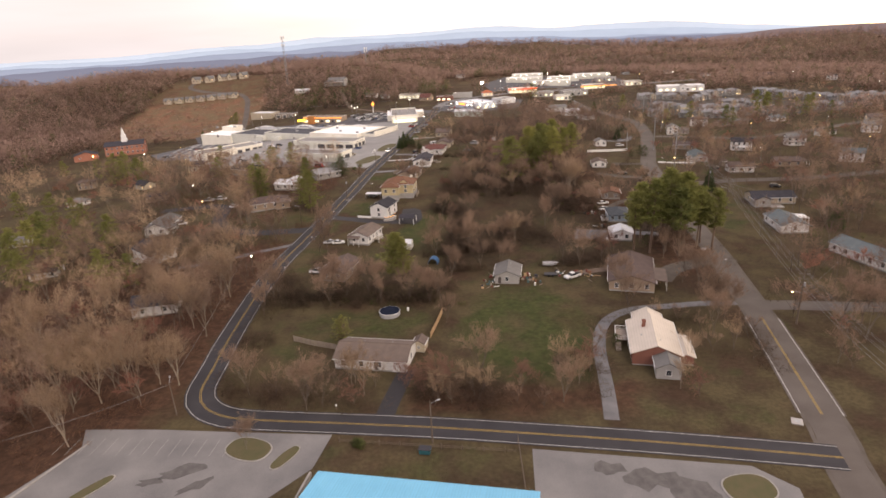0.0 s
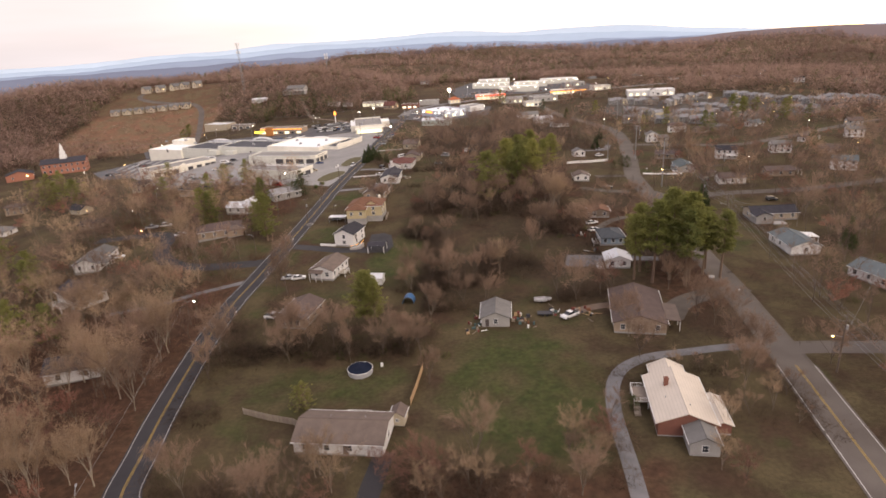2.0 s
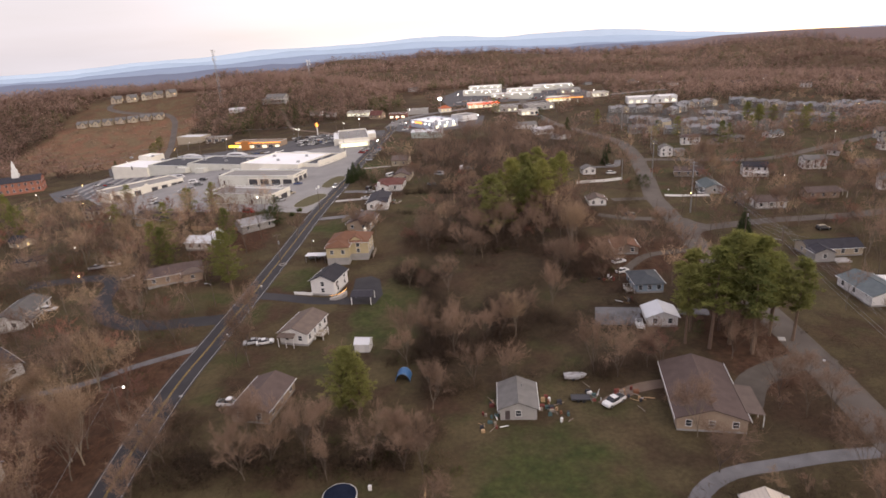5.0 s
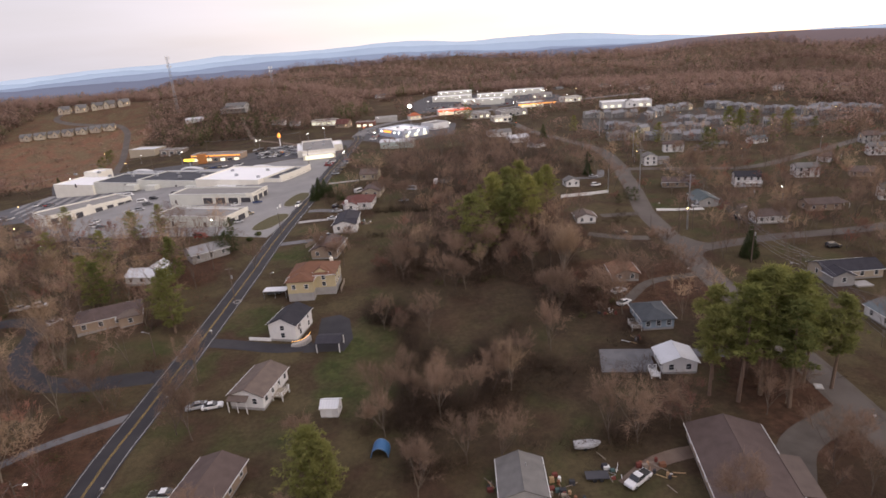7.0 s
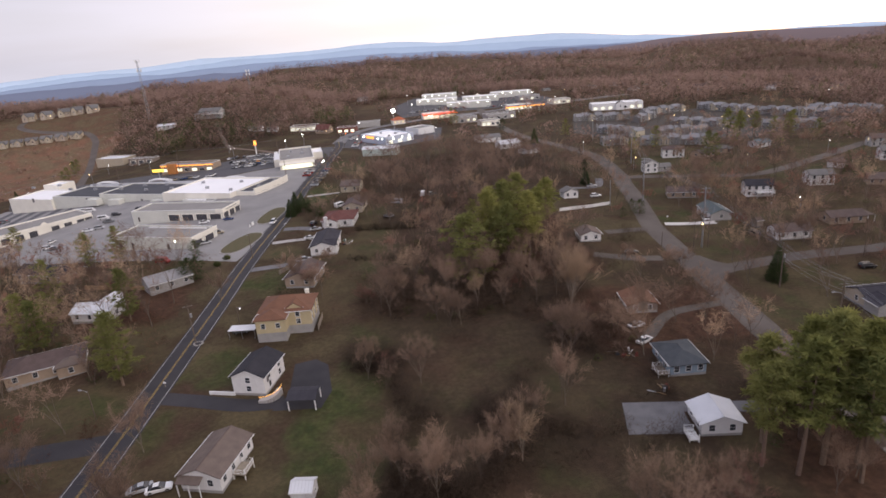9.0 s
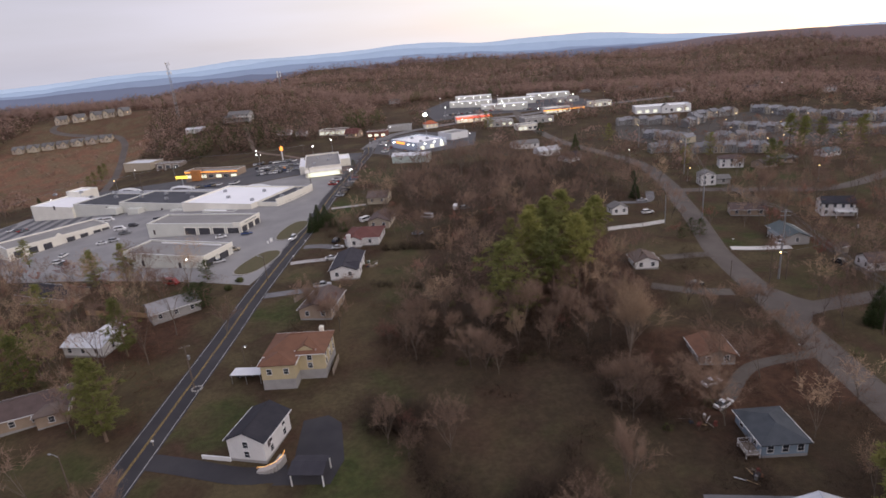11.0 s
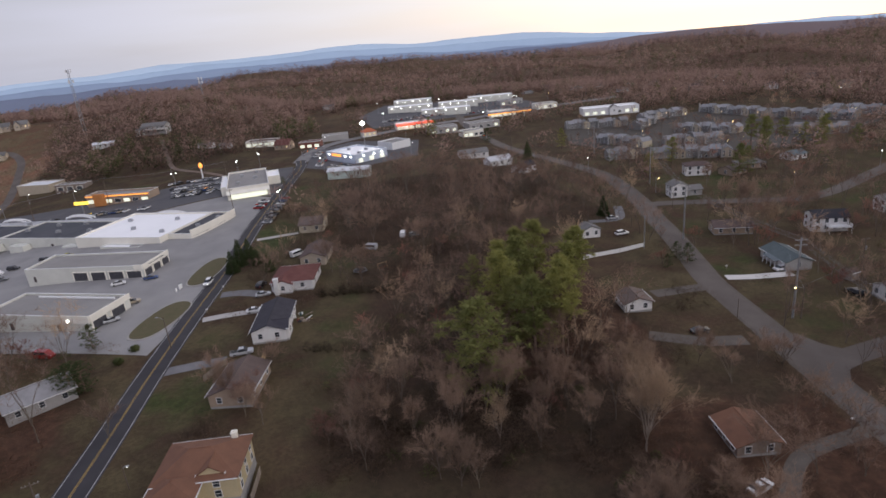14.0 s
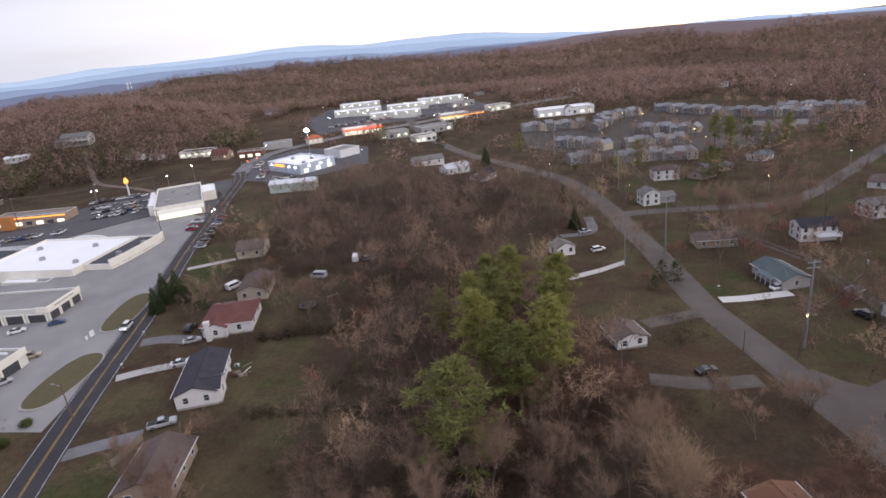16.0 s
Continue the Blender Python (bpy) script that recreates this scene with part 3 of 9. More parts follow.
def road(name, pts, half, material, label, lines="", lift=0.07, category="road"):
    line = smooth_line(pts, 2.5)
    ROADS.append((line, half))
    g = Geo()
    ribbon(g, line, -half, half, lift)
    ob = tagged(new(name, g.mesh(name, material)), label, category, "", "structure")
    e = half - 0.45
    for key, offs, paint, word in (("w", ((-e - 0.06, -e + 0.06), (e - 0.06, e + 0.06)), PAINT_W, "edge_line"), ("y", ((-0.22, -0.09), (0.09, 0.22)), PAINT_Y, "centre_line")):
        if key in lines:
            for a, b in offs:
                q = Geo()
                ribbon(q, line, a, b, lift + 0.02)
                part(word, q, paint, ob)
    return ob


R1_SOUTH = [(67, 8.4), (62.4, 9.2), (39.9, 12.6), (19.6, 15.2), (-4.1, 18.0), (-25.8, 19.9), (-40, 21.0), (-49.6, 22.3), (-56.2, 25.9), (-59.9, 31.8), (-61.4, 43.0),
            (-63.3, 57.6), (-65.6, 87.2), (-65.6, 110), (-63.9, 126.5), (-61.4, 148.9), (-58.6, 176)]
R1_NORTH = [(-56, 204), (-54.6, 225), (-53.4, 240.5), (-51.6, 262), (-48.2, 298.5), (-45.6, 348), (-42.0, 388.4), (-37.1, 434.8), (-33.5, 474), (-35, 500)]
road("road_curved", R1_SOUTH + R1_NORTH, 3.5, ASPHALT_NEW, "fresh dark asphalt two-lane road with double yellow line", "wy")
R2_LINE = [(40, -260), (52, -120), (61, -40), (66, 3), (69.4, 18), (76.3, 62), (79.2, 85), (81.8, 108), (83.0, 127), (84.2, 150), (85.6, 166), (87.6, 188), (90.5, 214), (93.2, 236),
           (96.8, 250), (104, 277), (109.8, 303), (113.8, 318), (120.3, 360), (119.8, 385), (112, 424), (103, 458), (97.5, 496), (95, 552), (96, 600), (104, 680), (120, 780)]
road("road_straight", R2_LINE, 3.2, ASPHALT_OLD, "worn grey-brown asphalt road with bare shoulders", "", 0.06)
south = smooth_line(R2_LINE[2:6])
q = Geo()
ribbon(q, south[14:], -4.4, 4.4, 0.066)
part("widening", q, ASPHALT_OLD, bpy.data.objects["road_straight"])
for a, b, paint, word in ((-3.95, -3.8, PAINT_W, "edge_line"), (3.8, 3.95, PAINT_W, "edge_line"), (-0.22, -0.08, PAINT_Y, "centre_line"), (0.08, 0.22, PAINT_Y, "centre_line")):
    q = Geo()
    ribbon(q, south[14:], a, b, 0.095)
    part(word, q, paint, bpy.data.objects["road_straight"])
for a, b in ((-4.0, -3.2), (3.2, 4.0)):
    q = Geo()
    ribbon(q, smooth_line(R2_LINE), a, b, 0.045)
    part("shoulder", q, GRAVEL_DK, bpy.data.objects["road_straight"], "bare gravel verge")
road("side_street_near", [(79, 69.5), (86, 69.2), (108.5, 66.7), (150, 64), (230, 66)], 2.9, ASPHALT_OLD, "worn grey side street meeting the main road", "", 0.05)
road("side_street_mid", [(89, 193), (98, 193.6), (110, 195.6), (124, 197), (140, 196.5), (158, 197), (200, 204), (270, 215)], 2.9, ASPHALT_OLD, "pale worn side street with a wide mouth", "", 0.05)
ground_patch("street_mouth", [(88, 184), (91.3, 185.5), (94, 189), (99, 190.8), (99, 196.6), (96.5, 199.5), (94.4, 205), (90, 205)], ASPHALT_OLD, 0.045, "flared worn asphalt mouth of a side street", "road")
road("side_street_far", [(112, 315), (124, 313), (148, 304), (175, 297), (218, 316), (291, 352), (380, 380)], 3.1, ASPHALT_OLD, "grey side street climbing between houses", "", 0.05)
road("left_street", [(-63, 143.3), (-72, 143), (-86, 143.5), (-99, 149), (-110, 163), (-118, 185), (-150, 190)], 3.0, ASPHALT_NEW, "dark asphalt side street bending away", "", 0.05)
road("concrete_drive_left", [(-66.5, 127.5), (-82, 120.1), (-90, 115), (-104, 112)], 1.3, GRAVEL, "pale concrete driveway", "", 0.05, "driveway")
road("gravel_drive", [(73.5, 71.5), (64, 71.3), (55.7, 70.3), (46, 69), (39, 65), (34.8, 58.5), (32.6, 50), (31.8, 43.9), (30.7, 31.0), (29.4, 20)], 1.5, GRAVEL, "pale grey gravel driveway curving round a house", "", 0.05, "driveway")
road("ranch_drive", [(-16.6, 20), (-15.6, 28), (-13.6, 40)], 2.0, ASPHALT_NEW, "grey asphalt driveway", "", 0.05, "driveway")
road("asphalt_drive", [(-59.5, 157.8), (-49.4, 154.5), (-38.5, 150.6), (-30, 150)], 2.2, ASPHALT_NEW, "smooth black asphalt driveway", "", 0.05, "driveway")
ground_patch("asphalt_court", [(-32, 147.2), (-21.5, 146), (-19.5, 152), (-21, 163), (-24, 166), (-29, 165), (-29, 152.6)], ASPHALT_NEW, 0.055, "black asphalt turning court beside a house", "driveway")
road("drive_a", [(-51, 229.8), (-45, 230.5), (-37, 231)], 1.9, GRAVEL, "pale gravel driveway", "", 0.05, "driveway")
road("drive_b", [(-48, 257.2), (-42, 258), (-33, 258)], 1.6, CONCRETE, "narrow concrete driveway", "", 0.05, "driveway")
road("drive_c", [(-46, 274.5), (-40, 274), (-32, 270)], 2.2, GRAVEL, "pale gravel driveway", "", 0.05, "driveway")
road("drive_d", [(-42, 329), (-34, 330), (-26, 331)], 1.5, CONCRETE, "narrow concrete driveway", "", 0.05, "driveway")
road("white_drive", [(99, 238.6), (105, 237), (111, 236), (117, 235)], 1.7, mat("new_concrete", (0.62, 0.6, 0.58), (0.55, 0.53, 0.51), 0.9, 0.4, 8), "bright new concrete driveway", "", 0.05, "driveway")
road("drive_e", [(94, 234), (86, 234), (74, 233)], 2.2, GRAVEL_DK, "grey asphalt driveway", "", 0.05, "driveway")
road("drive_f", [(82, 205), (72, 207), (62, 212)], 2.2, GRAVEL_DK, "rutted dirt driveway", "", 0.05, "driveway")
road("drive_g", [(85, 104), (74, 101), (64, 96), (58, 88)], 3.2, GRAVEL_DK, "grey gravel driveway", "", 0.05, "driveway")
road("drive_h", [(30, 91), (38, 96), (48, 97), (56, 92)], 1.6, DIRT, "rutted dirt track", "", 0.045, "driveway")
road("drive_i", [(86, 172), (78, 171), (66, 168), (56, 158)], 1.5, GRAVEL_DK, "grey gravel driveway", "", 0.05, "driveway")
road("drive_j", [(103, 318), (96, 302), (84, 301)], 1.8, GRAVEL, "grey gravel driveway", "", 0.05, "driveway")
road("hill_road", [(-222, 485), (-234, 520), (-250, 570), (-262, 610), (-272, 640), (-290, 661), (-320, 668), (-345, 677), (-362, 690), (-362, 708), (-345, 724), (-310, 737)], 3.0, ASPHALT_OLD, "grey road climbing to hilltop houses", "", 0.06)
road("shop_road", [(-35, 492), (-28, 530), (-10, 560), (40, 590), (96, 620), (150, 640), (260, 660)], 5.0, ASPHALT_LOT, "wide grey shopping street", "", 0.05)
road("ridge_road", [(-75, 470), (-95, 500), (-125, 540), (-140, 580), (-150, 610)], 1.7, DIRT, "pale track climbing a wooded slope", "", 0.06)
ground_patch("parking_lot_front", [(-79, 19), (-62, 18.4), (-50, 17.6), (-26, 16.2), (-27.5, 6.5), (-33.5, -1), (-36, -45), (-100, -45), (-82, 0), (-76, 13)], ASPHALT_LOT, 0.05, "cracked grey asphalt car park", "car park")
ground_patch("parking_lot_corner", [(13, 11.5), (50.6, 6.5), (56, 1), (50, -40), (11, -40)], ASPHALT_LOT, 0.05, "stained grey asphalt lot", "car park")
ground_patch("plaza_rear_lot", [(-58, 240), (-51.5, 270), (-49.8, 300), (-47, 345), (-42.5, 400), (-64, 420), (-120, 400), (-240, 425), (-250, 395), (-190, 318), (-165, 285), (-100, 257)], LOT_PALE, 0.05, "wide grey asphalt lot behind shops", "car park")
ground_patch("plaza_front_lot", [(-43, 402), (-37, 455), (-38, 480), (-80, 478), (-140, 462), (-235, 490), (-262, 470), (-240, 428), (-120, 402), (-64, 422)], LOT_DARK, 0.055, "dark asphalt car park in front of shops", "car park")
ground_patch("store_lot", [(-28, 530), (-30, 470), (-8, 448), (40, 470), (48, 530), (0, 556)], LOT_DARK, 0.05, "asphalt car park round a store", "car park")
ground_patch("dealer_lot", [(20, 610), (90, 640), (190, 660), (170, 760), (40, 760), (10, 690)], LOT_DARK, 0.05, "broad asphalt lot with parked cars", "car park")
ground_patch("townhouse_court", [(160, 412), (230, 385), (330, 425), (300, 545), (160, 535), (140, 470)], mat("court_asphalt", (0.055, 0.047, 0.04), (0.085, 0.075, 0.066), 0.9, 0.1, 6), 0.04, "dark asphalt court between townhouses", "car park", 12, clear=False)
ground_patch("church_lot", [(-262, 388), (-235, 352), (-200, 345), (-165, 360), (-185, 398), (-235, 425)], mat("church_asphalt", (0.09, 0.09, 0.10), (0.13, 0.13, 0.14), 0.9, 0.1, 6), 0.05, "dark asphalt car park beside a brick hall", "car park")


def island(name, x, y, a, b, rz, label):
    """Grass island with a kerb ring, standing on asphalt."""
    ob = thing(name, x, y, rz, ground_z(x, y) + 0.04, label, "traffic island")
    ring = [(a * math.cos(t) * (1 - 0.12 * math.cos(2 * t)), b * math.sin(t)) for t in [2 * math.pi * k / 28 for k in range(28)]]
    k, gr = Geo(), Geo()
    k.solid([(p * 1.0, q * 1.0, -0.3) for p, q in ring], [(p, q, 0.16) for p, q in ring])
    gr.solid([(p * 0.94, q * 0.94, 0.0) for p, q in ring], [(p * 0.94, q * 0.94, 0.2) for p, q in ring])
    part("kerb", k, KERB, ob)
    part("turf", gr, mat("island_turf", (0.12, 0.095, 0.055), (0.085, 0.085, 0.04), 0.95, 0.5, 6, bump=0.6), ob)
    return ob


island("traffic_island", -54.6, 299, 15.5, 4.6, 80, "kerbed grass island between lot and road")
island("traffic_island", -60.3, 262, 14.5, 5.2, 72, "long kerbed grass island with a dark strip")
island("traffic_island", -41.5, 12.0, 5.5, 3.2, -20, "small kerbed island of bare mulch with a tree")
island("traffic_island", -33.5, 9.5, 4.2, 1.3, 62, "narrow kerbed island of dry grass")
island("traffic_island", -67, 1.0, 5.5, 1.2, 55, "narrow kerbed island of brown mulch")
island("traffic_island", 48, 1.0, 5.0, 3.4, 10, "rounded kerbed corner island of dry grass")
ke = thing("kerb_strip", -78.6, 5.5, 71, label="pale concrete kerb along the edge of a car park", category="kerb", kind="structure")
part("kerb_stone", Geo().box(-9.5, 9.5, -0.25, 0.25, -0.2, 0.16), KERB, ke)
# patched stains and bay lines on the front lots
for sx, sy, a, b, rz in ((-52, 6, 4, 1.6, 20), (-48, 2, 3, 1.2, 35), (-57, 3, 2.5, 1, 10), (33, 3, 5, 3, -10), (39, -1, 4, 3.5, 30), (26, 6, 3, 1.5, 0)):
    pts = []
    for k in range(14):
        t = 2 * math.pi * k / 14
        r = 1 + 0.9 * noise.noise((sx + 1.6 * math.cos(t), sy + 1.6 * math.sin(t), 2))
        u, v = a * r * math.cos(t), b * r * math.sin(t)
        c, s = math.cos(radians(rz)), math.sin(radians(rz))
        pts.append((sx + u * c - v * s, sy + u * s + v * c))
    ground_patch("asphalt_patch", pts, mat("tar_patch", (0.075, 0.07, 0.07), (0.15, 0.14, 0.138), 0.8, 0.6, 8), 0.058 + 0.004 * (int(abs(sx)) % 5), "dark uneven tar patch on the asphalt", "tar patch", clear=False)


def bay_lines(name, x, y, rz, n, pitch, length, colour, label):
    ob = thing(name, x, y, rz, label=label, category="road marking", kind="structure")
    g = Geo()
    g.box(-0.05, 0.05, -length / 2, length / 2, 0.0, 0.012)
    me = g.mesh("bay_line", colour)
    c, s = math.cos(radians(rz)), math.sin(radians(rz))
    for i in range(n):
        u = (i - n / 2) * pitch
        part("bay_line", me, None, ob, "", pose(u, 0, ground_z(x + u * c, y + u * s) - ground_z(x, y) + 0.075))
    return ob


FADED = mat("faded_paint", (0.24, 0.23, 0.228), (0.36, 0.35, 0.345), 0.9, 0.6, 8)
bay_lines("bay_markings", -62, 13, -2, 14, 2.7, 5, FADED, "faded white parking bay lines on grey asphalt")
bay_lines("bay_markings", -66, -6, -2, 14, 2.7, 5, FADED, "faded pale parking bay lines on grey asphalt")
bay_lines("bay_markings", -41, 372, 84, 16, 2.7, 5, PAINT_W, "white parking bay lines beside the road")

# ---- houses ----
WIN_CACHE = {}


def window_mesh(w, h, lit=False, trim=None):
    trim = trim or TRIM_W
    key = (round(w, 2), round(h, 2), lit, trim.name)
    if key not in WIN_CACHE:
        t, f, p = 0.09, Geo(), Geo()
        f.box(-w / 2 - t, -w / 2, -0.07, 0.02, -h / 2 - t, h / 2 + t)
        f.box(w / 2, w / 2 + t, -0.07, 0.02, -h / 2 - t, h / 2 + t)
        f.box(-w / 2, w / 2, -0.07, 0.02, h / 2, h / 2 + t)
        f.box(-w / 2, w / 2, -0.09, 0.02, -h / 2 - t, -h / 2)
        f.box(-w / 2, w / 2, -0.05, 0.02, -0.03, 0.03)
        p.box(-w / 2, w / 2, -0.03, 0.01, -h / 2, h / 2)
        WIN_CACHE[key] = (f.mesh("window_frame", trim), p.mesh("pane", LIT_WIN if lit else GLASS))
    return WIN_CACHE[key]


def far_window_mesh(w, h, lit):
    key = ("far", w, h, lit)
    if key not in WIN_CACHE:
        t, g = 0.09, Geo()
        g.box(-w / 2 - t, w / 2 + t, -0.05, 0.02, -h / 2 - t, h / 2 + t, 0)
        g.box(-w / 2, w / 2, -0.07, -0.05, -h / 2, -0.03, 1)
        g.box(-w / 2, w / 2, -0.07, -0.05, 0.03, h / 2, 1)
        WIN_CACHE[key] = g.mesh("window", TRIM_W, LIT_WIN if lit else GLASS)
    return WIN_CACHE[key]


def window(parent, m, w=1.0, h=1.3, lit=False, far=False):
    if far:
        return part("window", far_window_mesh(w, h, lit), None, parent, "", m)
    f, p = window_mesh(w, h, lit)
    ob = part("window", f, None, parent, "", m)
    part("pane", p, None, ob)
    return ob


def door(parent, m, w=0.95, h=2.05, material=None, name="door"):
    key = ("door", w, h, (material or DOOR_D).name)
    if key not in WIN_CACHE:
        g = Geo()
        g.box(-w / 2, w / 2, -0.05, 0.02, 0, h)
        rows = 4 if w > 2 else 2
        for i in range(rows):
            z0, z1 = h * (i + 0.12) / rows, h * (i + 0.88) / rows
            g.box(-w / 2 + 0.1, w / 2 - 0.1, -0.075, -0.05, z0, z1, inset=0.0)
        WIN_CACHE[key] = g.mesh(name, material or DOOR_D)
    return part(name, WIN_CACHE[key], None, parent, "", m)


def side_pose(L, W, side, u, z):
    """Pose on a wall: side f, b, l or r of a body L by W, u metres along it from its middle."""
    if side == "f":
        return pose(u, -W / 2, z)
    if side == "b":
        return pose(-u, W / 2, z, 0, 0, 180)
    if side == "l":
        return pose(-L / 2, -u, z, 0, 0, -90)
    return pose(L / 2, u, z, 0, 0, 90)


def volume(ob, ox, oy, L, W, h, rise, wall, roof, ridge="x", hip=False, over=0.45, base=0.4, wins="f3 b3 l1 r1", storeys=1, deep=1.6, lit=0.0, rot=0.0, found=None, size=(1.05, 1.3)):
    """One roofed body of a house. wins: counts of windows on the front, back, left and right walls."""
    if ridge == "y":
        L, W, rot = W, L, rot + 90
        swap = {"f": "l", "b": "r", "l": "b", "r": "f"}
        wins = " ".join(swap[k[0]] + k[1:] for k in wins.split())
    M = pose(ox, oy, 0, 0, 0, rot)
    far = ob.location.y > 285 or abs(ob.location.x) > 140
    a, b = L / 2, W / 2
    if not far:
        g = Geo()
        g.box(-a + 0.03, a - 0.03, -b + 0.03, b - 0.03, -deep, base)
        part("foundation", g, found or FOUND, ob, "", M)
    else:
        base = -1.0
    g = Geo()
    if hip:
        g.box(-a, a, -b, b, base, h)
    else:
        lo, hi = [(-a, -b), (a, -b), (a, b), (-a, b)], h
        n = len(g.v)
        g.v += [(x, y, base) for x, y in lo] + [(x, y, hi) for x, y in lo] + [(-a, 0, h + rise), (a, 0, h + rise)]
        g.f += [(n + 3, n + 2, n + 1, n), (n, n + 1, n + 5, n + 4), (n + 2, n + 3, n + 7, n + 6), (n + 1, n + 2, n + 6, n + 9, n + 5), (n + 3, n, n + 4, n + 8, n + 7),
                (n + 4, n + 5, n + 9, n + 8), (n + 6, n + 7, n + 8, n + 9)]
        g.m += [0] * 7
    part("wall", g, wall, ob, "", M)
    k = rise / b
    o, t, e = over, 0.17, 0.015
    g = Geo()
    if hip:
        r = max(0.3, a - b * 0.95)
        z = h - 0.02
        ring = [(-a - o, -b - o), (a + o, -b - o), (a + o, b + o), (-a - o, b + o)]
        n = len(g.v)
        g.v += [(x, y, z) for x, y in ring] + [(x, y, z + t) for x, y in ring] + [(-r, 0, h + rise), (r, 0, h + rise)]
        g.f += [(n + 3, n + 2, n + 1, n)] + [(n + i, n + (i + 1) % 4, n + 4 + (i + 1) % 4, n + 4 + i) for i in range(4)]
        g.f += [(n + 4, n + 5, n + 9, n + 8), (n + 6, n + 7, n + 8, n + 9), (n + 5, n + 6, n + 9), (n + 7, n + 4, n + 8)]
        g.m += [0] * 9
    else:
        x0, x1 = -a - o * 0.8, a + o * 0.8
        for s in (-1, 1):
            ze, zr = h - o * k + e, h + rise + e
            prof = [(s * (b + o), ze), (0.0, zr), (0.0, zr + t * 1.1), (s * (b + o), ze + t)]
            if s > 0:
                prof.reverse()
            n = len(g.v)
            g.v += [(x0, y, z) for y, z in prof] + [(x1, y, z) for y, z in prof]
            g.f += [(n, n + 1, n + 2, n + 3), (n + 7, n + 6, n + 5, n + 4)] + [(n + i, n + 4 + i, n + 4 + (i + 1) % 4, n + (i + 1) % 4) for i in range(4)]
            g.m += [0] * 6
    rf = part("roof", g, roof, ob, "", M)
    # ridge cap and eave gutters
    g = Geo()
    if hip:
        g.tube([(-r - 0.1, 0, h + rise), (r + 0.1, 0, h + rise)], 0.1, 6)
    else:
        g.tube([(-a - o * 0.8, 0, h + rise + t + 0.02), (a + o * 0.8, 0, h + rise + t + 0.02)], 0.1, 6)
    if not far:
        part("ridge_cap", g, roof, rf)
    for s in (-1, 1) if not far else ():
        g = Geo()
        y, z = s * (b + o + 0.05), (h + 0.05 if hip else h - o * k + 0.1)
        g.box(-a - o * 0.8, a + o * 0.8, min(y, y + s * 0.1), max(y, y + s * 0.1), z - 0.08, z + 0.07)
        part("gutter", g, TRIM_W, rf)
    w, hh = size
    for spec in wins.split():
        side, n = spec[0], int(spec[1:])
        if far and (ob.matrix_basis.to_3x3() @ M.to_3x3() @ Vector({"f": (0, -1, 0), "b": (0, 1, 0), "l": (-1, 0, 0), "r": (1, 0, 0)}[side])).y > 0.6:
            continue
        span = L if side in "fb" else W
        for s in range(storeys):
            zc = max(base, 0.3) + (h - max(base, 0.3)) * (s + 0.55) / storeys
            for i in range(n):
                u = (i + 0.5) / n * span - span / 2
                window(ob, M @ side_pose(L, W, side, u, zc), w, hh, random.random() < lit, far)
    CLEAR_LOCAL.append((ob, ox, oy, max(L, W)))
    return M


CLEAR_LOCAL = []


def house(x, y, rz, L, W, h, rise, wall, roof, label, ridge="x", hip=False, group="", z=None, **kw):
    ob = thing("house", x, y, rz, z, label, "house", group)
    volume(ob, 0, 0, L, W, h, rise, wall, roof, ridge, hip, **kw)
    r = math.hypot(L, W) / 2 + 1.2
    CLEAR.append((x - r, x + r, y - r, y + r, None))
    return ob


def chimney(ob, x, y, z0, z1, w=0.9, material=None):
    g = Geo()
    g.box(x - w / 2, x + w / 2, y - w / 2, y + w / 2, z0, z1)
    g.box(x - w / 2 - 0.08, x + w / 2 + 0.08, y - w / 2 - 0.08, y + w / 2 + 0.08, z1, z1 + 0.18)
    g.box(x - w / 4, x + w / 4, y - w / 4, y + w / 4, z1 + 0.18, z1 + 0.4)
    part("chimney", g, material or BRICK, ob)


def pent(ob, x0, x1, y0, y1, z_high, z_low, roof, side="f", posts=3, name="porch_roof"):
    """Lean-to roof falling towards one side, on posts."""
    zs = {"f": (z_low, z_low, z_high, z_high), "b": (z_high, z_high, z_low, z_low), "l": (z_low, z_high, z_high, z_low), "r": (z_high, z_low, z_low, z_high)}[side]
    ring = [(x0, y0), (x1, y0), (x1, y1), (x0, y1)]
    g = Geo()
    g.solid([(x, y, z) for (x, y), z in zip(ring, zs)], [(x, y, z + 0.14) for (x, y), z in zip(ring, zs)])
    part(name, g, roof, ob)
    for i in range(posts):
        t = i / max(1, posts - 1)
        px = x0 + 0.2 + (x1 - x0 - 0.4) * t if side in "fb" else (x0 + 0.2 if side == "l" else x1 - 0.2)
        py = y0 + 0.2 + (y1 - y0 - 0.4) * t if side in "lr" else (y0 + 0.2 if side == "f" else y1 - 0.2)
        g = Geo()
        g.box(px - 0.07, px + 0.07, py - 0.07, py + 0.07, -0.6, z_low + 0.02)
        part("post", g, TRIM_W, ob)


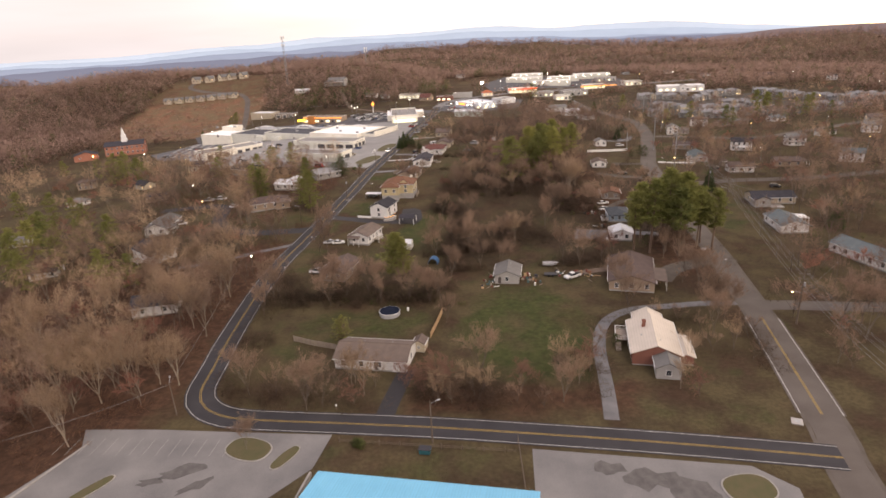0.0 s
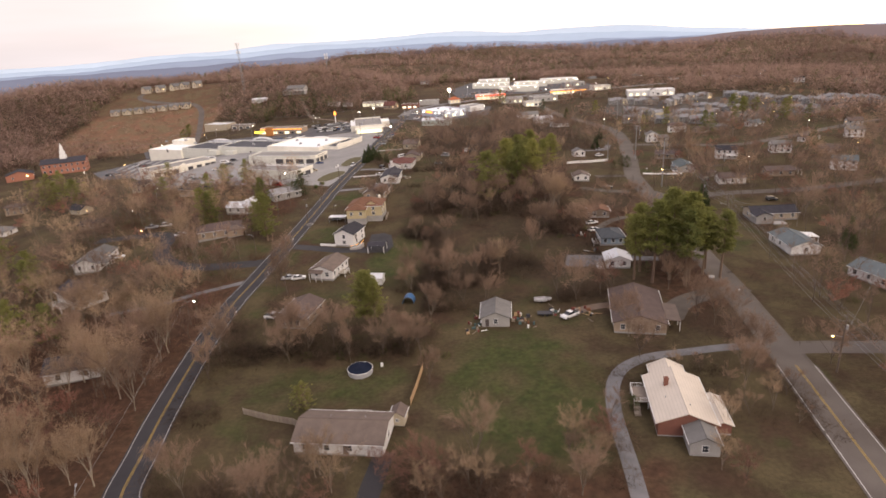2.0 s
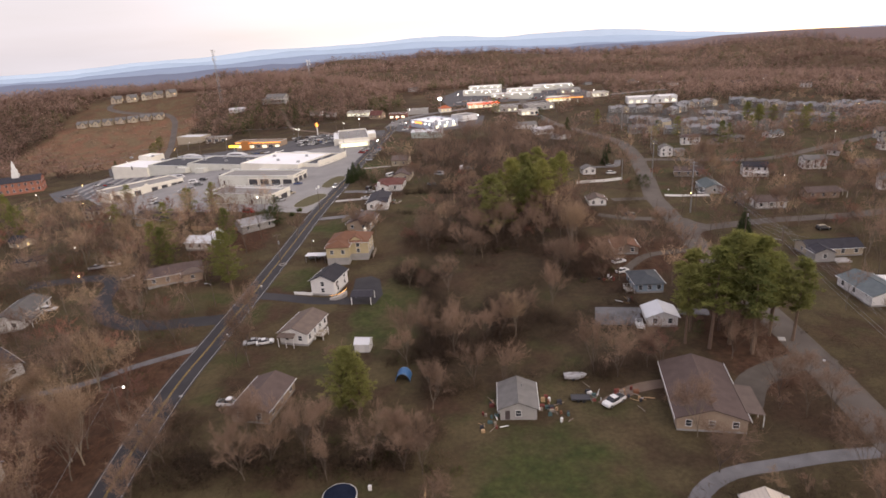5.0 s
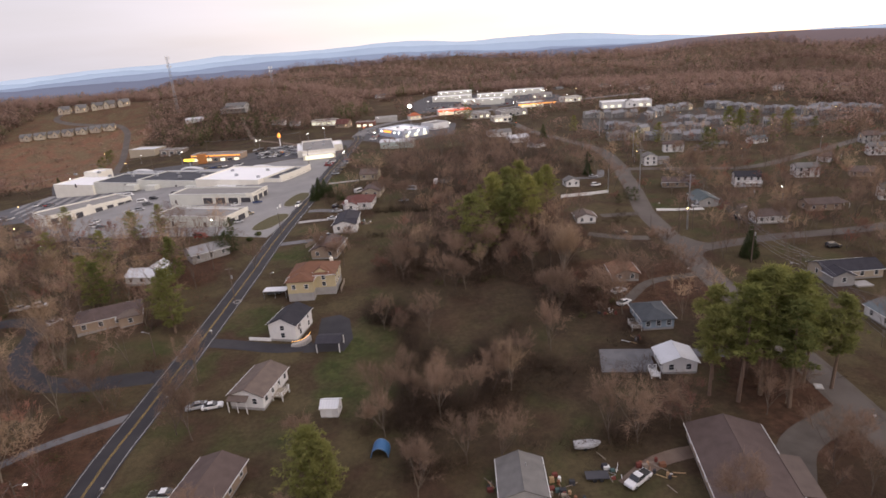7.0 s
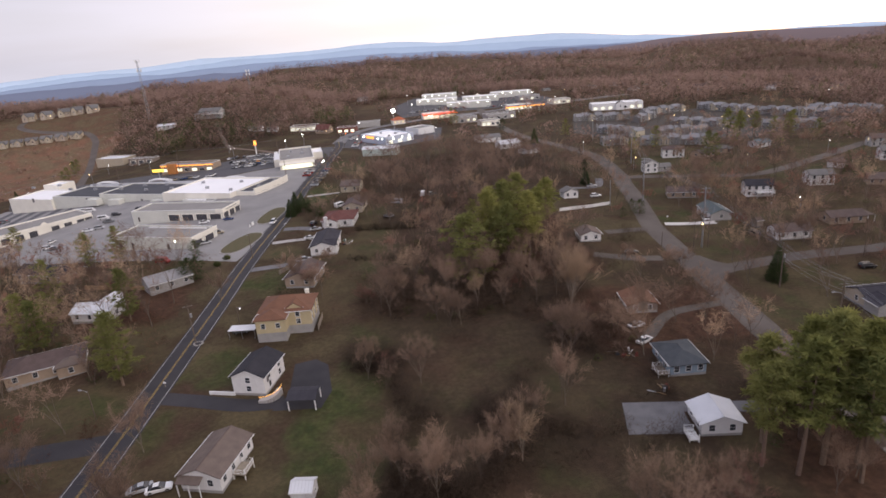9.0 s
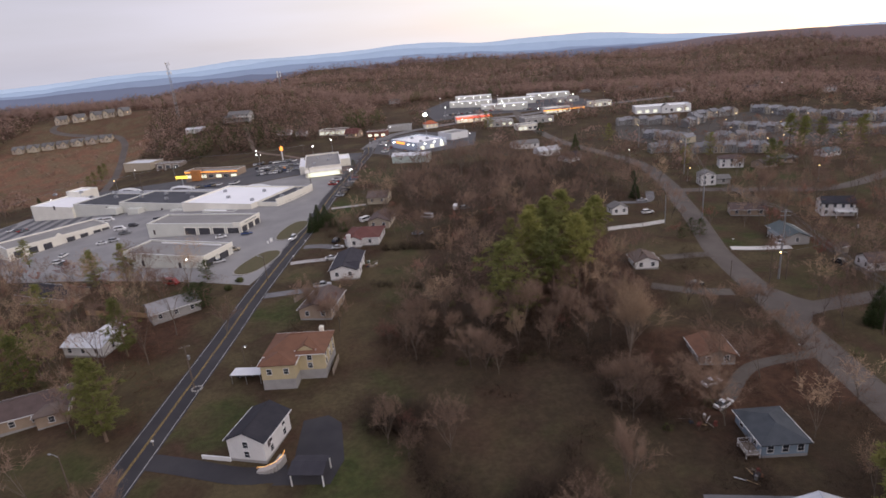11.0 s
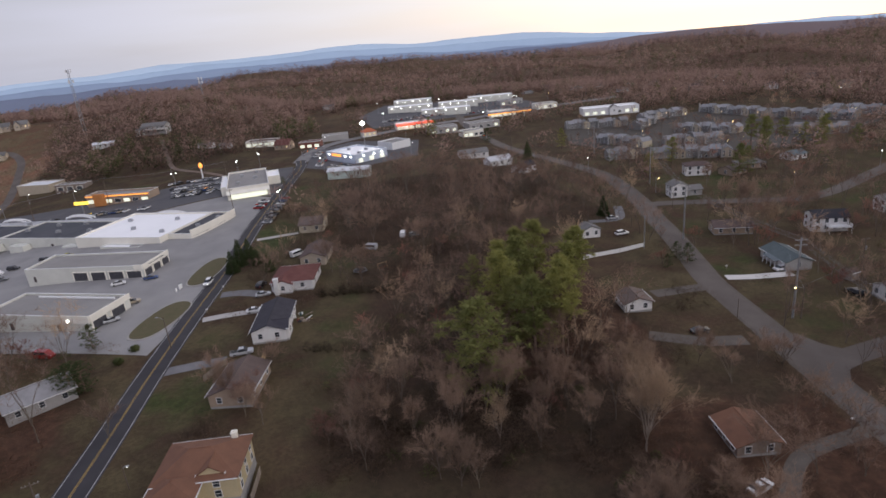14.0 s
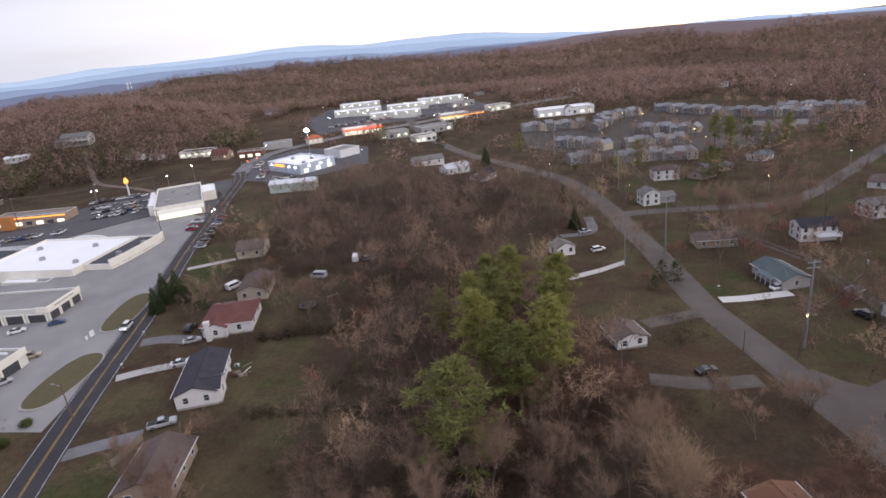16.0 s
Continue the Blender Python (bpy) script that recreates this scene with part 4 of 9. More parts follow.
def deck(ob, x0, x1, y0, y1, z, material=None, rail="flr"):
    g = Geo()
    g.box(x0, x1, y0, y1, z - 0.22, z)
    part("deck_floor", g, material or WOOD_OLD, ob)
    for px in (x0 + 0.1, x1 - 0.1):
        for py in (y0 + 0.1, y1 - 0.1):
            g = Geo()
            g.box(px - 0.08, px + 0.08, py - 0.08, py + 0.08, -1.2, z + 1.0)
            part("post", g, TRIM_W, ob)
    for s in rail:
        a, b = {"f": ((x0, y0), (x1, y0)), "b": ((x0, y1), (x1, y1)), "l": ((x0, y0), (x0, y1)), "r": ((x1, y0), (x1, y1))}[s]
        g = Geo()
        for zz in (0.15, 0.95):
            g.tube([(*a, z + zz), (*b, z + zz)], 0.045, 4)
        k = max(2, int(math.dist(a, b) / 0.35))
        for i in range(k):
            t = (i + 0.5) / k
            q = (a[0] + (b[0] - a[0]) * t, a[1] + (b[1] - a[1]) * t)
            g.tube([(*q, z + 0.15), (*q, z + 0.95)], 0.025, 4)
        part("railing", g, TRIM_W, ob)


def satellite_vents(ob, pts):
    for x, y, z in pts:
        g = Geo()
        g.tube([(x, y, z - 0.3), (x, y, z + 0.35)], 0.09, 6)
        part("vent_pipe", g, STEEL, ob)


# the street of houses near the camera's line
h = house(-21.6, 44.6, -8, 17.5, 9.6, 2.9, 1.7, SIDING_W, SHINGLE_BR, "low white ranch house with weathered brown shingle roof", wins="f4 b4 l1 r1")
door(h, side_pose(17.5, 9.6, "f", 1.5, 0.4))
door(h, side_pose(17.5, 9.6, "f", 6.6, 0.1), 2.6, 2.1, TRIM_W, "garage_door")
satellite_vents(h, [(-3, 1.5, 4.2), (4, 1.5, 4.2)])
deck(h, -1.5, 3.5, 4.9, 7.6, 0.6, WOOD_OLD, "blr")

h = house(44.6, 47.6, 81, 16, 10.4, 3.1, 2.1, BRICK, METAL_CR, "red brick house under a cream metal roof", wins="f2 b2 l1 r1", base=0.3)
volume(h, 10.0, 0.4, 4.2, 6.4, 3.4, 1.5, BRICK, METAL_CR, wins="f1 b1")
volume(h, -2.2, -6.6, 9.5, 3.2, 2.2, 0.6, BRICK, METAL_CR, wins="f2", over=0.3)
volume(h, -10.6, -2.0, 5.4, 5.2, 2.6, 1.3, SIDING_G, SHINGLE_GR, wins="l1", over=0.25)
chimney(h, 2.6, 2.0, 4.0, 6.0, 0.8)
deck(h, 0.5, 6.0, 5.4, 8.4, 1.7, WOOD_OLD, "flrb")
satellite_vents(h, [(-1.5, 2.8, 4.3), (-5, -1, 5.0)])
part("stair", Geo().box(-0.8, 0.5, 7.2, 8.4, 0.5, 1.2).box(-2.0, -0.8, 7.2, 8.4, -0.4, 0.5), WOOD_OLD, h)

h = house(12.4, 92.9, -6, 7.4, 9.4, 2.6, 1.5, SIDING_G, SHINGLE_GR, "grey detached garage with a shingled gable roof", "y", wins="f1 b1 l1 r1", base=0.15)
door(h, side_pose(7.4, 9.4, "f", -2.2, 0.1), 0.95, 2.05)
satellite_vents(h, [(0.9, 1, 4.4)])

h = house(-42.3, 100, -13, 8.6, 12.8, 2.9, 1.6, BRICK_T, SHINGLE_BR, "small tan brick house with brown shingle roof", "y", wins="f2 b2 l3 r3")
door(h, side_pose(8.6, 12.8, "f", 0, 0.4))
h = house(-39.2, 131.2, -16, 7.8, 12.0, 3.3, 1.5, SIDING_W, SHINGLE_BR, "white-sided house with plum-brown roof beside driveway", "y", wins="f2 b2 l3 r4")
pent(h, -3.9, 0.8, -7.6, -6.0, 3.2, 2.6, SHINGLE_BR, "f", 3)
deck(h, 4.1, 6.6, -2.5, 1.0, 1.1, WOOD_OLD, "fbr")
h = house(-36.2, 159.0, -16, 7.6, 10.2, 4.6, 1.7, SIDING_W, SHINGLE_DK, "white two-level house with charcoal gable roof", "y", wins="f1 b2 l3 r2", storeys=2)
door(h, side_pose(7.6, 10.2, "r", -3.2, 2.4))
g = Geo()
g.tube([(4.0 + 3.2 * math.cos(radians(-100 + i * 13)), -4.6 + 3.2 * math.sin(radians(-100 + i * 13)), 1.2 + 0.1 * i) for i in range(10)], 0.05, 5)
part("lit_handrail", g, glow("amber_string_lights", (1.0, 0.5, 0.13), 2.0), h, "curved stair rail wound with amber lights")
for i in range(8):
    t = radians(-95 + i * 14)
    c, s = math.cos(t), math.sin(t)
    g = Geo().box(4.0 + 2.6 * c - 0.6, 4.0 + 2.6 * c + 0.6, -4.6 + 2.6 * s - 0.6, -4.6 + 2.6 * s + 0.6, -0.3, 0.25 + 0.14 * i)
    part("step", g, CONCRETE, h)
part("garden_wall", Geo().box(-9.8, -3.6, -5.4, -5.15, -0.5, 0.7), TRIM_W, h)

c = thing("carport", -25.0, 148.4, -9, label="open carport with dark shingle roof on white posts", category="carport")
volume_roof = Geo()
for s in (-1, 1):
    prof = [(s * 2.7, 2.5), (0, 3.3), (0, 3.45), (s * 2.7, 2.65)]
    if s > 0:
        prof.reverse()
    n = len(volume_roof.v)
    volume_roof.v += [(-3.2, y, z) for y, z in prof] + [(3.2, y, z) for y, z in prof]
    volume_roof.f += [(n, n + 1, n + 2, n + 3), (n + 7, n + 6, n + 5, n + 4)] + [(n + i, n + 4 + i, n + 4 + (i + 1) % 4, n + (i + 1) % 4) for i in range(4)]
    volume_roof.m += [0] * 6
part("roof", volume_roof, SHINGLE_DK, c)
for px in (-2.9, 2.9):
    for py in (-2.3, 2.3):
        part("post", Geo().box(px - 0.1, px + 0.1, py - 0.1, py + 0.1, -0.2, 2.62), TRIM_W, c)
for py in (-2.3, 2.3):
    part("beam", Geo().box(-3.0, 3.0, py - 0.08, py + 0.08, 2.38, 2.6), TRIM_W, c)
CLEAR.append((-29, -21, 144, 153, None))
CLEAR.append((-17, -7, 92, 111, None))

h = house(-32.2, 186.0, -5, 13.5, 10.5, 6.2, 2.6, SIDING_Y, SHINGLE_OR, "tall yellow house with rust-brown hipped roof and grey basement", hip=True, wins="f2 b4 l2 r3", storeys=2, base=2.2, found=FOUND)
volume(h, -3.0, -6.3, 7.6, 5.2, 5.8, 1.9, SIDING_Y, SHINGLE_OR, "y", True, wins="f2 l1", storeys=1, base=2.2)
volume(h, 2.6, -2.4, 4.0, 4.5, 6.9, 1.3, SIDING_Y, SHINGLE_OR, "y", wins="", base=5.5, over=0.3, deep=-5)
chimney(h, 4.4, 4.4, 5.5, 8.0, 0.9, STUCCO)
door(h, side_pose(13.5, 15.4, "f", -4.4, 0.05), 1.0, 2.0, TRIM_W)
c = thing("awning_carport", -44.2, 182.5, -8, label="flat ribbed metal carport beside yellow house", category="carport")
part("roof", Geo().box(-3.6, 3.6, -1.7, 1.7, 2.3, 2.42), METAL_W, c)
for px in (-3.4, 0, 3.4):
    for py in (-1.5, 1.5):
        part("post", Geo().box(px - 0.05, px + 0.05, py - 0.05, py + 0.05, -0.3, 2.3), STEEL, c)
h = house(-22.4, 121.0, -9, 3.8, 3.4, 2.3, 0.9, SIDING_W, METAL_W, "small pale garden shed with white metal roof", wins="r1", base=0.15, over=0.2, size=(0.6, 0.6))
door(h, side_pose(3.8, 3.4, "f", 0, 0.1), 1.2, 1.9, TRIM_W)

h = house(57.6, 146.0, -3, 7.8, 10.0, 2.6, 1.7, SIDING_B, SHINGLE_SL, "blue-sided house with grey hipped roof", "y", True, wins="f3 b2 l2 r3", lit=0.1)
deck(h, -6.6, -4.1, -5.0, -1.5, 0.7, WOOD_OLD, "fbl")
h = house(54.2, 125.0, -8, 7.4, 7.0, 2.7, 1.4, SIDING_W, METAL_W, "white house with pale metal gable roof", "y", wins="f2 b2 l2 r2")
deck(h, -6.5, -4.6, -5.2, -2.0, 0.6, TRIM_W, "fbl")
ground_patch("patio_slab", [(37.4, 125.1), (49.5, 122.9), (50.5, 129.5), (68, 126), (69, 129.5), (53.2, 132.4), (40, 134.6)], GRAVEL, 0.06, "grey gravel parking pad behind a house", "patio")
h = house(49.6, 90.2, -12, 12.6, 20.5, 2.9, 2.0, BRICK_T, SHINGLE_BR, "long low tan brick house with faded brown roof", "y", wins="f3 b2 l4 r4")
pent(h, 6.5, 10.0, -8, 2, 3.0, 2.6, SHINGLE_BR, "r", 4)
h = house(60.5, 174.4, -6, 7.6, 8.6, 2.2, 1.2, WOOD_OLD, SHINGLE_OR, "low weathered wooden house with rust-orange shingle roof", "y", wins="f2 b2 l3 r3")
h = house(-26.6, 245.2, -4, 8.4, 17.4, 3.3, 1.5, SIDING_W, SHINGLE_DK, "long white house with dark plum roof", "y", wins="f2 b2 l4 r4")
volume(h, 2.8, -5.6, 4.2, 5.6, 3.4, 1.2, SIDING_W, SHINGLE_DK, wins="r1", over=0.3)
h = house(-22.8, 275.8, -8, 12.6, 13.6, 3.2, 2.3, SIDING_W, SHINGLE_RD, "white painted house with dark red hipped roof", hip=True, wins="f2 b3 l2 r2")
volume(h, -2.5, -6.2, 5.5, 4.0, 3.0, 1.2, SIDING_W, SHINGLE_RD, "y", wins="f1")
chimney(h, -4.2, -8.5, -0.5, 5.0, 1.3, SIDING_W)
h = house(-17.2, 296.2, -10, 8.4, 13.4, 3.1, 1.6, SIDING_T, SHINGLE_BR, "tan house with grey-brown shingle roof", "y", wins="f2 b2 l3 r3")
h = house(-19.8, 334.5, -10, 9.4, 10.5, 3.2, 1.9, SIDING_T, SHINGLE_BR, "small tan house with brown gable roof", wins="f2 b2 l1 r1")
h = house(-31.2, 216.3, -11, 9.0, 13.2, 3.0, 1.7, BRICK_T, SHINGLE_BR, "brick house with dull brown roof half hidden by brush", "y", wins="f2 b2 l3 r3")
h = house(-133.5, 160, 6, 9.2, 17.5, 3.2, 1.8, SIDING_W, SHINGLE_GR, "white house with grey roof and porch lamp", "y", wins="f2 b2 l4 r4", lit=0.05)
pent(h, 4.6, 7.0, -8.0, -1.0, 3.2, 2.6, SHINGLE_GR, "r", 4)
h = house(-119.5, 125.4, -38, 15.5, 9.6, 3.6, 2.2, SIDING_W, SHINGLE_DK, "white gabled house with charcoal roof", wins="f3 b3 l1 r2")
deck(h, -4, 3, -8, -4.9, 0.8, WOOD_OLD, "flr")
h = house(-93.5, 77.5, 14, 12.5, 8.6, 3.4, 2.0, SIDING_W, SHINGLE_DK, "white gabled house with dark roof among trees", wins="f2 b2 l1 r2")
h = house(-91.5, 177.5, 20, 17.0, 9.6, 3.1, 2.0, BRICK_T, SHINGLE_BR, "low tan brick house with grey-brown hipped roof", hip=True, wins="f4 b3 l1 r2")
volume(h, 5.6, -4.6, 6.0, 4.6, 3.0, 1.3, BRICK_T, SHINGLE_BR, "y", True, wins="f1")
h = house(-91.0, 206.5, -14, 12.0, 7.6, 3.0, 1.5, SIDING_W, METAL_W, "white house with bright metal roof", wins="f3 b2 l1 r1")
volume(h, 1.0, 4.5, 5.0, 7.0, 3.4, 1.5, SIDING_W, METAL_W, "y", wins="l1 r1")
h = house(-76.5, 224.5, 34, 13.5, 9.2, 3.1, 1.7, SIDING_G, mat("pale_old_shingles", (0.32, 0.31, 0.32), (0.22, 0.215, 0.22), 0.9, 0.6, 6), "grey house with streaked pale roof", wins="f3 b3 l1 r1")
h = house(-127, 252.5, -24, 23, 9.4, 3.1, 1.9, BRICK_T, SHINGLE_DK, "long tan brick house with dark roof", wins="f5 b3 l1 r1")
h = house(114.6, 132.0, -2, 9.2, 14.6, 2.9, 1.6, SIDING_W, SHINGLE_BG, "white house with blue-grey gable roof", "y", wins="f1 b1 l3 r3")
door(h, side_pose(9.2, 14.6, "l", 5.2, 0.1), 2.6, 2.1, TRIM_W, "garage_door")
pent(h, 5.0, 8.6, 1.0, 6.0, 3.0, 2.7, TRIM_W, "r", 3, "patio_cover")
h = house(124.6, 99.5, -72, 21, 9.0, 3.1, 1.8, SIDING_W, SHINGLE_BG, "long white house with blue-grey roof", wins="f5 b4 l1 r1")
volume(h, 6.5, 7.0, 8.0, 7.5, 3.0, 1.6, SIDING_W, SHINGLE_BG, "y", wins="b2")
h = house(123.0, 163.5, -3, 16.5, 8.6, 2.7, 1.6, SIDING_T, SHINGLE_DK, "low house with charcoal roof and white fascia", wins="f4 b3 l1 r1")
volume(h, -5.6, -5.6, 6.0, 5.0, 2.9, 1.3, SIDING_G, SHINGLE_DK, "y", wins="f1")
part("terrace", Geo().box(-2.5, 2.0, -9.6, -6.0, -0.3, 0.25), CONCRETE, h)
h = house(120.6, 242.8, 83, 13.0, 7.6, 2.7, 1.5, SIDING_G, SHINGLE_BG, "grey-blue house with slate roof and white garage", wins="f2 b3 l1 r1")
door(h, side_pose(13.0, 7.6, "b", 4.2, 0.1), 2.8, 2.2, TRIM_W, "garage_door")
pent(h, -4.0, 2.5, 3.8, 5.6, 2.7, 2.3, SHINGLE_BG, "b", 4)
h = house(151.5, 264.0, -18, 10.6, 7.4, 4.8, 1.6, SIDING_W, SHINGLE_DK, "white two-storey house with arched porch", wins="f4 b3 l2 r2", storeys=2)
deck(h, -1.5, 5.2, -6.6, -3.7, 2.3, TRIM_W, "flr")
h = house(123.5, 273.5, -18, 12.5, 7.4, 2.6, 1.5, BRICK_T, SHINGLE_BR, "brown-roofed house behind bare trees", wins="f3 b3 l1 r1")
h = house(131.0, 322.0, -8, 6.6, 6.4, 4.8, 1.5, SIDING_W, SHINGLE_GR, "narrow white two-storey house", "y", wins="f2 b2 l2 r2", storeys=2)
volume(h, 7.0, 1.0, 6.0, 6.0, 2.5, 1.2, SIDING_G, SHINGLE_GR, wins="f1")
h = house(184.0, 271.0, -12, 10.0, 7.5, 4.6, 1.5, SIDING_W, SHINGLE_GR, "white two-storey house with grey roof", wins="f3 b3 l2 r2", storeys=2)
h = house(130.6, 213.4, -6, 11.5, 6.6, 2.9, 1.7, SIDING_W, SHINGLE_BR, "white gabled house with brown roof by a street", wins="f3 b3 l2 r1")
h = house(157.0, 222.5, -6, 12.5, 7.0, 2.6, 1.4, BRICK_T, SHINGLE_BR, "low tan house with carport", wins="f3 b2 l1 r1")
pent(h, 6.3, 9.5, -3.5, 3.5, 2.6, 2.4, SHINGLE_BR, "r", 3)
h = house(65.5, 227.5, -4, 7.0, 7.4, 2.5, 1.3, SIDING_W, SHINGLE_BR, "white gabled house with brown roof under trees", "y", wins="f2 b2 l2 r2")
h = house(77.2, 285.5, 3, 6.4, 5.6, 2.8, 1.4, SIDING_W, SHINGLE_GR, "small white wooden cottage", "y", wins="f2 b1 l1 r1")
h = house(79.3, 421.5, 15, 13.6, 9.0, 3.2, 1.8, SIDING_W, mat("white_shingles", (0.6, 0.6, 0.62), (0.5, 0.5, 0.52), 0.8, 0.5, 6), "white wooden house with pale roof", wins="f3 b3 l1 r1")
h = house(71.0, 449.0, 3, 17.0, 9.0, 3.2, 1.7, SIDING_W, SHINGLE_GR, "long pale single-storey house", wins="f3 b3 l1 r1")
h = house(88.0, 399.5, 40, 12.0, 8.0, 3.0, 1.7, SIDING_W, SHINGLE_DK, "white house with dark roof", wins="f3 b3 l1 r1")
h = house(128.0, 227.0, 10, 2.8, 2.6, 2.2, 0.8, WOOD_OLD, SHINGLE_BR, "small weathered wooden garden shed", wins="", base=0.1, over=0.15)
h = house(-11.3, 49.6, -10, 2.9, 3.4, 2.3, 0.9, SIDING_T, SHINGLE_BR, "small tan garden shed near fence", "y", wins="f1", base=0.1, over=0.2, size=(0.6, 0.6))

# more houses further off, each with its own size and colours
walls = (SIDING_W, SIDING_G, SIDING_T, BRICK_T, SIDING_W, BRICK)
roofs = (SHINGLE_GR, SHINGLE_BR, SHINGLE_DK, SHINGLE_BG, SHINGLE_BR)
names = {SIDING_W.name: "white-sided", SIDING_G.name: "grey-sided", SIDING_T.name: "tan-sided", BRICK_T.name: "tan brick", BRICK.name: "red brick"}
rnd = random.Random(11)
FAR_RIGHT = [(172, 345), (205, 262), (214, 296), (243, 300), (262, 330), (296, 318), (185, 352), (213, 358), (322, 336), (345, 302), (246, 248), (285, 262), (158, 352),
             (352, 372), (392, 344), (425, 405), (190, 226), (228, 218), (310, 225), (360, 255)]
FAR_LEFT = [(-165, 215), (-192, 252), (-218, 228), (-176, 288), (-243, 275), (-160, 120), (-205, 165), (-260, 210)]
FAR_HILL = [(280, 690), (330, 640), (380, 600), (420, 560), (460, 640), (340, 740), (400, 720), (250, 740), (480, 520), (520, 600), (455, 470), (300, 800), (200, 760), (150, 790), (560, 500), (600, 580), (620, 660), (500, 700), (560, 740), (640, 500), (430, 800), (360, 840), (520, 830), (600, 860), (250, 850), (690, 620), (390, 440), (440, 500), (520, 460), (60, 800), (-20, 790), (100, 840)]
for i, (x, y) in enumerate(FAR_RIGHT + FAR_LEFT + FAR_HILL):
    wl, rf = walls[rnd.randrange(6)], roofs[rnd.randrange(5)]
    two = rnd.random() < 0.3
    house(x, y, rnd.uniform(-35, 35), rnd.uniform(8.5, 12), rnd.uniform(6.4, 7.8), 4.6 if two else 2.6, rnd.uniform(1.4, 2.0), wl, rf,
          names[wl.name] + (" two-storey" if two else " single-storey") + " house with " + rf.name.replace("_", " ") + " roof", hip=rnd.random() < 0.3,
          wins="f3 b2 l1 r1", storeys=2 if two else 1, lit=0.03, group="houses among the trees")

# hilltop condominiums: two rows of steep gables
for i, (x, y) in enumerate(((-362, 708), (-346, 712), (-331, 718), (-320, 723), (-306, 727))):
    h = house(x, y + 4, 12, 11, 10, 4.2, 3.2, SIDING_T, SHINGLE_GR, "tan hilltop cottage with steep twin gables", "x", wins="f3 l1 r1", group="hilltop cottages", lit=0.2)
    volume(h, -2.8, -5.0, 5.0, 5.0, 4.0, 3.4, SIDING_T, SHINGLE_GR, "y", wins="f1")
for i in range(7):
    x, y = -368 + i * 12.6, 636 + i * 1.9
    h = house(x, y + 4, 8, 10.5, 9, 3.2, 2.4, SIDING_T, SHINGLE_GR, "grey-roofed hillside cottage with front gable", "x", wins="f2 l1 r1", group="hillside cottages", lit=0.15)
    volume(h, 2.0, -4.6, 4.6, 4.6, 3.1, 2.4, SIDING_T, SHINGLE_GR, "y", wins="f1")

# townhouse rows
ROWS = [((137, 403), (153, 400.5)), ((157.4, 394), (193, 376)), ((155, 465), (170, 430)), ((184.7, 430), (217, 420)), ((159, 526), (204, 518)), ((222, 531), (261, 535)),
        ((219, 481), (245, 448)), ((273, 540), (294, 492)), ((295, 487), (316, 436)), ((257, 424), (279, 399)), ((205, 500), (228, 520)), ((322, 470), (345, 425))]
for (x0, y0), (x1, y1) in ROWS:
    n = max(2, round(math.hypot(x1 - x0, y1 - y0) / 5.8))
    ang = math.degrees(math.atan2(y1 - y0, x1 - x0))
    for i in range(n):
        t = (i + 0.5) / n
        w = math.hypot(x1 - x0, y1 - y0) / n
        jog = 0.7 * (i % 2)
        c, s = math.cos(radians(ang)), math.sin(radians(ang))
        x, y = x0 + (x1 - x0) * t - s * (5 + jog), y0 + (y1 - y0) * t + c * (5 + jog)
        front = i % 4 == 2
        h = house(x, y, ang, w - 0.02, 8.5, 3.6 + (0.0, 0.8, 0.3, 1.1)[i % 4], 1.9, SIDING_T if front else SIDING_TH, SHINGLE_TH, "two-storey townhouse unit with grey shingle roof and siding", "y" if front else "x", over=0.12,
                  wins="f2 b1", storeys=2, group="townhouses in a row", lit=0.02, size=(0.8, 1.1))
        if i % 2 == 0:
            chimney(h, -w / 2 + 0.6, -4.6, 0, 6.2, 0.9, SIDING_G)

# ---- shops and public buildings ----
def flat_body(ob, x0, x1, y0, y1, h, wall, roof, parapet=0.6, z0=-2.5, name="wall"):
    """Walls with a parapet rim, and a roof deck inside it."""
    t = 0.3
    g = Geo()
    g.box(x0, x1, y0, y0 + t, z0, h + parapet)
    g.box(x0, x1, y1 - t, y1, z0, h + parapet)
    g.box(x0, x0 + t, y0 + t, y1 - t, z0, h + parapet)
    g.box(x1 - t, x1, y0 + t, y1 - t, z0, h + parapet)
    part(name, g, wall, ob)
    part("roof_deck", Geo().box(x0 + t, x1 - t, y0 + t, y1 - t, h - 0.3, h), roof, ob)
    c = Geo()
    for a, b, d, e in ((x0, x1, y0, y0 + t), (x0, x1, y1 - t, y1), (x0, x0 + t, y0 + t, y1 - t), (x1 - t, x1, y0 + t, y1 - t)):
        c.box(a - 0.04, b + 0.04, d - 0.04, e + 0.04, h + parapet, h + parapet + 0.08)
    part("coping", c, TRIM_W, ob)


def rooftop_units(ob, pts):
    g = Geo()
    g.box(-0.9, 0.9, -0.7, 0.7, 0.15, 1.1)
    g.box(-1.0, 1.0, -0.8, 0.8, 0, 0.15)
    g.tube([(0, 0, 1.1), (0, 0, 1.25)], 0.5, 10)
    me = g.mesh("rooftop_unit", STEEL)
    for x, y, z in pts:
        part("rooftop_unit", me, None, ob, "", pose(x, y, z, 0, 0, 15 * (x % 3)))


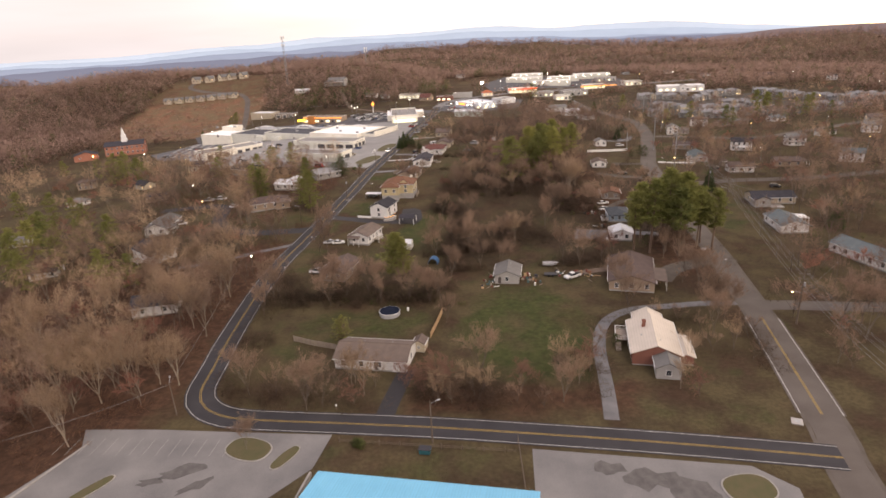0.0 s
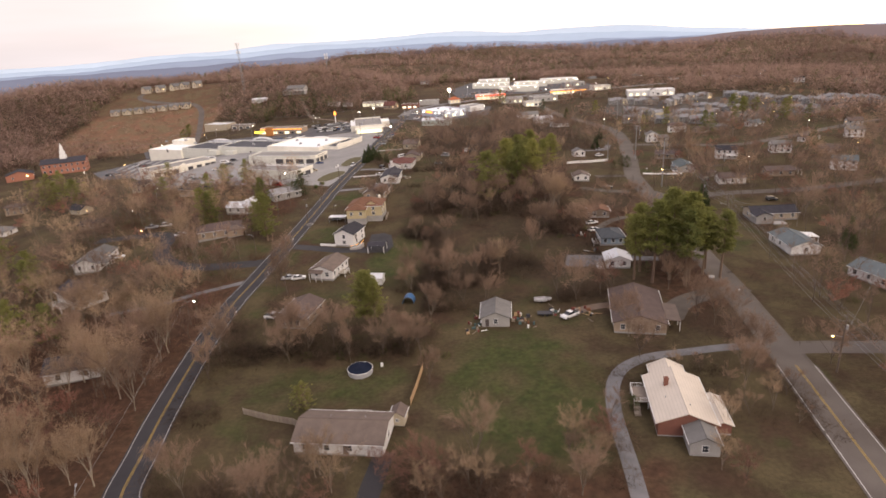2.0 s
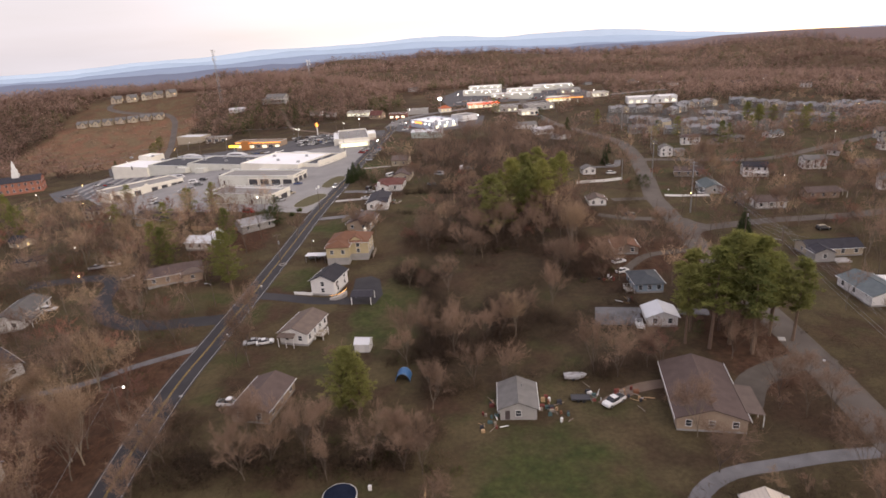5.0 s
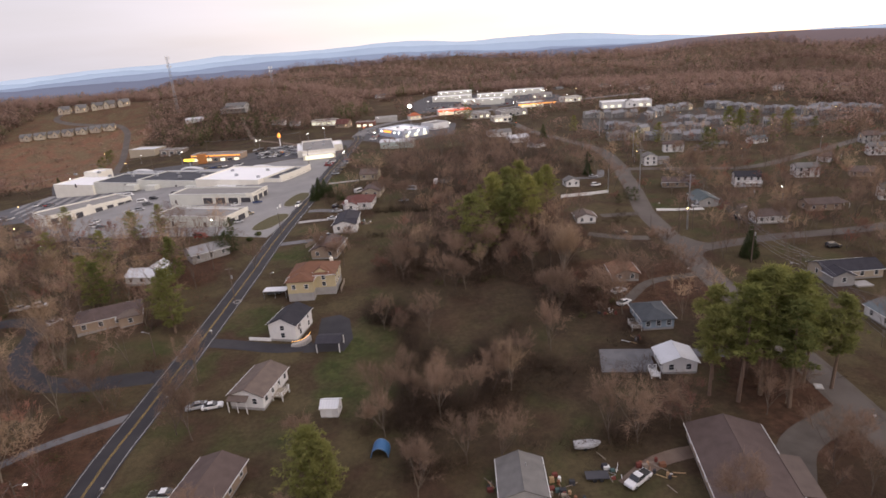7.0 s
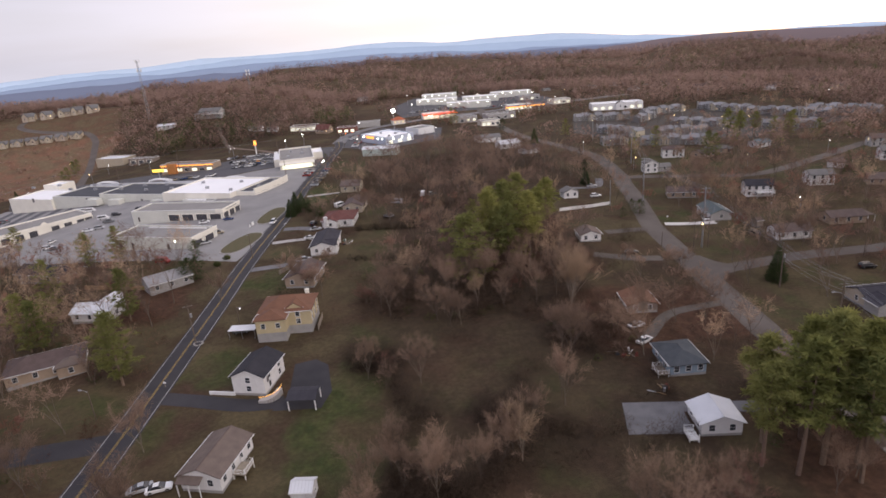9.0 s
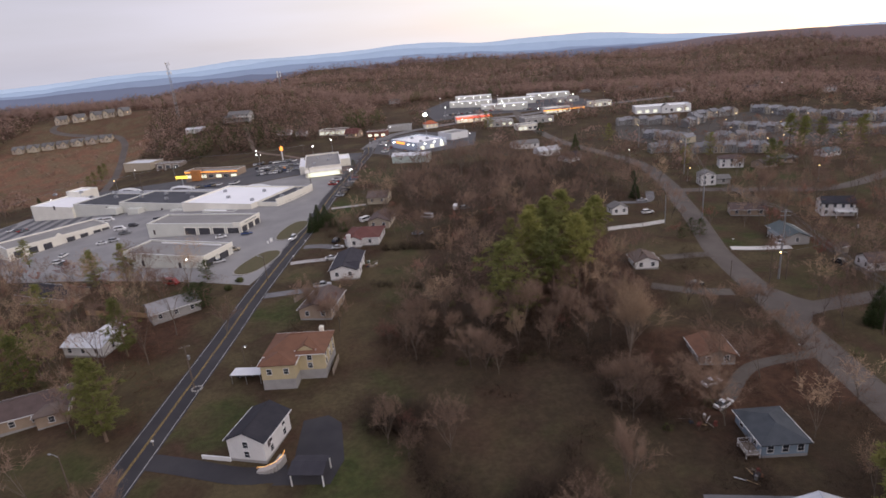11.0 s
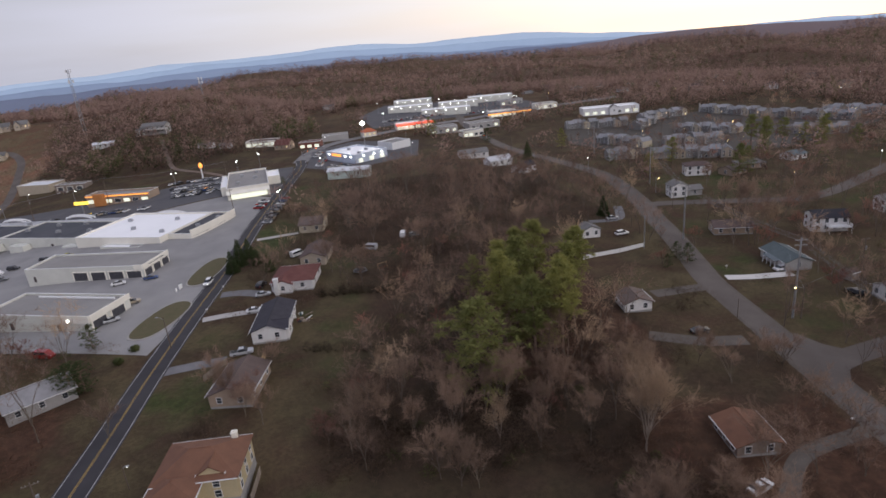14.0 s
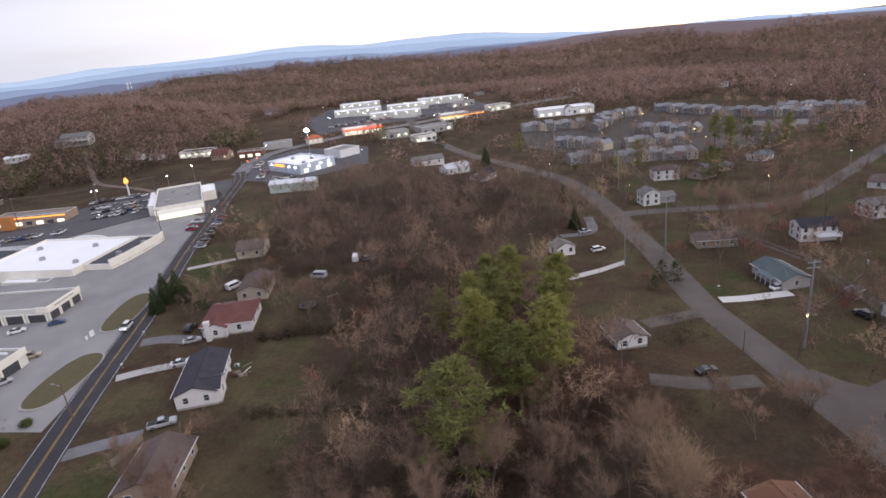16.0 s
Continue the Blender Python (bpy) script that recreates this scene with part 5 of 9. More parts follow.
def bays(ob, L, W, side, us, w, h, z=0.1, material=None, frame_w=0.35, jamb=None):
    """Large openings: recessed-looking dark doors with proud jambs and head."""
    for u in us:
        m = side_pose(L, W, side, u, z)
        d = door(ob, m, w, h, material or DOOR_GAR, "bay_door")
        g = Geo()
        g.box(-w / 2 - frame_w, -w / 2, -0.22, 0.02, 0, h + frame_w)
        g.box(w / 2, w / 2 + frame_w, -0.22, 0.02, 0, h + frame_w)
        g.box(-w / 2, w / 2, -0.22, 0.02, h, h + frame_w)
        part("bay_surround", g, jamb or STUCCO, d)


def shop(x, y, rz, L, W, h, wall, roof, label, parapet=0.6, category="shop", group="", z=None):
    ob = thing("shop_building", x, y, rz, z, label, category, group)
    flat_body(ob, -L / 2, L / 2, -W / 2, W / 2, h, wall, roof, parapet)
    r = math.hypot(L, W) / 2 + 1
    CLEAR.append((x - r, x + r, y - r, y + r, None))
    return ob


def shop_windows(ob, L, W, side, n, w, h, z, lit=1.0):
    span = L if side in "fb" else W
    for i in range(n):
        u = (i + 0.5) / n * span - span / 2
        f, p = window_mesh(w, h, False)
        wd = part("shop_window", f, None, ob, "", side_pose(L, W, side, u, z))
        key = ("shop", w, h)
        if key not in WIN_CACHE:
            WIN_CACHE[key] = Geo().box(-w / 2, w / 2, -0.03, 0.01, -h / 2, h / 2).mesh("pane", LIT_SHOP)
        part("pane", WIN_CACHE[key] if random.random() < lit else p, None, wd)


# service garages
s = shop(-96.5, 317.0, -17.5, 46.5, 15, 4.4, BLOCK_G, MEMBRANE_G, "long service garage with cream end and dark bays")
bays(s, 46.5, 15, "f", (-1.5, 5.5, 12.5, 19.5), 5.4, 3.0)
bays(s, 46.5, 15, "r", (-5, 0, 5), 3.9, 3.2)
door(s, side_pose(46.5, 15, "f", -20, 0.1))
part("end_fascia", Geo().box(23.25, 23.6, -7.6, 7.6, 3.7, 5.4).box(20, 23.25, -7.85, -7.5, 3.7, 5.4), STUCCO, s, "cream raised fascia")
g = Geo()
for i in range(9):
    g.box(23.6, 23.64, -4.4 + i, -3.8 + i, 4.3, 4.7)
part("sign_bars", g, mat("sign_grey", (0.2, 0.2, 0.22)), s)
s = shop(-93.5, 276.0, -22.5, 38.5, 15.5, 4.3, BLOCK_G, MEMBRANE_G, "service garage with grey roof and cream fascia")
bays(s, 38.5, 15.5, "r", (-4.6, 2.6), 5.0, 3.1)
for u in (-15, -9, 8):
    door(s, side_pose(38.5, 15.5, "f", u, 0.1), 1.2, 2.2)
part("end_fascia", Geo().box(19.25, 19.6, -7.9, 7.9, 3.6, 5.3).box(10, 19.25, -8.1, -7.75, 3.0, 5.3), STUCCO, s, "cream raised fascia")
part("wall_lamp", Geo().ball((12, -8.2, 3.6), 0.3), LAMP_W, s)
part("roof_beam", Geo().box(-12, 16, 5.5, 6.1, 4.3, 4.75), TRIM_W, s)
s = shop(-177.5, 343.5, 47, 44, 18, 4.3, STUCCO, MEMBRANE_G, "cream workshop with a row of dark bays")
bays(s, 44, 18, "f", (-18, -12, -6, 4, 10, 16, 20), 3.6, 3.0)
g = Geo()
g.solid([(-4, -9.3, 3.4), (3, -9.3, 3.4), (3, -9.0, 3.4), (-4, -9.0, 3.4)], [(-1, -9.3, 6.2), (0, -9.3, 6.2), (0, -9.0, 6.2), (-1, -9.0, 6.2)])
part("gable_front", g, STUCCO, s)
part("fascia", Geo().box(-22, 22, -9.25, -8.98, 3.5, 5.1), STUCCO, s)

# the shopping plaza
p = thing("shopping_plaza", -148, 378.5, -24, label="long white shopping plaza with white and dark flat roofs", category="shopping centre")
flat_body(p, -90, -56, 0, 24, 0.9, STUCCO, MEMBRANE_W, 0.5, -9)
flat_body(p, -90, -77, 24.1, 36, 3.2, STUCCO, MEMBRANE_W, 0.9, -9)
flat_body(p, -56, -20, 1.5, 27, 2.4, BLOCK_G, MEMBRANE_D, 0.5, -7)
flat_body(p, -20, 31, 1.5, 27, 4.2, BLOCK_G, MEMBRANE_D, 0.5, -5)
flat_body(p, 31, 74, -5, 31, 6.4, STUCCO, MEMBRANE_W, 0.7)
flat_body(p, 47, 66, -9, -5.1, 4.0, BLOCK_G, MEMBRANE_W, 0.3)
flat_body(p, 74, 85, 0, 32, 6.2, STUCCO, MEMBRANE_D, 0.7)
g = Geo()
a, b = -54, 30
g.solid([(a, 27.0, 1.2), (b, 27.0, 3.6), (b, 30.5, 2.6), (a, 30.5, 0.2)], [(a, 27.0, 4.0), (b, 27.0, 6.4), (b, 30.5, 3.0), (a, 30.5, 0.6)])
part("sloped_canopy", g, METAL_W, p, "pale blue-white sloped metal canopy")
for cx, cz in ((-46, -2.4), (-4, -0.6), (50, 0.6)):
    g = Geo()
    pts = [(cx + 8 * math.cos(t), 0, 5.0 + cz + 1.5 * math.sin(t)) for t in [math.pi * k / 12 for k in range(13)]]
    g.tube([(q[0], 31.6, q[2]) for q in pts], 0.45, 6)
    g.tube([(q[0], 33.6, q[2]) for q in pts], 0.45, 6)
    part("arched_gable", g, TRIM_W, p)
ring = [(85.4 + 1.6 * math.sin(t), 16 - 16 * math.cos(t)) for t in [math.pi * k / 16 for k in range(17)]]
g = Geo()
band = ring + [(x - 0.3, y) for x, y in reversed(ring)]
g.solid([(x, y, 3.8) for x, y in band], [(x, y, 8.6) for x, y in band])
part("curved_parapet", g, STUCCO, p, "tall curved cream parapet")
part("canopy_roof", Geo().solid([(x, y, 5.6) for x, y in ring], [(x, y, 5.8) for x, y in ring]), MEMBRANE_D, p)
for i, (x, y) in enumerate(ring[1::2]):
    part("column", Geo().box(x - 0.7, x - 0.1, y - 0.3, y + 0.3, -1.2, 3.8), STUCCO, p)
for i in range(6):
    part("shop_window", Geo().box(85.02, 85.08, 1 + i * 5.2, 4.6 + i * 5.2, 0.2, 3.2), LIT_SHOP, p)
rooftop_units(p, [(-48, 8, 5.2), (-40, 18, 5.2), (-30, 9, 5.2), (-22, 20, 5.2), (-12, 10, 5.2), (-2, 18, 5.2), (8, 8, 5.2), (12, 20, 5.2), (28, 6, 6.4), (38, 20, 6.4), (50, 8, 6.4), (62, 22, 6.4), (68, 4, 6.4), (80, 12, 6.2), (82, 24, 6.2), (-80, 10, 5.6), (-66, 16, 5.6)])
for u in (-70, -30, -10, 10, 26, 60):
    door(p, pose(u, (0 if u < -56 else 1.5 if u < 18 else -5), -0.3), 1.4, 2.3)
for bx in (-22, -6, 24):
    part("dock_screen", Geo().box(bx - 4, bx + 4, -3.2, 1.3, -1, 2.4, inset=0.2), BLOCK_G, p)
CLEAR.append((-245, -50, 330, 455, [(-245, 425), (-70, 335), (-45, 372), (-60, 395), (-225, 460)]))

s = shop(-58.5, 430, 8, 21, 46, 5.2, STUCCO, MEMBRANE_G, "white restaurant building with lit yellow front", 0.9)
part("front_glow", Geo().box(-9, 9, -23.3, -23.02, 0.4, 3.4), LIT_SHOP, s)
part("awning", Geo().solid([(-10.6, -25, 3.0), (10.6, -25, 3.0), (10.6, -23, 3.6), (-10.6, -23, 3.6)], [(-10.6, -25, 3.2), (10.6, -25, 3.2), (10.6, -23, 4.6), (-10.6, -23, 4.6)]), STUCCO, s)
flat_body(s, -14, -10.6, -10, 23, 4.2, STUCCO, MEMBRANE_W, 0.4)
flat_body(s, 10.6, 17, 2, 20, 4.2, STUCCO, MEMBRANE_W, 0.4)
rooftop_units(s, [(-5, -10, 5.2), (4, 0, 5.2), (-3, 10, 5.2), (5, 16, 5.2)])
s = shop(2, 484, -56, 32, 25, 4.8, mat("blue_white_panel", (0.55, 0.6, 0.7), (0.48, 0.53, 0.62), 0.6, 0.3, 3), MEMBRANE_W, "white-roofed hardware store with glowing sign", 0.8)
part("sign", Geo().box(-9, 1, -12.75, -12.52, 3.4, 4.8), SIGN_OR, s)
for u in (-12, 6, 12):
    part("wall_lamp", Geo().ball((u, -12.9, 4.0), 0.4), LAMP_W, s)
for u in (-6, 2, 8):
    part("wall_lamp", Geo().ball((16.4, u, 4.0), 0.4), LAMP_W, s)
shop_windows(s, 32, 25, "r", 3, 3.0, 2.2, 1.6)
rooftop_units(s, [(-8, 0, 4.8), (4, 5, 4.8), (10, -5, 4.8)])
s = shop(28.5, 509, -56, 16, 16, 4.2, TRIM_W, MEMBRANE_G, "plain white flat-roofed building", 0.7)
s = house(-3.5, 428, -15, 23, 8, 4.4, 1.3, mat("pale_green_panel", (0.52, 0.6, 0.56), (0.45, 0.52, 0.49), 0.6, 0.3, 3), METAL_W, "long pale metal storage building", wins="f2", base=0.1)
s = shop(-133, 456, -15, 38, 11, 4.6, BRICK_T, MEMBRANE_G, "restaurant with glowing amber windows", 0.9)
shop_windows(s, 38, 11, "f", 7, 3.6, 1.8, 1.8, 0.8)
part("neon_band", Geo().box(-19.2, 19.2, -5.72, -5.52, 4.4, 4.9), SIGN_OR, s)
part("entry", Geo().box(-13, -7, -8, -5.5, -0.5, 6.2), mat("orange_panel", (0.5, 0.22, 0.08)), s)
s = shop(-225, 563, -18, 26, 16, 5, SIDING_T, METAL_W, "plain tan metal warehouse", 0.4)
s = shop(-196, 545, -12, 22, 9, 3.6, WOOD_OLD, MEMBRANE_G, "low open-fronted building with building materials", 0.4)
bays(s, 22, 9, "f", (-7, 0, 7), 4, 2.4)
s = shop(-68, 582, -12, 24, 12, 4, STUCCO, SHINGLE_BR, "low bank with a lit yellow fascia", 0.4)
shop_windows(s, 24, 12, "f", 5, 3, 1.6, 1.8)
house(-50, 560, -20, 12, 10, 3.6, 3.4, BRICK_T, SHINGLE_RD, "steep-roofed restaurant with warm lit windows", lit=0.8, wins="f3 r2 l1")
s = shop(-30, 552, -10, 16, 10, 4, BRICK, MEMBRANE_G, "small red brick fronted shop", 0.6)
shop_windows(s, 16, 10, "f", 3, 3, 1.8, 1.7)
s = shop(-12, 575, 0, 20, 10, 4, SIDING_G, MEMBRANE_G, "low grey roadside shop", 0.5)
s = house(14, 575, 10, 11, 9, 3.6, 2.6, STUCCO, mat("red_roof", (0.5, 0.16, 0.08), (0.4, 0.12, 0.06)), "small pizza shop with bright red roof", hip=True, wins="f3", lit=1.0)
s = shop(52, 592, 5, 30, 11, 4.6, STUCCO, MEMBRANE_W, "petrol station shop with red canopy band", 0.6)
part("canopy", Geo().box(-16, 14, -16, -8, 4.6, 5.6), SIGN_RE, s)
for px in (-13, -1, 11):
    part("canopy_post", Geo().box(px - 0.3, px + 0.3, -12.3, -11.7, -1, 4.6), STEEL, s)
part("canopy_light", Geo().box(-15, 13, -15.5, -8.5, 4.5, 4.58), LIT_SHOP, s)
shop_windows(s, 30, 11, "f", 6, 3.6, 2.2, 1.8)
for i, (x, y, L) in enumerate(((62, 700, 44), (92, 668, 46), (112, 712, 40), (150, 730, 46), (70, 748, 40))):
    s = shop(x, y, -8, L, 16, 5.4, BLOCK_G, MEMBRANE_W, "long white-roofed car dealership building", 0.5, group="dealership buildings")
    for k in range(5):
        part("wall_lamp", Geo().ball((-L / 2 + 4 + k * (L - 8) / 4, -8.4, 4.6), 0.34), LAMP_W, s)
s = thing("fuel_canopy", 135, 604, 4, label="orange-edged fuel station canopy with bright underside", category="fuel station")
part("canopy", Geo().box(-19, 19, -5, 5, 5.0, 5.9), MEMBRANE_G, s)
part("canopy_edge", Geo().box(-19.1, 19.1, -5.1, -5.0, 5.0, 5.9), SIGN_OR, s)
part("canopy_light", Geo().box(-18, 18, -4.4, 4.4, 4.9, 4.98), LIT_SHOP, s)
for px in (-15, -5, 5, 15):
    part("column", Geo().box(px - 0.35, px + 0.35, -0.35, 0.35, -1, 4.9), TRIM_W, s)
s = shop(134, 622, 4, 24, 9, 4.4, STUCCO, MEMBRANE_W, "fuel station shop with lit front", 0.6)
shop_windows(s, 24, 9, "f", 6, 3, 2.2, 1.8)
s = shop(215, 578, -9, 46, 15, 5, TRIM_W, MEMBRANE_W, "white pharmacy building with a small white gable entrance", 0.9)
volume(s, 2, -7.0, 7, 5, 5.4, 2.0, TRIM_W, SHINGLE_GR, "y", wins="f1")
shop_windows(s, 46, 15, "f", 7, 3, 2, 1.8, 0.6)
for x, y, L, W in ((105, 575, 26, 14), (70, 560, 22, 12), (88, 535, 16, 10), (160, 690, 24, 12), (180, 640, 20, 12)):
    s = shop(x, y, 10, L, W, 4.2, SIDING_G if L > 20 else STUCCO, MEMBRANE_G, "low grey commercial building near the crossing", 0.5, group="commercial buildings")
    shop_windows(s, L, W, "f", 4, 2.4, 1.8, 1.7, 0.5)

# brick hall with steeple
h = house(-291, 404, 22, 30, 15, 8.2, 2.8, BRICK_H, SHINGLE_DK, "red brick church hall with rows of white windows and steeple", wins="f8 b6 r3 l3", storeys=2, size=(1.4, 1.7))
g = Geo()
g.box(-2.2, 2.2, -2.2, 2.2, 9.5, 13)
g.box(-1.7, 1.7, -1.7, 1.7, 13, 16)
g.box(-1.2, 1.2, -1.2, 1.2, 16, 18.5, inset=0.3)
g.solid([(-1, -1, 18.5), (1, -1, 18.5), (1, 1, 18.5), (-1, 1, 18.5)], [(-0.1, -0.1, 22), (0.1, -0.1, 22), (0.1, 0.1, 22), (-0.1, 0.1, 22)])
part("steeple", g, TRIM_W, h, "tiered white wooden steeple")
h = house(-313, 383, 30, 17, 12, 4.4, 2.6, BRICK_H, SHINGLE_DK, "red brick church wing with dark gable roof", "y", wins="f2 l3 r3", lit=0.1)
part("porch_lamp", Geo().ball((5, -6.6, 3.2), 0.5), LAMP_A, h)

# hillside house with decks
h = house(-157, 627, -10, 20, 11, 6.0, 2.4, SIDING_G, SHINGLE_GR, "large grey hillside house with long decks", wins="f5 r2 l2", storeys=2)
deck(h, -12, 12, -9, -5.6, 3.2, WOOD_OLD, "flr")
pent(h, -12, -5, -11, -5.5, 5.0, 4.2, SHINGLE_GR, "f", 3)
house(-198, 622, 5, 16, 7, 2.8, 1.2, SIDING_W, METAL_W, "white mobile home among trees", wins="f4")
house(-112, 590, -12, 12, 6, 2.6, 1.0, SIDING_W, SHINGLE_GR, "small white cabin on a red slope", wins="f3")
house(-97, 586, -8, 9, 6, 2.6, 1.0, SIDING_W, SHINGLE_GR, "small white cabin on a red slope", wins="f3")

# building with the light blue metal roof, below the camera's start
b = thing("blue_roof_building", -8, -17.2, -7.7, label="long building under a light blue ribbed metal roof", category="building")
part("wall", Geo().box(-18, 18, -15, 15, -0.8, 3.9), SIDING_W, b)
g = Geo()
for sgn in (-1, 1):
    prof = [(sgn * 16.2, 3.75), (0, 6.6), (0, 6.75), (sgn * 16.2, 3.9)]
    if sgn > 0:
        prof.reverse()
    n = len(g.v)
    g.v += [(-19, y, z) for y, z in prof] + [(19, y, z) for y, z in prof]
    g.f += [(n, n + 1, n + 2, n + 3), (n + 7, n + 6, n + 5, n + 4)] + [(n + i, n + 4 + i, n + 4 + (i + 1) % 4, n + (i + 1) % 4) for i in range(4)]
    g.m += [0] * 6
rf = part("roof", g, METAL_SKY, b)
rib = Geo().box(-0.04, 0.04, -16.2, 0.0, 0.0, 0.06)
tilt = math.degrees(math.atan2(2.85, 16.2))
rm = rib.mesh("roof_rib", METAL_SKY)
for i in range(62):
    part("roof_rib", rm, None, rf, "", pose(-18.6 + i * 0.61, 0, 6.75, tilt, 0, 0))
    part("roof_rib", rm, None, rf, "", pose(18.6 - i * 0.61, 0, 6.75, 0, 0, 180) @ pose(0, 0, 0, tilt, 0, 0))
for i in range(7):
    window(b, side_pose(36, 30, "b", -15 + i * 5, 2.0))
part("ramp_wall", Geo().box(-22.2, -21.8, 8, 19, -0.3, 1.0), KERB, b)
CLEAR.append((-32, 14, -40, 4, None))
CLEAR.append((-330, -185, 290, 410, None))

# ---- vehicles ----
CAR_CACHE = {}
PAINTS = {"white": (0.75, 0.75, 0.76), "silver": (0.42, 0.43, 0.45), "black": (0.02, 0.02, 0.025), "blue": (0.04, 0.07, 0.18), "red": (0.30, 0.03, 0.03), "grey": (0.14, 0.145, 0.15), "yellow": (0.6, 0.55, 0.08), "tan": (0.4, 0.34, 0.25)}


def loft(profile, half, inset, tops):
    """Body from a side profile (x, z low, z high): rounded over the shoulders."""
    g = Geo()
    rings = []
    for (x, z0, z1), k in zip(profile, tops):
        w = half * k
        rings.append([(x, -w, z0), (x, w, z0), (x, w * 1.0, z0 + (z1 - z0) * 0.7), (x, w * (1 - inset), z1), (x, -w * (1 - inset), z1), (x, -w, z0 + (z1 - z0) * 0.7)])
    n = len(rings[0])
    for r in rings:
        g.v += r
    for i in range(len(rings) - 1):
        for k in range(n):
            a, b = i * n + k, i * n + (k + 1) % n
            g.f.append((a, a + n, b + n, b))
    g.f += [tuple(range(n)), tuple(range(len(g.v) - 1, len(g.v) - n - 1, -1))]
    g.m += [0] * len(g.f)
    return g


def car_meshes(kind, colour):
    key = (kind, colour)
    if key in CAR_CACHE:
        return CAR_CACHE[key]
    paint = mat("car_paint_" + colour, PAINTS[colour], tuple(c * 0.9 for c in PAINTS[colour]), 0.25, 0.5, 3, spec=0.6)
    if kind == "van":
        body = loft([(-2.6, 0.35, 1.2), (-2.55, 0.3, 2.1), (1.3, 0.28, 2.15), (1.9, 0.28, 1.25), (2.6, 0.3, 1.0), (2.7, 0.4, 0.75)], 0.98, 0.1, (0.94, 1, 1, 1, 0.96, 0.85))
        glass = loft([(-2.3, 1.25, 1.9), (1.25, 1.25, 1.95), (1.8, 1.22, 1.3)], 0.995, 0.06, (1, 1, 0.95))
        bed = None
    elif kind == "pickup":
        body = loft([(-2.75, 0.5, 1.05), (-2.7, 0.4, 1.1), (1.2, 0.38, 1.1), (1.5, 0.38, 1.12), (2.5, 0.4, 1.05), (2.75, 0.5, 0.85)], 0.98, 0.08, (0.96, 1, 1, 1, 0.97, 0.88))
        glass = loft([(-0.9, 1.1, 1.15), (-0.7, 1.1, 1.72), (0.75, 1.1, 1.75), (1.45, 1.1, 1.14)], 0.9, 0.14, (0.98, 1, 1, 1))
        bed = Geo().box(-2.6, -1.0, -0.8, 0.8, 1.1, 1.14)
    elif kind == "suv":
        body = loft([(-2.3, 0.4, 1.0), (-2.25, 0.35, 1.1), (1.0, 0.32, 1.1), (1.3, 0.32, 1.05), (2.2, 0.35, 0.95), (2.35, 0.45, 0.75)], 0.94, 0.1, (0.95, 1, 1, 1, 0.96, 0.86))
        glass = loft([(-2.2, 1.05, 1.12), (-1.95, 1.05, 1.68), (0.5, 1.05, 1.72), (1.25, 1.02, 1.1)], 0.88, 0.14, (0.98, 1, 1, 1))
        bed = None
    else:
        body = loft([(-2.3, 0.42, 0.8), (-2.2, 0.3, 0.92), (-1.4, 0.28, 0.96), (1.0, 0.28, 0.95), (2.1, 0.3, 0.8), (2.3, 0.4, 0.62)], 0.9, 0.1, (0.92, 1, 1, 1, 0.95, 0.84))
        glass = loft([(-1.75, 0.93, 0.97), (-1.0, 0.93, 1.38), (0.25, 0.93, 1.42), (1.15, 0.9, 0.96)], 0.82, 0.18, (0.96, 1, 1, 1))
        bed = None
    top = {"van": None, "pickup": (-0.62, 0.66, 0.72, 1.74), "suv": (-1.85, 0.42, 0.7, 1.7), "car": (-0.92, 0.2, 0.62, 1.4)}[kind]
    roofm = Geo().box(top[0], top[1], -top[2], top[2], top[3] - 0.06, top[3] + 0.04, inset=0.06).mesh("roof_panel", paint) if top else None
    tyre = Geo().tube([(0, -0.11, 0), (0, 0.11, 0)], 0.33 if kind == "car" else 0.37, 14).mesh("wheel", RUBBER)
    rim = Geo().tube([(0, -0.125, 0), (0, 0.125, 0)], 0.2, 10).mesh("rim", RIM)
    res = (body.mesh("body", paint, smooth=False), glass.mesh("glazing", CARGLASS), roofm, bed.mesh("load_bed", mat("bed_liner", (0.05, 0.05, 0.05))) if bed else None, tyre, rim)
    CAR_CACHE[key] = res
    return res


LIGHT_CACHE = {}


def car_lamp(material):
    if material.name not in LIGHT_CACHE:
        LIGHT_CACHE[material.name] = Geo().box(-0.05, 0.05, -0.17, 0.17, -0.07, 0.07, inset=0.02).mesh("lamp", material)
    return LIGHT_CACHE[material.name]


LAMP_OFF_F = mat("headlight_off", (0.55, 0.55, 0.56), (0.5, 0.5, 0.5), 0.2)
LAMP_OFF_R = mat("taillight_off", (0.28, 0.02, 0.02), (0.2, 0.02, 0.02), 0.3)


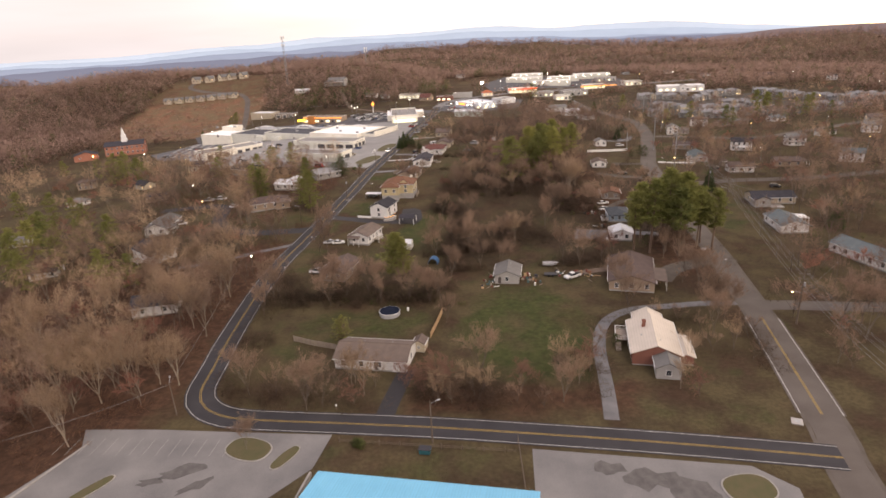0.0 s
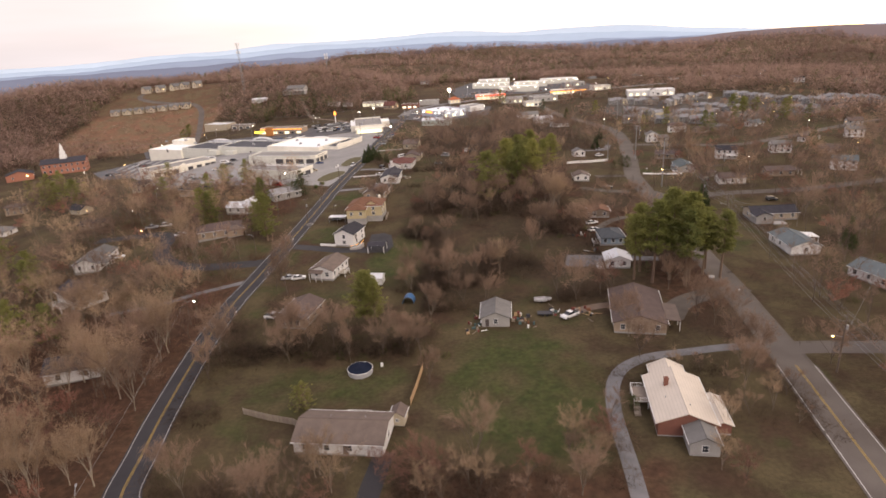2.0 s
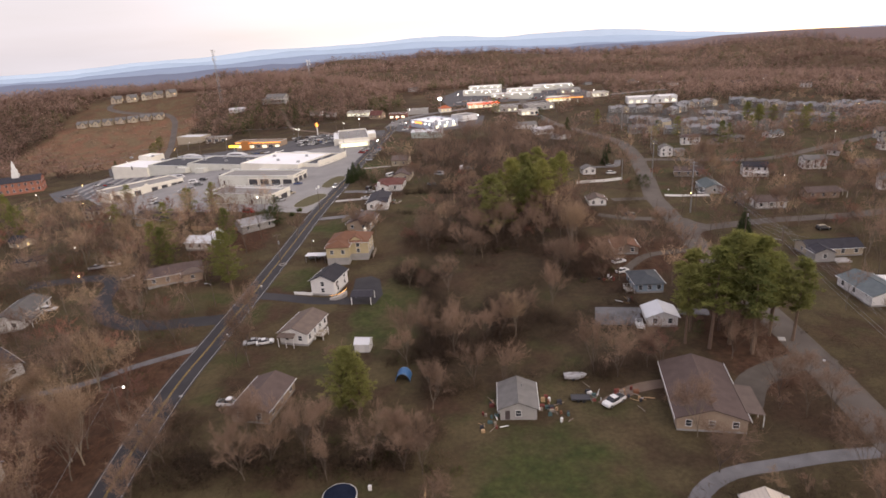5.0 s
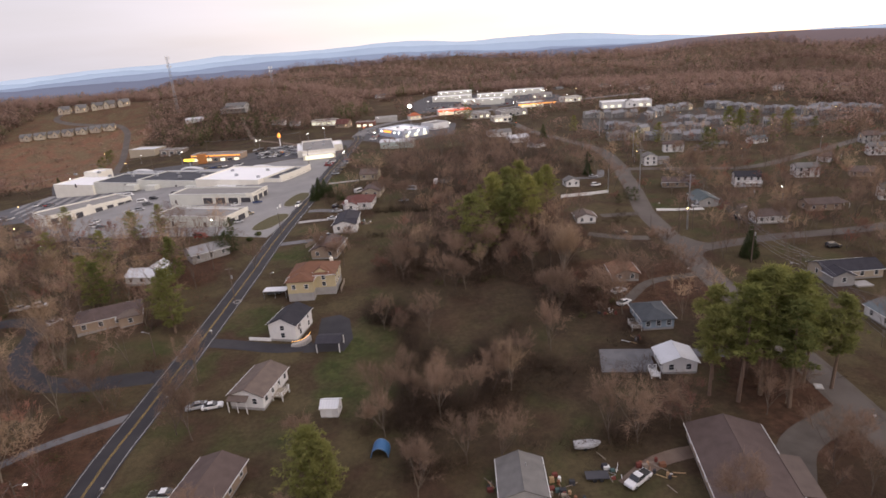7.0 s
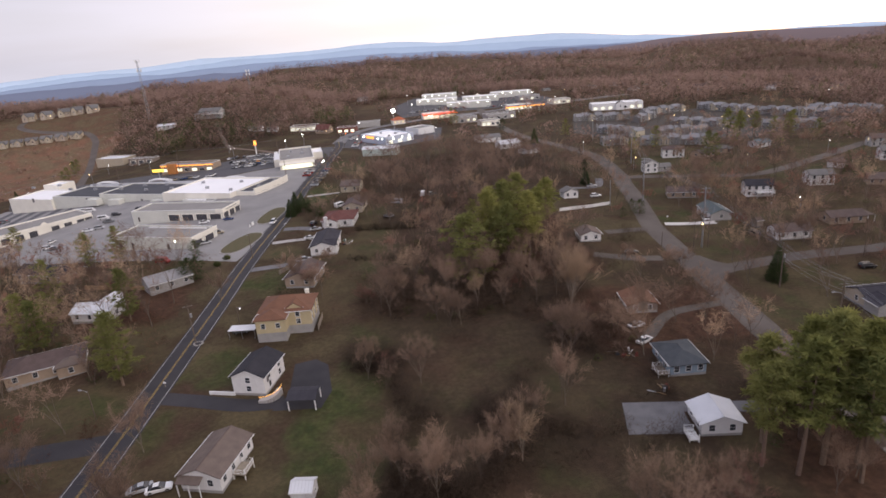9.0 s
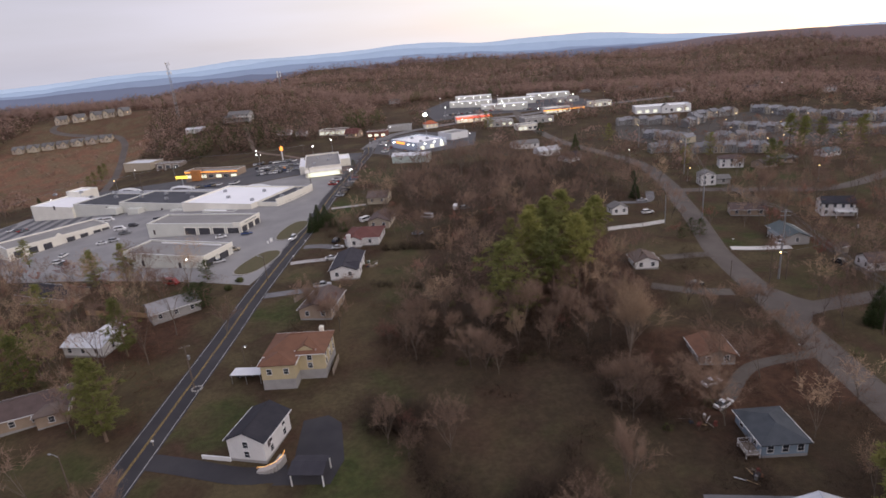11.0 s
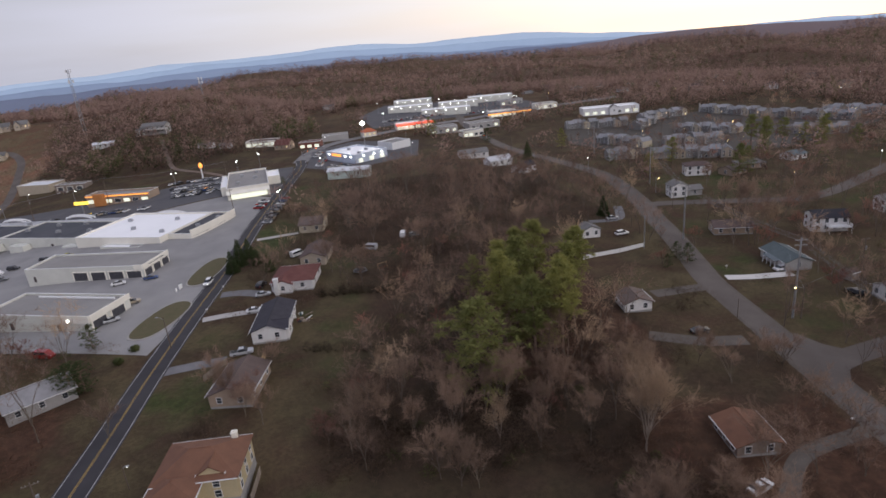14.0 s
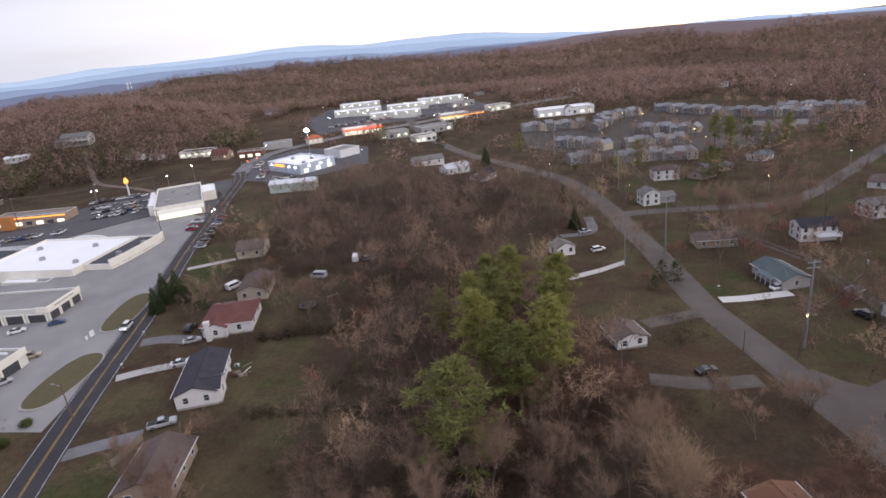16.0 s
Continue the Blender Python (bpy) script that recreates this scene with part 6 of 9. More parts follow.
def car(x, y, rz, colour="white", kind="car", lit="", label="", near=True, group="parked cars"):
    words = {"car": "saloon car", "suv": "sport utility car", "pickup": "pickup truck", "van": "delivery van"}[kind]
    lift = 0.075
    ob = thing({"pickup": "pickup_truck", "van": "van"}.get(kind, "car"), x, y, rz, ground_z(x, y) + lift,
               label or (colour + " " + words + (" with lights on, standing on the road" if lit else " parked on paved ground")), "truck" if kind == "pickup" else "van" if kind == "van" else "car", group)
    body, glass, roofm, bed, tyre, rim = car_meshes(kind, colour)
    part("body", body, None, ob)
    part("glazing", glass, None, ob)
    if roofm and near:
        part("roof_panel", roofm, None, ob)
    if bed:
        part("load_bed", bed, None, ob)
    half, r = (0.84, 0.33) if kind == "car" else (0.9, 0.37)
    for wx in (-1.45, 1.45) if kind != "pickup" else (-1.7, 1.75):
        for wy in (-half, half):
            w = part("wheel", tyre, None, ob, "", pose(wx, wy, r))
            if near:
                part("rim", rim, None, w)
    ends = {"car": (2.22, -2.27, 0.62), "suv": (2.27, -2.29, 0.8), "pickup": (2.68, -2.75, 0.85), "van": (2.62, -2.6, 0.85)}[kind]
    for wy in (-0.62, 0.62) if near or lit else ():
        part("headlight", car_lamp(LAMP_HEAD if "h" in lit else LAMP_OFF_F), None, ob, "", pose(ends[0], wy, ends[2]))
        part("taillight", car_lamp(LAMP_TAIL if "t" in lit else LAMP_OFF_R), None, ob, "", pose(ends[1], wy, ends[2]))
    return ob


car(32.2, 91.4, 213, "white", "pickup", label="white pickup truck parked on a dirt yard")
car(-52.5, 127.9, 195, "silver", label="silver saloon car parked by a white house")
car(-48.9, 127.4, 10, "white", label="white saloon car parked by a white house")
car(-50.2, 100.8, -5, "white", "pickup", label="white pickup truck parked beside a brick house")
for args in ((-129, 197.4, 10, "silver", "pickup"), (-122.5, 197.5, 5, "white", "suv"), (-110.2, 182.2, 55, "white", "car"), (-45.2, 184.5, 0, "grey", "car"), (-127, 163.5, 8, "white", "suv")):
    car(*args)
for args in ((-84, 299, 15, "white", "car"), (-73.6, 299.6, 8, "blue", "car"), (-73.2, 278.6, 12, "tan", "suv"), (-75.2, 266.3, 25, "silver", "car"), (-32.5, 268.9, 5, "silver", "car"), (-33.6, 257.6, 5, "white", "car"),
             (-34.0, 276.8, 70, "black", "suv"), (-33.5, 232.6, 5, "silver", "pickup"), (-24.5, 302.5, 40, "white", "van"), (1.3, 298.3, 150, "silver", "van"), (18, 306.6, 20, "grey", "suv"), (14, 308, 80, "white", "van"), (88.5, 283, 5, "white", "suv"), (74, 210.6, 0, "black", "car"), 
             (121.6, 218.5, 95, "black", "suv"), (134, 183.2, -8, "black", "suv"), (116, 238.3, 5, "white", "car"), (55.4, 163.3, 20, "white", "car"), (54.2, 156.0, 30, "white", "car"), (93.4, 301.7, 0, "silver", "car")):
    car(*args)
for args in ((-139, 322, 10, "silver", "suv"), (-144, 321, 5, "white", "car"), (-156, 311, 80, "white", "car"), (-148, 297, 10, "grey", "car"), (-152, 300, 15, "white", "suv"), (-146, 343.5, 5, "white", "van"), (-139, 333, 5, "grey", "pickup"),
             (-141, 347, -5, "black", "suv"), (-127, 348, -20, "blue", "car"), (-130, 350, -20, "black", "suv"), (-121, 350, -20, "yellow", "car"), (-123, 341, 0, "black", "car"), (-116, 331, 5, "grey", "car"), (-108, 340, -20, "black", "car"), (-171, 375, 20, "white", "van"), (-165, 372, 10, "white", "van")):
    car(*args)
car(-52, 286, 260, "white", "suv", "h", "white car with headlights on, driving along the road", group="")
car(-86, 249, -20, "red", "van", label="red and white box truck parked behind a garage")

rnd = random.Random(5)
cols = ("white", "silver", "black", "grey", "blue", "red", "white", "tan", "silver")


def car_row(x, y, rz, n, pitch, turn, skip=0.25, lit=""):
    c, s = math.cos(radians(rz)), math.sin(radians(rz))
    for i in range(n):
        if rnd.random() < skip:
            continue
        u = i * pitch
        car(x + u * c, y + u * s, rz + turn + rnd.uniform(-3, 3), rnd.choice(cols), rnd.choice(("car", "suv", "car", "pickup")), lit, near=False)


car_row(-40.5, 352, 84, 17, 2.8, 70, 0.35)
car_row(-47.5, 380, 84, 6, 2.9, 70, 0.3)
cols = ("white", "silver", "white", "white", "black", "silver", "white", "grey")
car_row(-112, 477, -12, 11, 2.9, 85, 0.15)
car_row(-106, 459, -12, 9, 2.9, 85, 0.1)
car_row(-103, 449, -12, 8, 2.9, 85, 0.1)
car_row(-100, 436, -12, 8, 2.9, 85, 0.2)
cols = ("white", "silver", "black", "grey", "blue", "red", "white", "tan", "silver")
car_row(-75, 466, -12, 9, 2.9, 85, 0.1)
car_row(-80, 456, -12, 11, 2.9, 85, 0.15)
car_row(-92, 442, -14, 10, 2.9, 85, 0.2)
car_row(-140, 428, -18, 12, 2.9, 85, 0.25)
car_row(-185, 446, -22, 9, 2.9, 85, 0.3)
car_row(-14, 462, -56, 7, 2.9, 85, 0.3)
car_row(-25, 505, 80, 6, 2.9, 80, 0.3)
car_row(-22, 470, 82, 9, 2.8, 78, 0.2)
car_row(-11, 466, -56, 9, 2.8, 88, 0.15)
car_row(30, 640, 15, 14, 2.9, 80, 0.15)
car_row(60, 655, 15, 16, 2.9, 80, 0.15)
car_row(110, 655, 10, 14, 2.9, 80, 0.15)
car_row(-245, 372, -30, 7, 2.9, 90, 0.25)
car_row(-232, 395, -30, 6, 2.9, 90, 0.25)
car_row(170, 462, 20, 8, 3.2, 85, 0.3)
car_row(200, 455, -50, 8, 3.2, 85, 0.3)
car_row(245, 480, -60, 8, 3.2, 85, 0.3)
car_row(180, 410, -18, 7, 3.2, 85, 0.3)
# queue at the crossing with brake lights on
for i, (x, y) in enumerate(((97, 520), (96.6, 530), (96.4, 539), (96.2, 549), (96.4, 558), (97, 568), (97.6, 578), (98.4, 588))):
    car(x, y, 90, rnd.choice(cols), "car", "t", near=False, group="queue of cars")
for x, y, a in ((93.0, 543, 270), (93.4, 570, 270), (104, 440, 285), (-34, 520, 80), (-22, 545, 60)):
    car(x, y, a, "silver", "car", "h", near=False, group="cars on the road")

# ---- poles, lamps, wires ----
def utility_pole(x, y, height, rz=0, arms=2, steel=False, lamp=None, tank=False, arm_len=2.4, label=""):
    wood = STEEL if steel else POLE_WOOD
    ob = thing("utility_pole", x, y, rz, label=label or ("tall grey steel power pole with crossarms" if steel else "dark wooden utility pole with crossarms"), category="utility pole")
    r = height * 0.011 + 0.06
    part("shaft", Geo().tube([(0, 0, -1.0), (0, 0, height * 0.5), (0, 0, height)], [r, r * 0.85, r * 0.6], 8), wood, ob)
    for i in range(arms):
        z = height - 0.5 - i * 1.2
        a = part("crossarm", Geo().box(-arm_len / 2, arm_len / 2, -0.07, 0.07, z - 0.07, z + 0.07), POLE_WOOD if not steel else STEEL, ob)
        for u in (-arm_len / 2 + 0.1, -arm_len / 4, arm_len / 4, arm_len / 2 - 0.1):
            part("insulator", Geo().tube([(u, 0, z + 0.07), (u, 0, z + 0.3)], [0.06, 0.04], 6), KERB, a)
    if tank:
        part("transformer", Geo().tube([(0.35, 0, height - 3.6), (0.35, 0, height - 2.6)], 0.28, 10), STEEL, ob)
    if lamp:
        reach, z, on = lamp
        part("lamp_arm", Geo().tube([(0, 0, z), (reach * 0.5, 0, z + 0.35), (reach, 0, z + 0.4)], 0.05, 6), STEEL, ob)
        part("lamp_head", Geo().box(reach - 0.15, reach + 0.55, -0.16, 0.16, z + 0.32, z + 0.5, inset=0.05), STEEL, ob)
        if on:
            part("lamp_bulb", Geo().ball((reach + 0.25, 0, z + 0.28), 0.26, 8, 5, 0.8), LAMP_A if on == "a" else LAMP_W, ob)
    return ob


def lamp_post(x, y, height, rz=0, heads=1, on="w", reach=1.2, group="car park lamps", size=0.28, label="steel lamp post with a lit head"):
    ob = thing("street_lamp", x, y, rz, label=label, category="street lamp", group=group)
    part("pole", Geo().tube([(0, 0, -0.4), (0, 0, height)], [0.11, 0.07], 8), STEEL, ob)
    for i in range(heads):
        s = 1 if i == 0 else -1
        part("arm", Geo().tube([(0, 0, height - 0.05), (s * reach, 0, height + 0.15)], 0.045, 6), STEEL, ob)
        part("head", Geo().box(min(s * reach, s * (reach + 0.7)), max(s * reach, s * (reach + 0.7)), -0.18, 0.18, height + 0.08, height + 0.24, inset=0.04), STEEL, ob)
        if on:
            part("bulb", Geo().ball((s * (reach + 0.35), 0, height + 0.05), size, 8, 5, 0.8), LAMP_A if on == "a" else LAMP_W, ob)
    return ob


def wire(a, b, sag=0.6, r=0.026, group="power lines"):
    n = 12
    pts = []
    for i in range(n + 1):
        t = i / n
        pts.append((a[0] + (b[0] - a[0]) * t, a[1] + (b[1] - a[1]) * t, a[2] + (b[2] - a[2]) * t - sag * 4 * t * (1 - t)))
    g = Geo()
    g.tube(pts, r, 4)
    ob = new("power_line", g.mesh("power_line", WIRE))
    return tagged(ob, "thin dark overhead cable slung between poles", "cable", group)


# along the straight road: wooden pole line, then tall steel poles
LINE = [(70, -60, 13, 0), (81, 17.5, 13, -10), (83.2, 58.5, 14, -8), (101.6, 153.5, 13, -10), (103.0, 177.5, 12.5, -10)]
for i, (x, y, hgt, rz) in enumerate(LINE):
    utility_pole(x, y, hgt, rz, 2, lamp=((-2.4, hgt - 5.5, "a") if i == 2 else (-2.4, hgt - 4.0, None) if i in (1, 3) else None), tank=i in (2, 4))
for (x0, y0, h0, _), (x1, y1, h1, _) in zip(LINE, LINE[1:]):
    for u in (-1.1, -0.55, 0.55, 1.1):
        wire((x0 + u, y0, ground_z(x0, y0) + h0 - 0.25), (x1 + u, y1, ground_z(x1, y1) + h1 - 0.25), 0.9)
    for dz in (3.2, 4.2):
        wire((x0, y0, ground_z(x0, y0) + h0 - dz), (x1, y1, ground_z(x1, y1) + h1 - dz), 0.9, 0.035)
TALL = [(99.0, 212.0, 20.5, -12), (105.6, 272.5, 18.5, -12), (131, 345, 17, -10), (140, 430, 16, 0)]
utility_pole(100.6, 211.2, 9.0, -12, 0, lamp=(-2.4, 8.0, "a"), label="short wooden pole with an amber street lamp")
for i, (x, y, hgt, rz) in enumerate(TALL):
    utility_pole(x, y, hgt, rz, 2, True, arm_len=2.8)
prev = LINE[-1]
for q in TALL:
    for u in (-1.2, -0.6, 0.6, 1.2):
        wire((prev[0] + u, prev[1], ground_z(prev[0], prev[1]) + prev[2] - 0.25), (q[0] + u, q[1], ground_z(q[0], q[1]) + q[2] - 0.25), 1.1)
    prev = q
utility_pole(89.2, 268, 11, 0, 0, True, label="plain pale steel pole beside the road")
utility_pole(86.8, 215.5, 5.0, 0, 0, label="short wooden service pole at the road edge")
utility_pole(135, 231, 9.5, 0, 1, label="dark wooden service pole with a transformer", tank=True)
utility_pole(127.5, 434, 12, 0, 2)
utility_pole(101.7, 474, 12, 0, 2)
utility_pole(122, 258.6, 7, 0, 0)
for a, b in (((101.6, 153.5), (115, 140)), ((103, 177.5), (118, 166)), ((99, 212), (135, 231)), ((83.2, 58.5), (124, 105)), ((100.6, 211.2), (121, 243))):
    wire((*a, ground_z(*a) + 8), (*b, ground_z(*b) + 4.2), 0.7)
# along the curved road
utility_pole(-61.5, 23.6, 8.0, 115, 0, lamp=(2.6, 7.4, None), label="leaning wooden pole with an unlit street lamp")
utility_pole(-5.8, 13.4, 9.5, 30, 0, lamp=(1.6, 8.8, None), label="wooden pole with a small road lamp")
utility_pole(-73.6, 99.4, 8.5, 0, 0, lamp=(2.0, 7.2, "w"), label="wooden pole with a lit street lamp")
utility_pole(-56.6, 181.6, 11, 20, 1, tank=True, label="wooden utility pole on a stone ring by the road")
utility_pole(-52.6, 242, 9, 150, 0, lamp=(2.0, 8.2, None), label="wooden pole with a road lamp")
utility_pole(-69.8, 152, 7.5, 160, 0, lamp=(1.8, 7.0, None), label="wooden pole with an unlit road lamp")
utility_pole(-142, 206, 8, 0, 0, lamp=(1.5, 7.0, "w"), label="wooden pole with a lit lamp among trees")
utility_pole(-122, 172, 8, 0, 0, lamp=(1.5, 7.0, "a"), label="wooden pole with a lit lamp among trees")
yard = utility_pole(-47, 190, 5, 0, 0, lamp=(0.6, 4.4, None), label="short yard pole with a white lamp")
part("lamp_bulb", Geo().ball((0.85, 0, 4.68), 0.13, 8, 5, 0.8), LAMP_W, yard)
for x, y, hgt in ((-139, 450, 16), (-72, 445, 14), (-58, 376, 12), (-175, 440, 14), (-230, 470, 12), (-250, 420, 11), (-96, 500, 15)):
    utility_pole(x, y, hgt, 10, 1)
PL = [(-250, 420, 11), (-230, 470, 12), (-175, 440, 14), (-139, 450, 16), (-72, 445, 14)]
for (x0, y0, h0), (x1, y1, h1) in zip(PL, PL[1:]):
    for u in (-0.8, 0.8):
        wire((x0, y0 + u, ground_z(x0, y0) + h0 - 0.3), (x1, y1 + u, ground_z(x1, y1) + h1 - 0.3), 1.2, 0.03)
PR = [(-66, -40, 9), (-90, 2, 9), (-61.5, 23.6, 8.0), (-73.6, 99.4, 8.5)]
for (x0, y0, h0), (x1, y1, h1) in zip(PR, PR[1:]):
    wire((x0, y0, ground_z(x0, y0) + h0 - 0.4), (x1, y1, ground_z(x1, y1) + h1 - 0.4), 1.0, 0.03)
utility_pole(-66, -40, 9, 0, 0)
utility_pole(-90, 2, 9, 0, 0)

# lit lamps round the shops
for x, y, hh, heads, on in ((-36, 372, 9, 2, "w"), (-70, 470, 9, 2, "w"), (-105, 462, 9, 2, "w"), (-165, 470, 9, 1, "w"), (-228, 430, 9, 1, "w"), (-60, 492, 9, 2, "w"), (-18, 452, 8, 1, "w"), (36, 470, 8, 1, "w"), (40, 540, 9, 2, "w"), (-20, 532, 9, 1, "w"),
                            (30, 625, 10, 2, "w"), (60, 632, 10, 2, "w"), (85, 640, 10, 2, "w"), (45, 660, 10, 2, "w"), (105, 684, 10, 2, "w"), (130, 660, 10, 2, "w"), (160, 668, 10, 2, "w"), (55, 690, 10, 2, "w"), (90, 705, 10, 1, "w"), (30, 700, 10, 1, "w"),
                            (112, 592, 9, 1, "w"), (160, 598, 9, 1, "a"), (170, 620, 9, 1, "w"), (-205, 470, 8, 1, "a"), (-222, 360, 7, 1, "a"), (-244, 350, 7, 1, "w")):
    lamp_post(x, y, hh, rnd.uniform(0, 180), heads, on, size=0.3)
for x, y in ((150, 408), (176, 398), (205, 400), (172, 452), (190, 470), (215, 462), (236, 440), (255, 470), (270, 460), (232, 500), (212, 512), (250, 520), (300, 470), (165, 500), (330, 450), (138, 395), (245, 395), (220, 408)):
    lamp_post(x, y, 4.5, 0, 1, "a", 0.3, "lamps between townhouses", 0.24, "low post lamp with a warm globe")
for x, y in ((118, 385), (126, 330), (176, 310), (230, 325), (212, 250), (150, 235), (290, 340), (330, 300), (260, 280), (380, 520), (420, 580), (330, 690), (470, 600), (280, 720), (240, 690), (520, 560), (360, 640), (200, 690), (450, 520), (-150, 250), (-190, 300), (-118, 505), (-215, 520), (-260, 560), (560, 640), (600, 700), (300, 620), (410, 460), (490, 450)):
    lamp_post(x, y, 6.5, rnd.uniform(0, 360), 1, rnd.choice("aw"), 0.9, "street lamps among trees", 0.26, "lit street lamp among bare trees")
# the tall floodlight and the pylon sign
f = thing("floodlight_mast", 8.2, 488, 0, label="tall mast with one glaring white floodlight", category="floodlight")
part("mast", Geo().tube([(0, 0, -1), (0, 0, 21)], [0.2, 0.12], 8), STEEL, f)
part("flood_head", Geo().box(-0.8, 0.8, -0.3, 0.5, 20.4, 21.8), STEEL, f)
part("flood_lens", Geo().ball((0, -0.9, 21.2), 1.25, 12, 8, 0.9), glow("floodlight", (1.0, 0.98, 0.86), 60.0), f)
f = thing("pylon_sign", -92, 474, 10, label="tall pole sign with a glowing orange lamp top", category="sign")
part("pole", Geo().tube([(0, 0, -0.5), (0, 0, 8)], [0.5, 0.4], 10), TRIM_W, f)
part("sign_head", Geo().tube([(0, 0, 8), (0, 0, 9), (0, 0, 11)], [1.0, 1.3, 0.5], 10), SIGN_OR, f)
f = thing("roadside_sign", -150, 442, -12, label="yellow illuminated sign on a post before a restaurant", category="sign")
part("post", Geo().box(-0.3, 0.3, -0.3, 0.3, -0.5, 5), STEEL, f)
part("sign_panel", Geo().box(-4, 4, -0.3, 0.3, 5, 6.6), SIGN_YE, f)
f = thing("roadside_sign", -60.2, 284.5, 60, label="small white sign boards on a grass island", category="sign")
part("panel", Geo().box(-0.7, 0.7, -0.1, 0.1, 0.4, 1.9), TRIM_W, f)
part("panel", Geo().box(-2.3, -1.6, -0.1, 0.1, 0.2, 1.3), TRIM_W, f)
for i, (x, y) in enumerate(((-33, 498), (-28, 505))):
    f = thing("traffic_light", x, y, 0, label="traffic light on a steel mast, showing red", category="traffic light")
    part("mast", Geo().tube([(0, 0, -0.5), (0, 0, 6.2), (4, 0, 6.4)], 0.1, 6), STEEL, f)
    part("housing", Geo().box(3.6, 4.0, -0.2, 0.2, 5.3, 6.5), mat("signal_yellow", (0.5, 0.35, 0.03)), f)
    part("red_lamp", Geo().ball((3.8, -0.25, 6.2), 0.3), LAMP_TAIL, f)


def lattice_mast(x, y, height, w, label):
    ob = thing("radio_mast", x, y, 20, label=label, category="radio mast")
    g = Geo()
    for k in range(3):
        a = 2 * math.pi * k / 3
        g.tube([(w * math.cos(a), w * math.sin(a), -2), (0.5 * w * math.cos(a), 0.5 * w * math.sin(a), height)], 0.2, 4)
    n = int(height / 4)
    for i in range(n):
        s0, s1 = 1 - 0.5 * i / n, 1 - 0.5 * (i + 1) / n
        for k in range(3):
            a, b = 2 * math.pi * k / 3, 2 * math.pi * (k + 1) / 3
            g.tube([(w * s0 * math.cos(a), w * s0 * math.sin(a), height * i / n), (w * s1 * math.cos(b), w * s1 * math.sin(b), height * (i + 1) / n)], 0.09, 3)
    part("lattice", g, STEEL, ob)
    for z in (0.8, 0.95):
        for k in range(3):
            a = math.pi * k / 1.5
            g = Geo()
            g.box(2.2 * math.cos(a) - 0.5, 2.2 * math.cos(a) + 0.5, 2.2 * math.sin(a) - 0.4, 2.2 * math.sin(a) + 0.4, height * z, height * z + 3)
            part("antenna", g, TRIM_W, ob)
    return ob


lattice_mast(-230, 673, 76 - ground_z(-230, 673), 1.5, "tall lattice radio mast with antenna rings on a ridge")
lattice_mast(-157, 823, 54 - ground_z(-157, 823), 1.2, "slim lattice radio mast on a far ridge")

# ---- trees ----
def rot_dir(d, ang, az):
    """d tilted by ang, turned by az round itself."""
    a = d.cross(Vector((0.2, 0.3, 0.93)) if abs(d.z) < 0.85 else Vector((1, 0, 0.1))).normalized()
    b = d.cross(a)
    return (d * math.cos(ang) + (a * math.cos(az) + b * math.sin(az)) * math.sin(ang)).normalized()


def sliver(g, p, d, length, w, r):
    """One fine twig: a narrow triangle."""
    s = d.cross(Vector((r.uniform(-1, 1), r.uniform(-1, 1), r.uniform(-1, 1)))).normalized() * w
    q = p + d * length
    g.face([p - s, p + s, q])


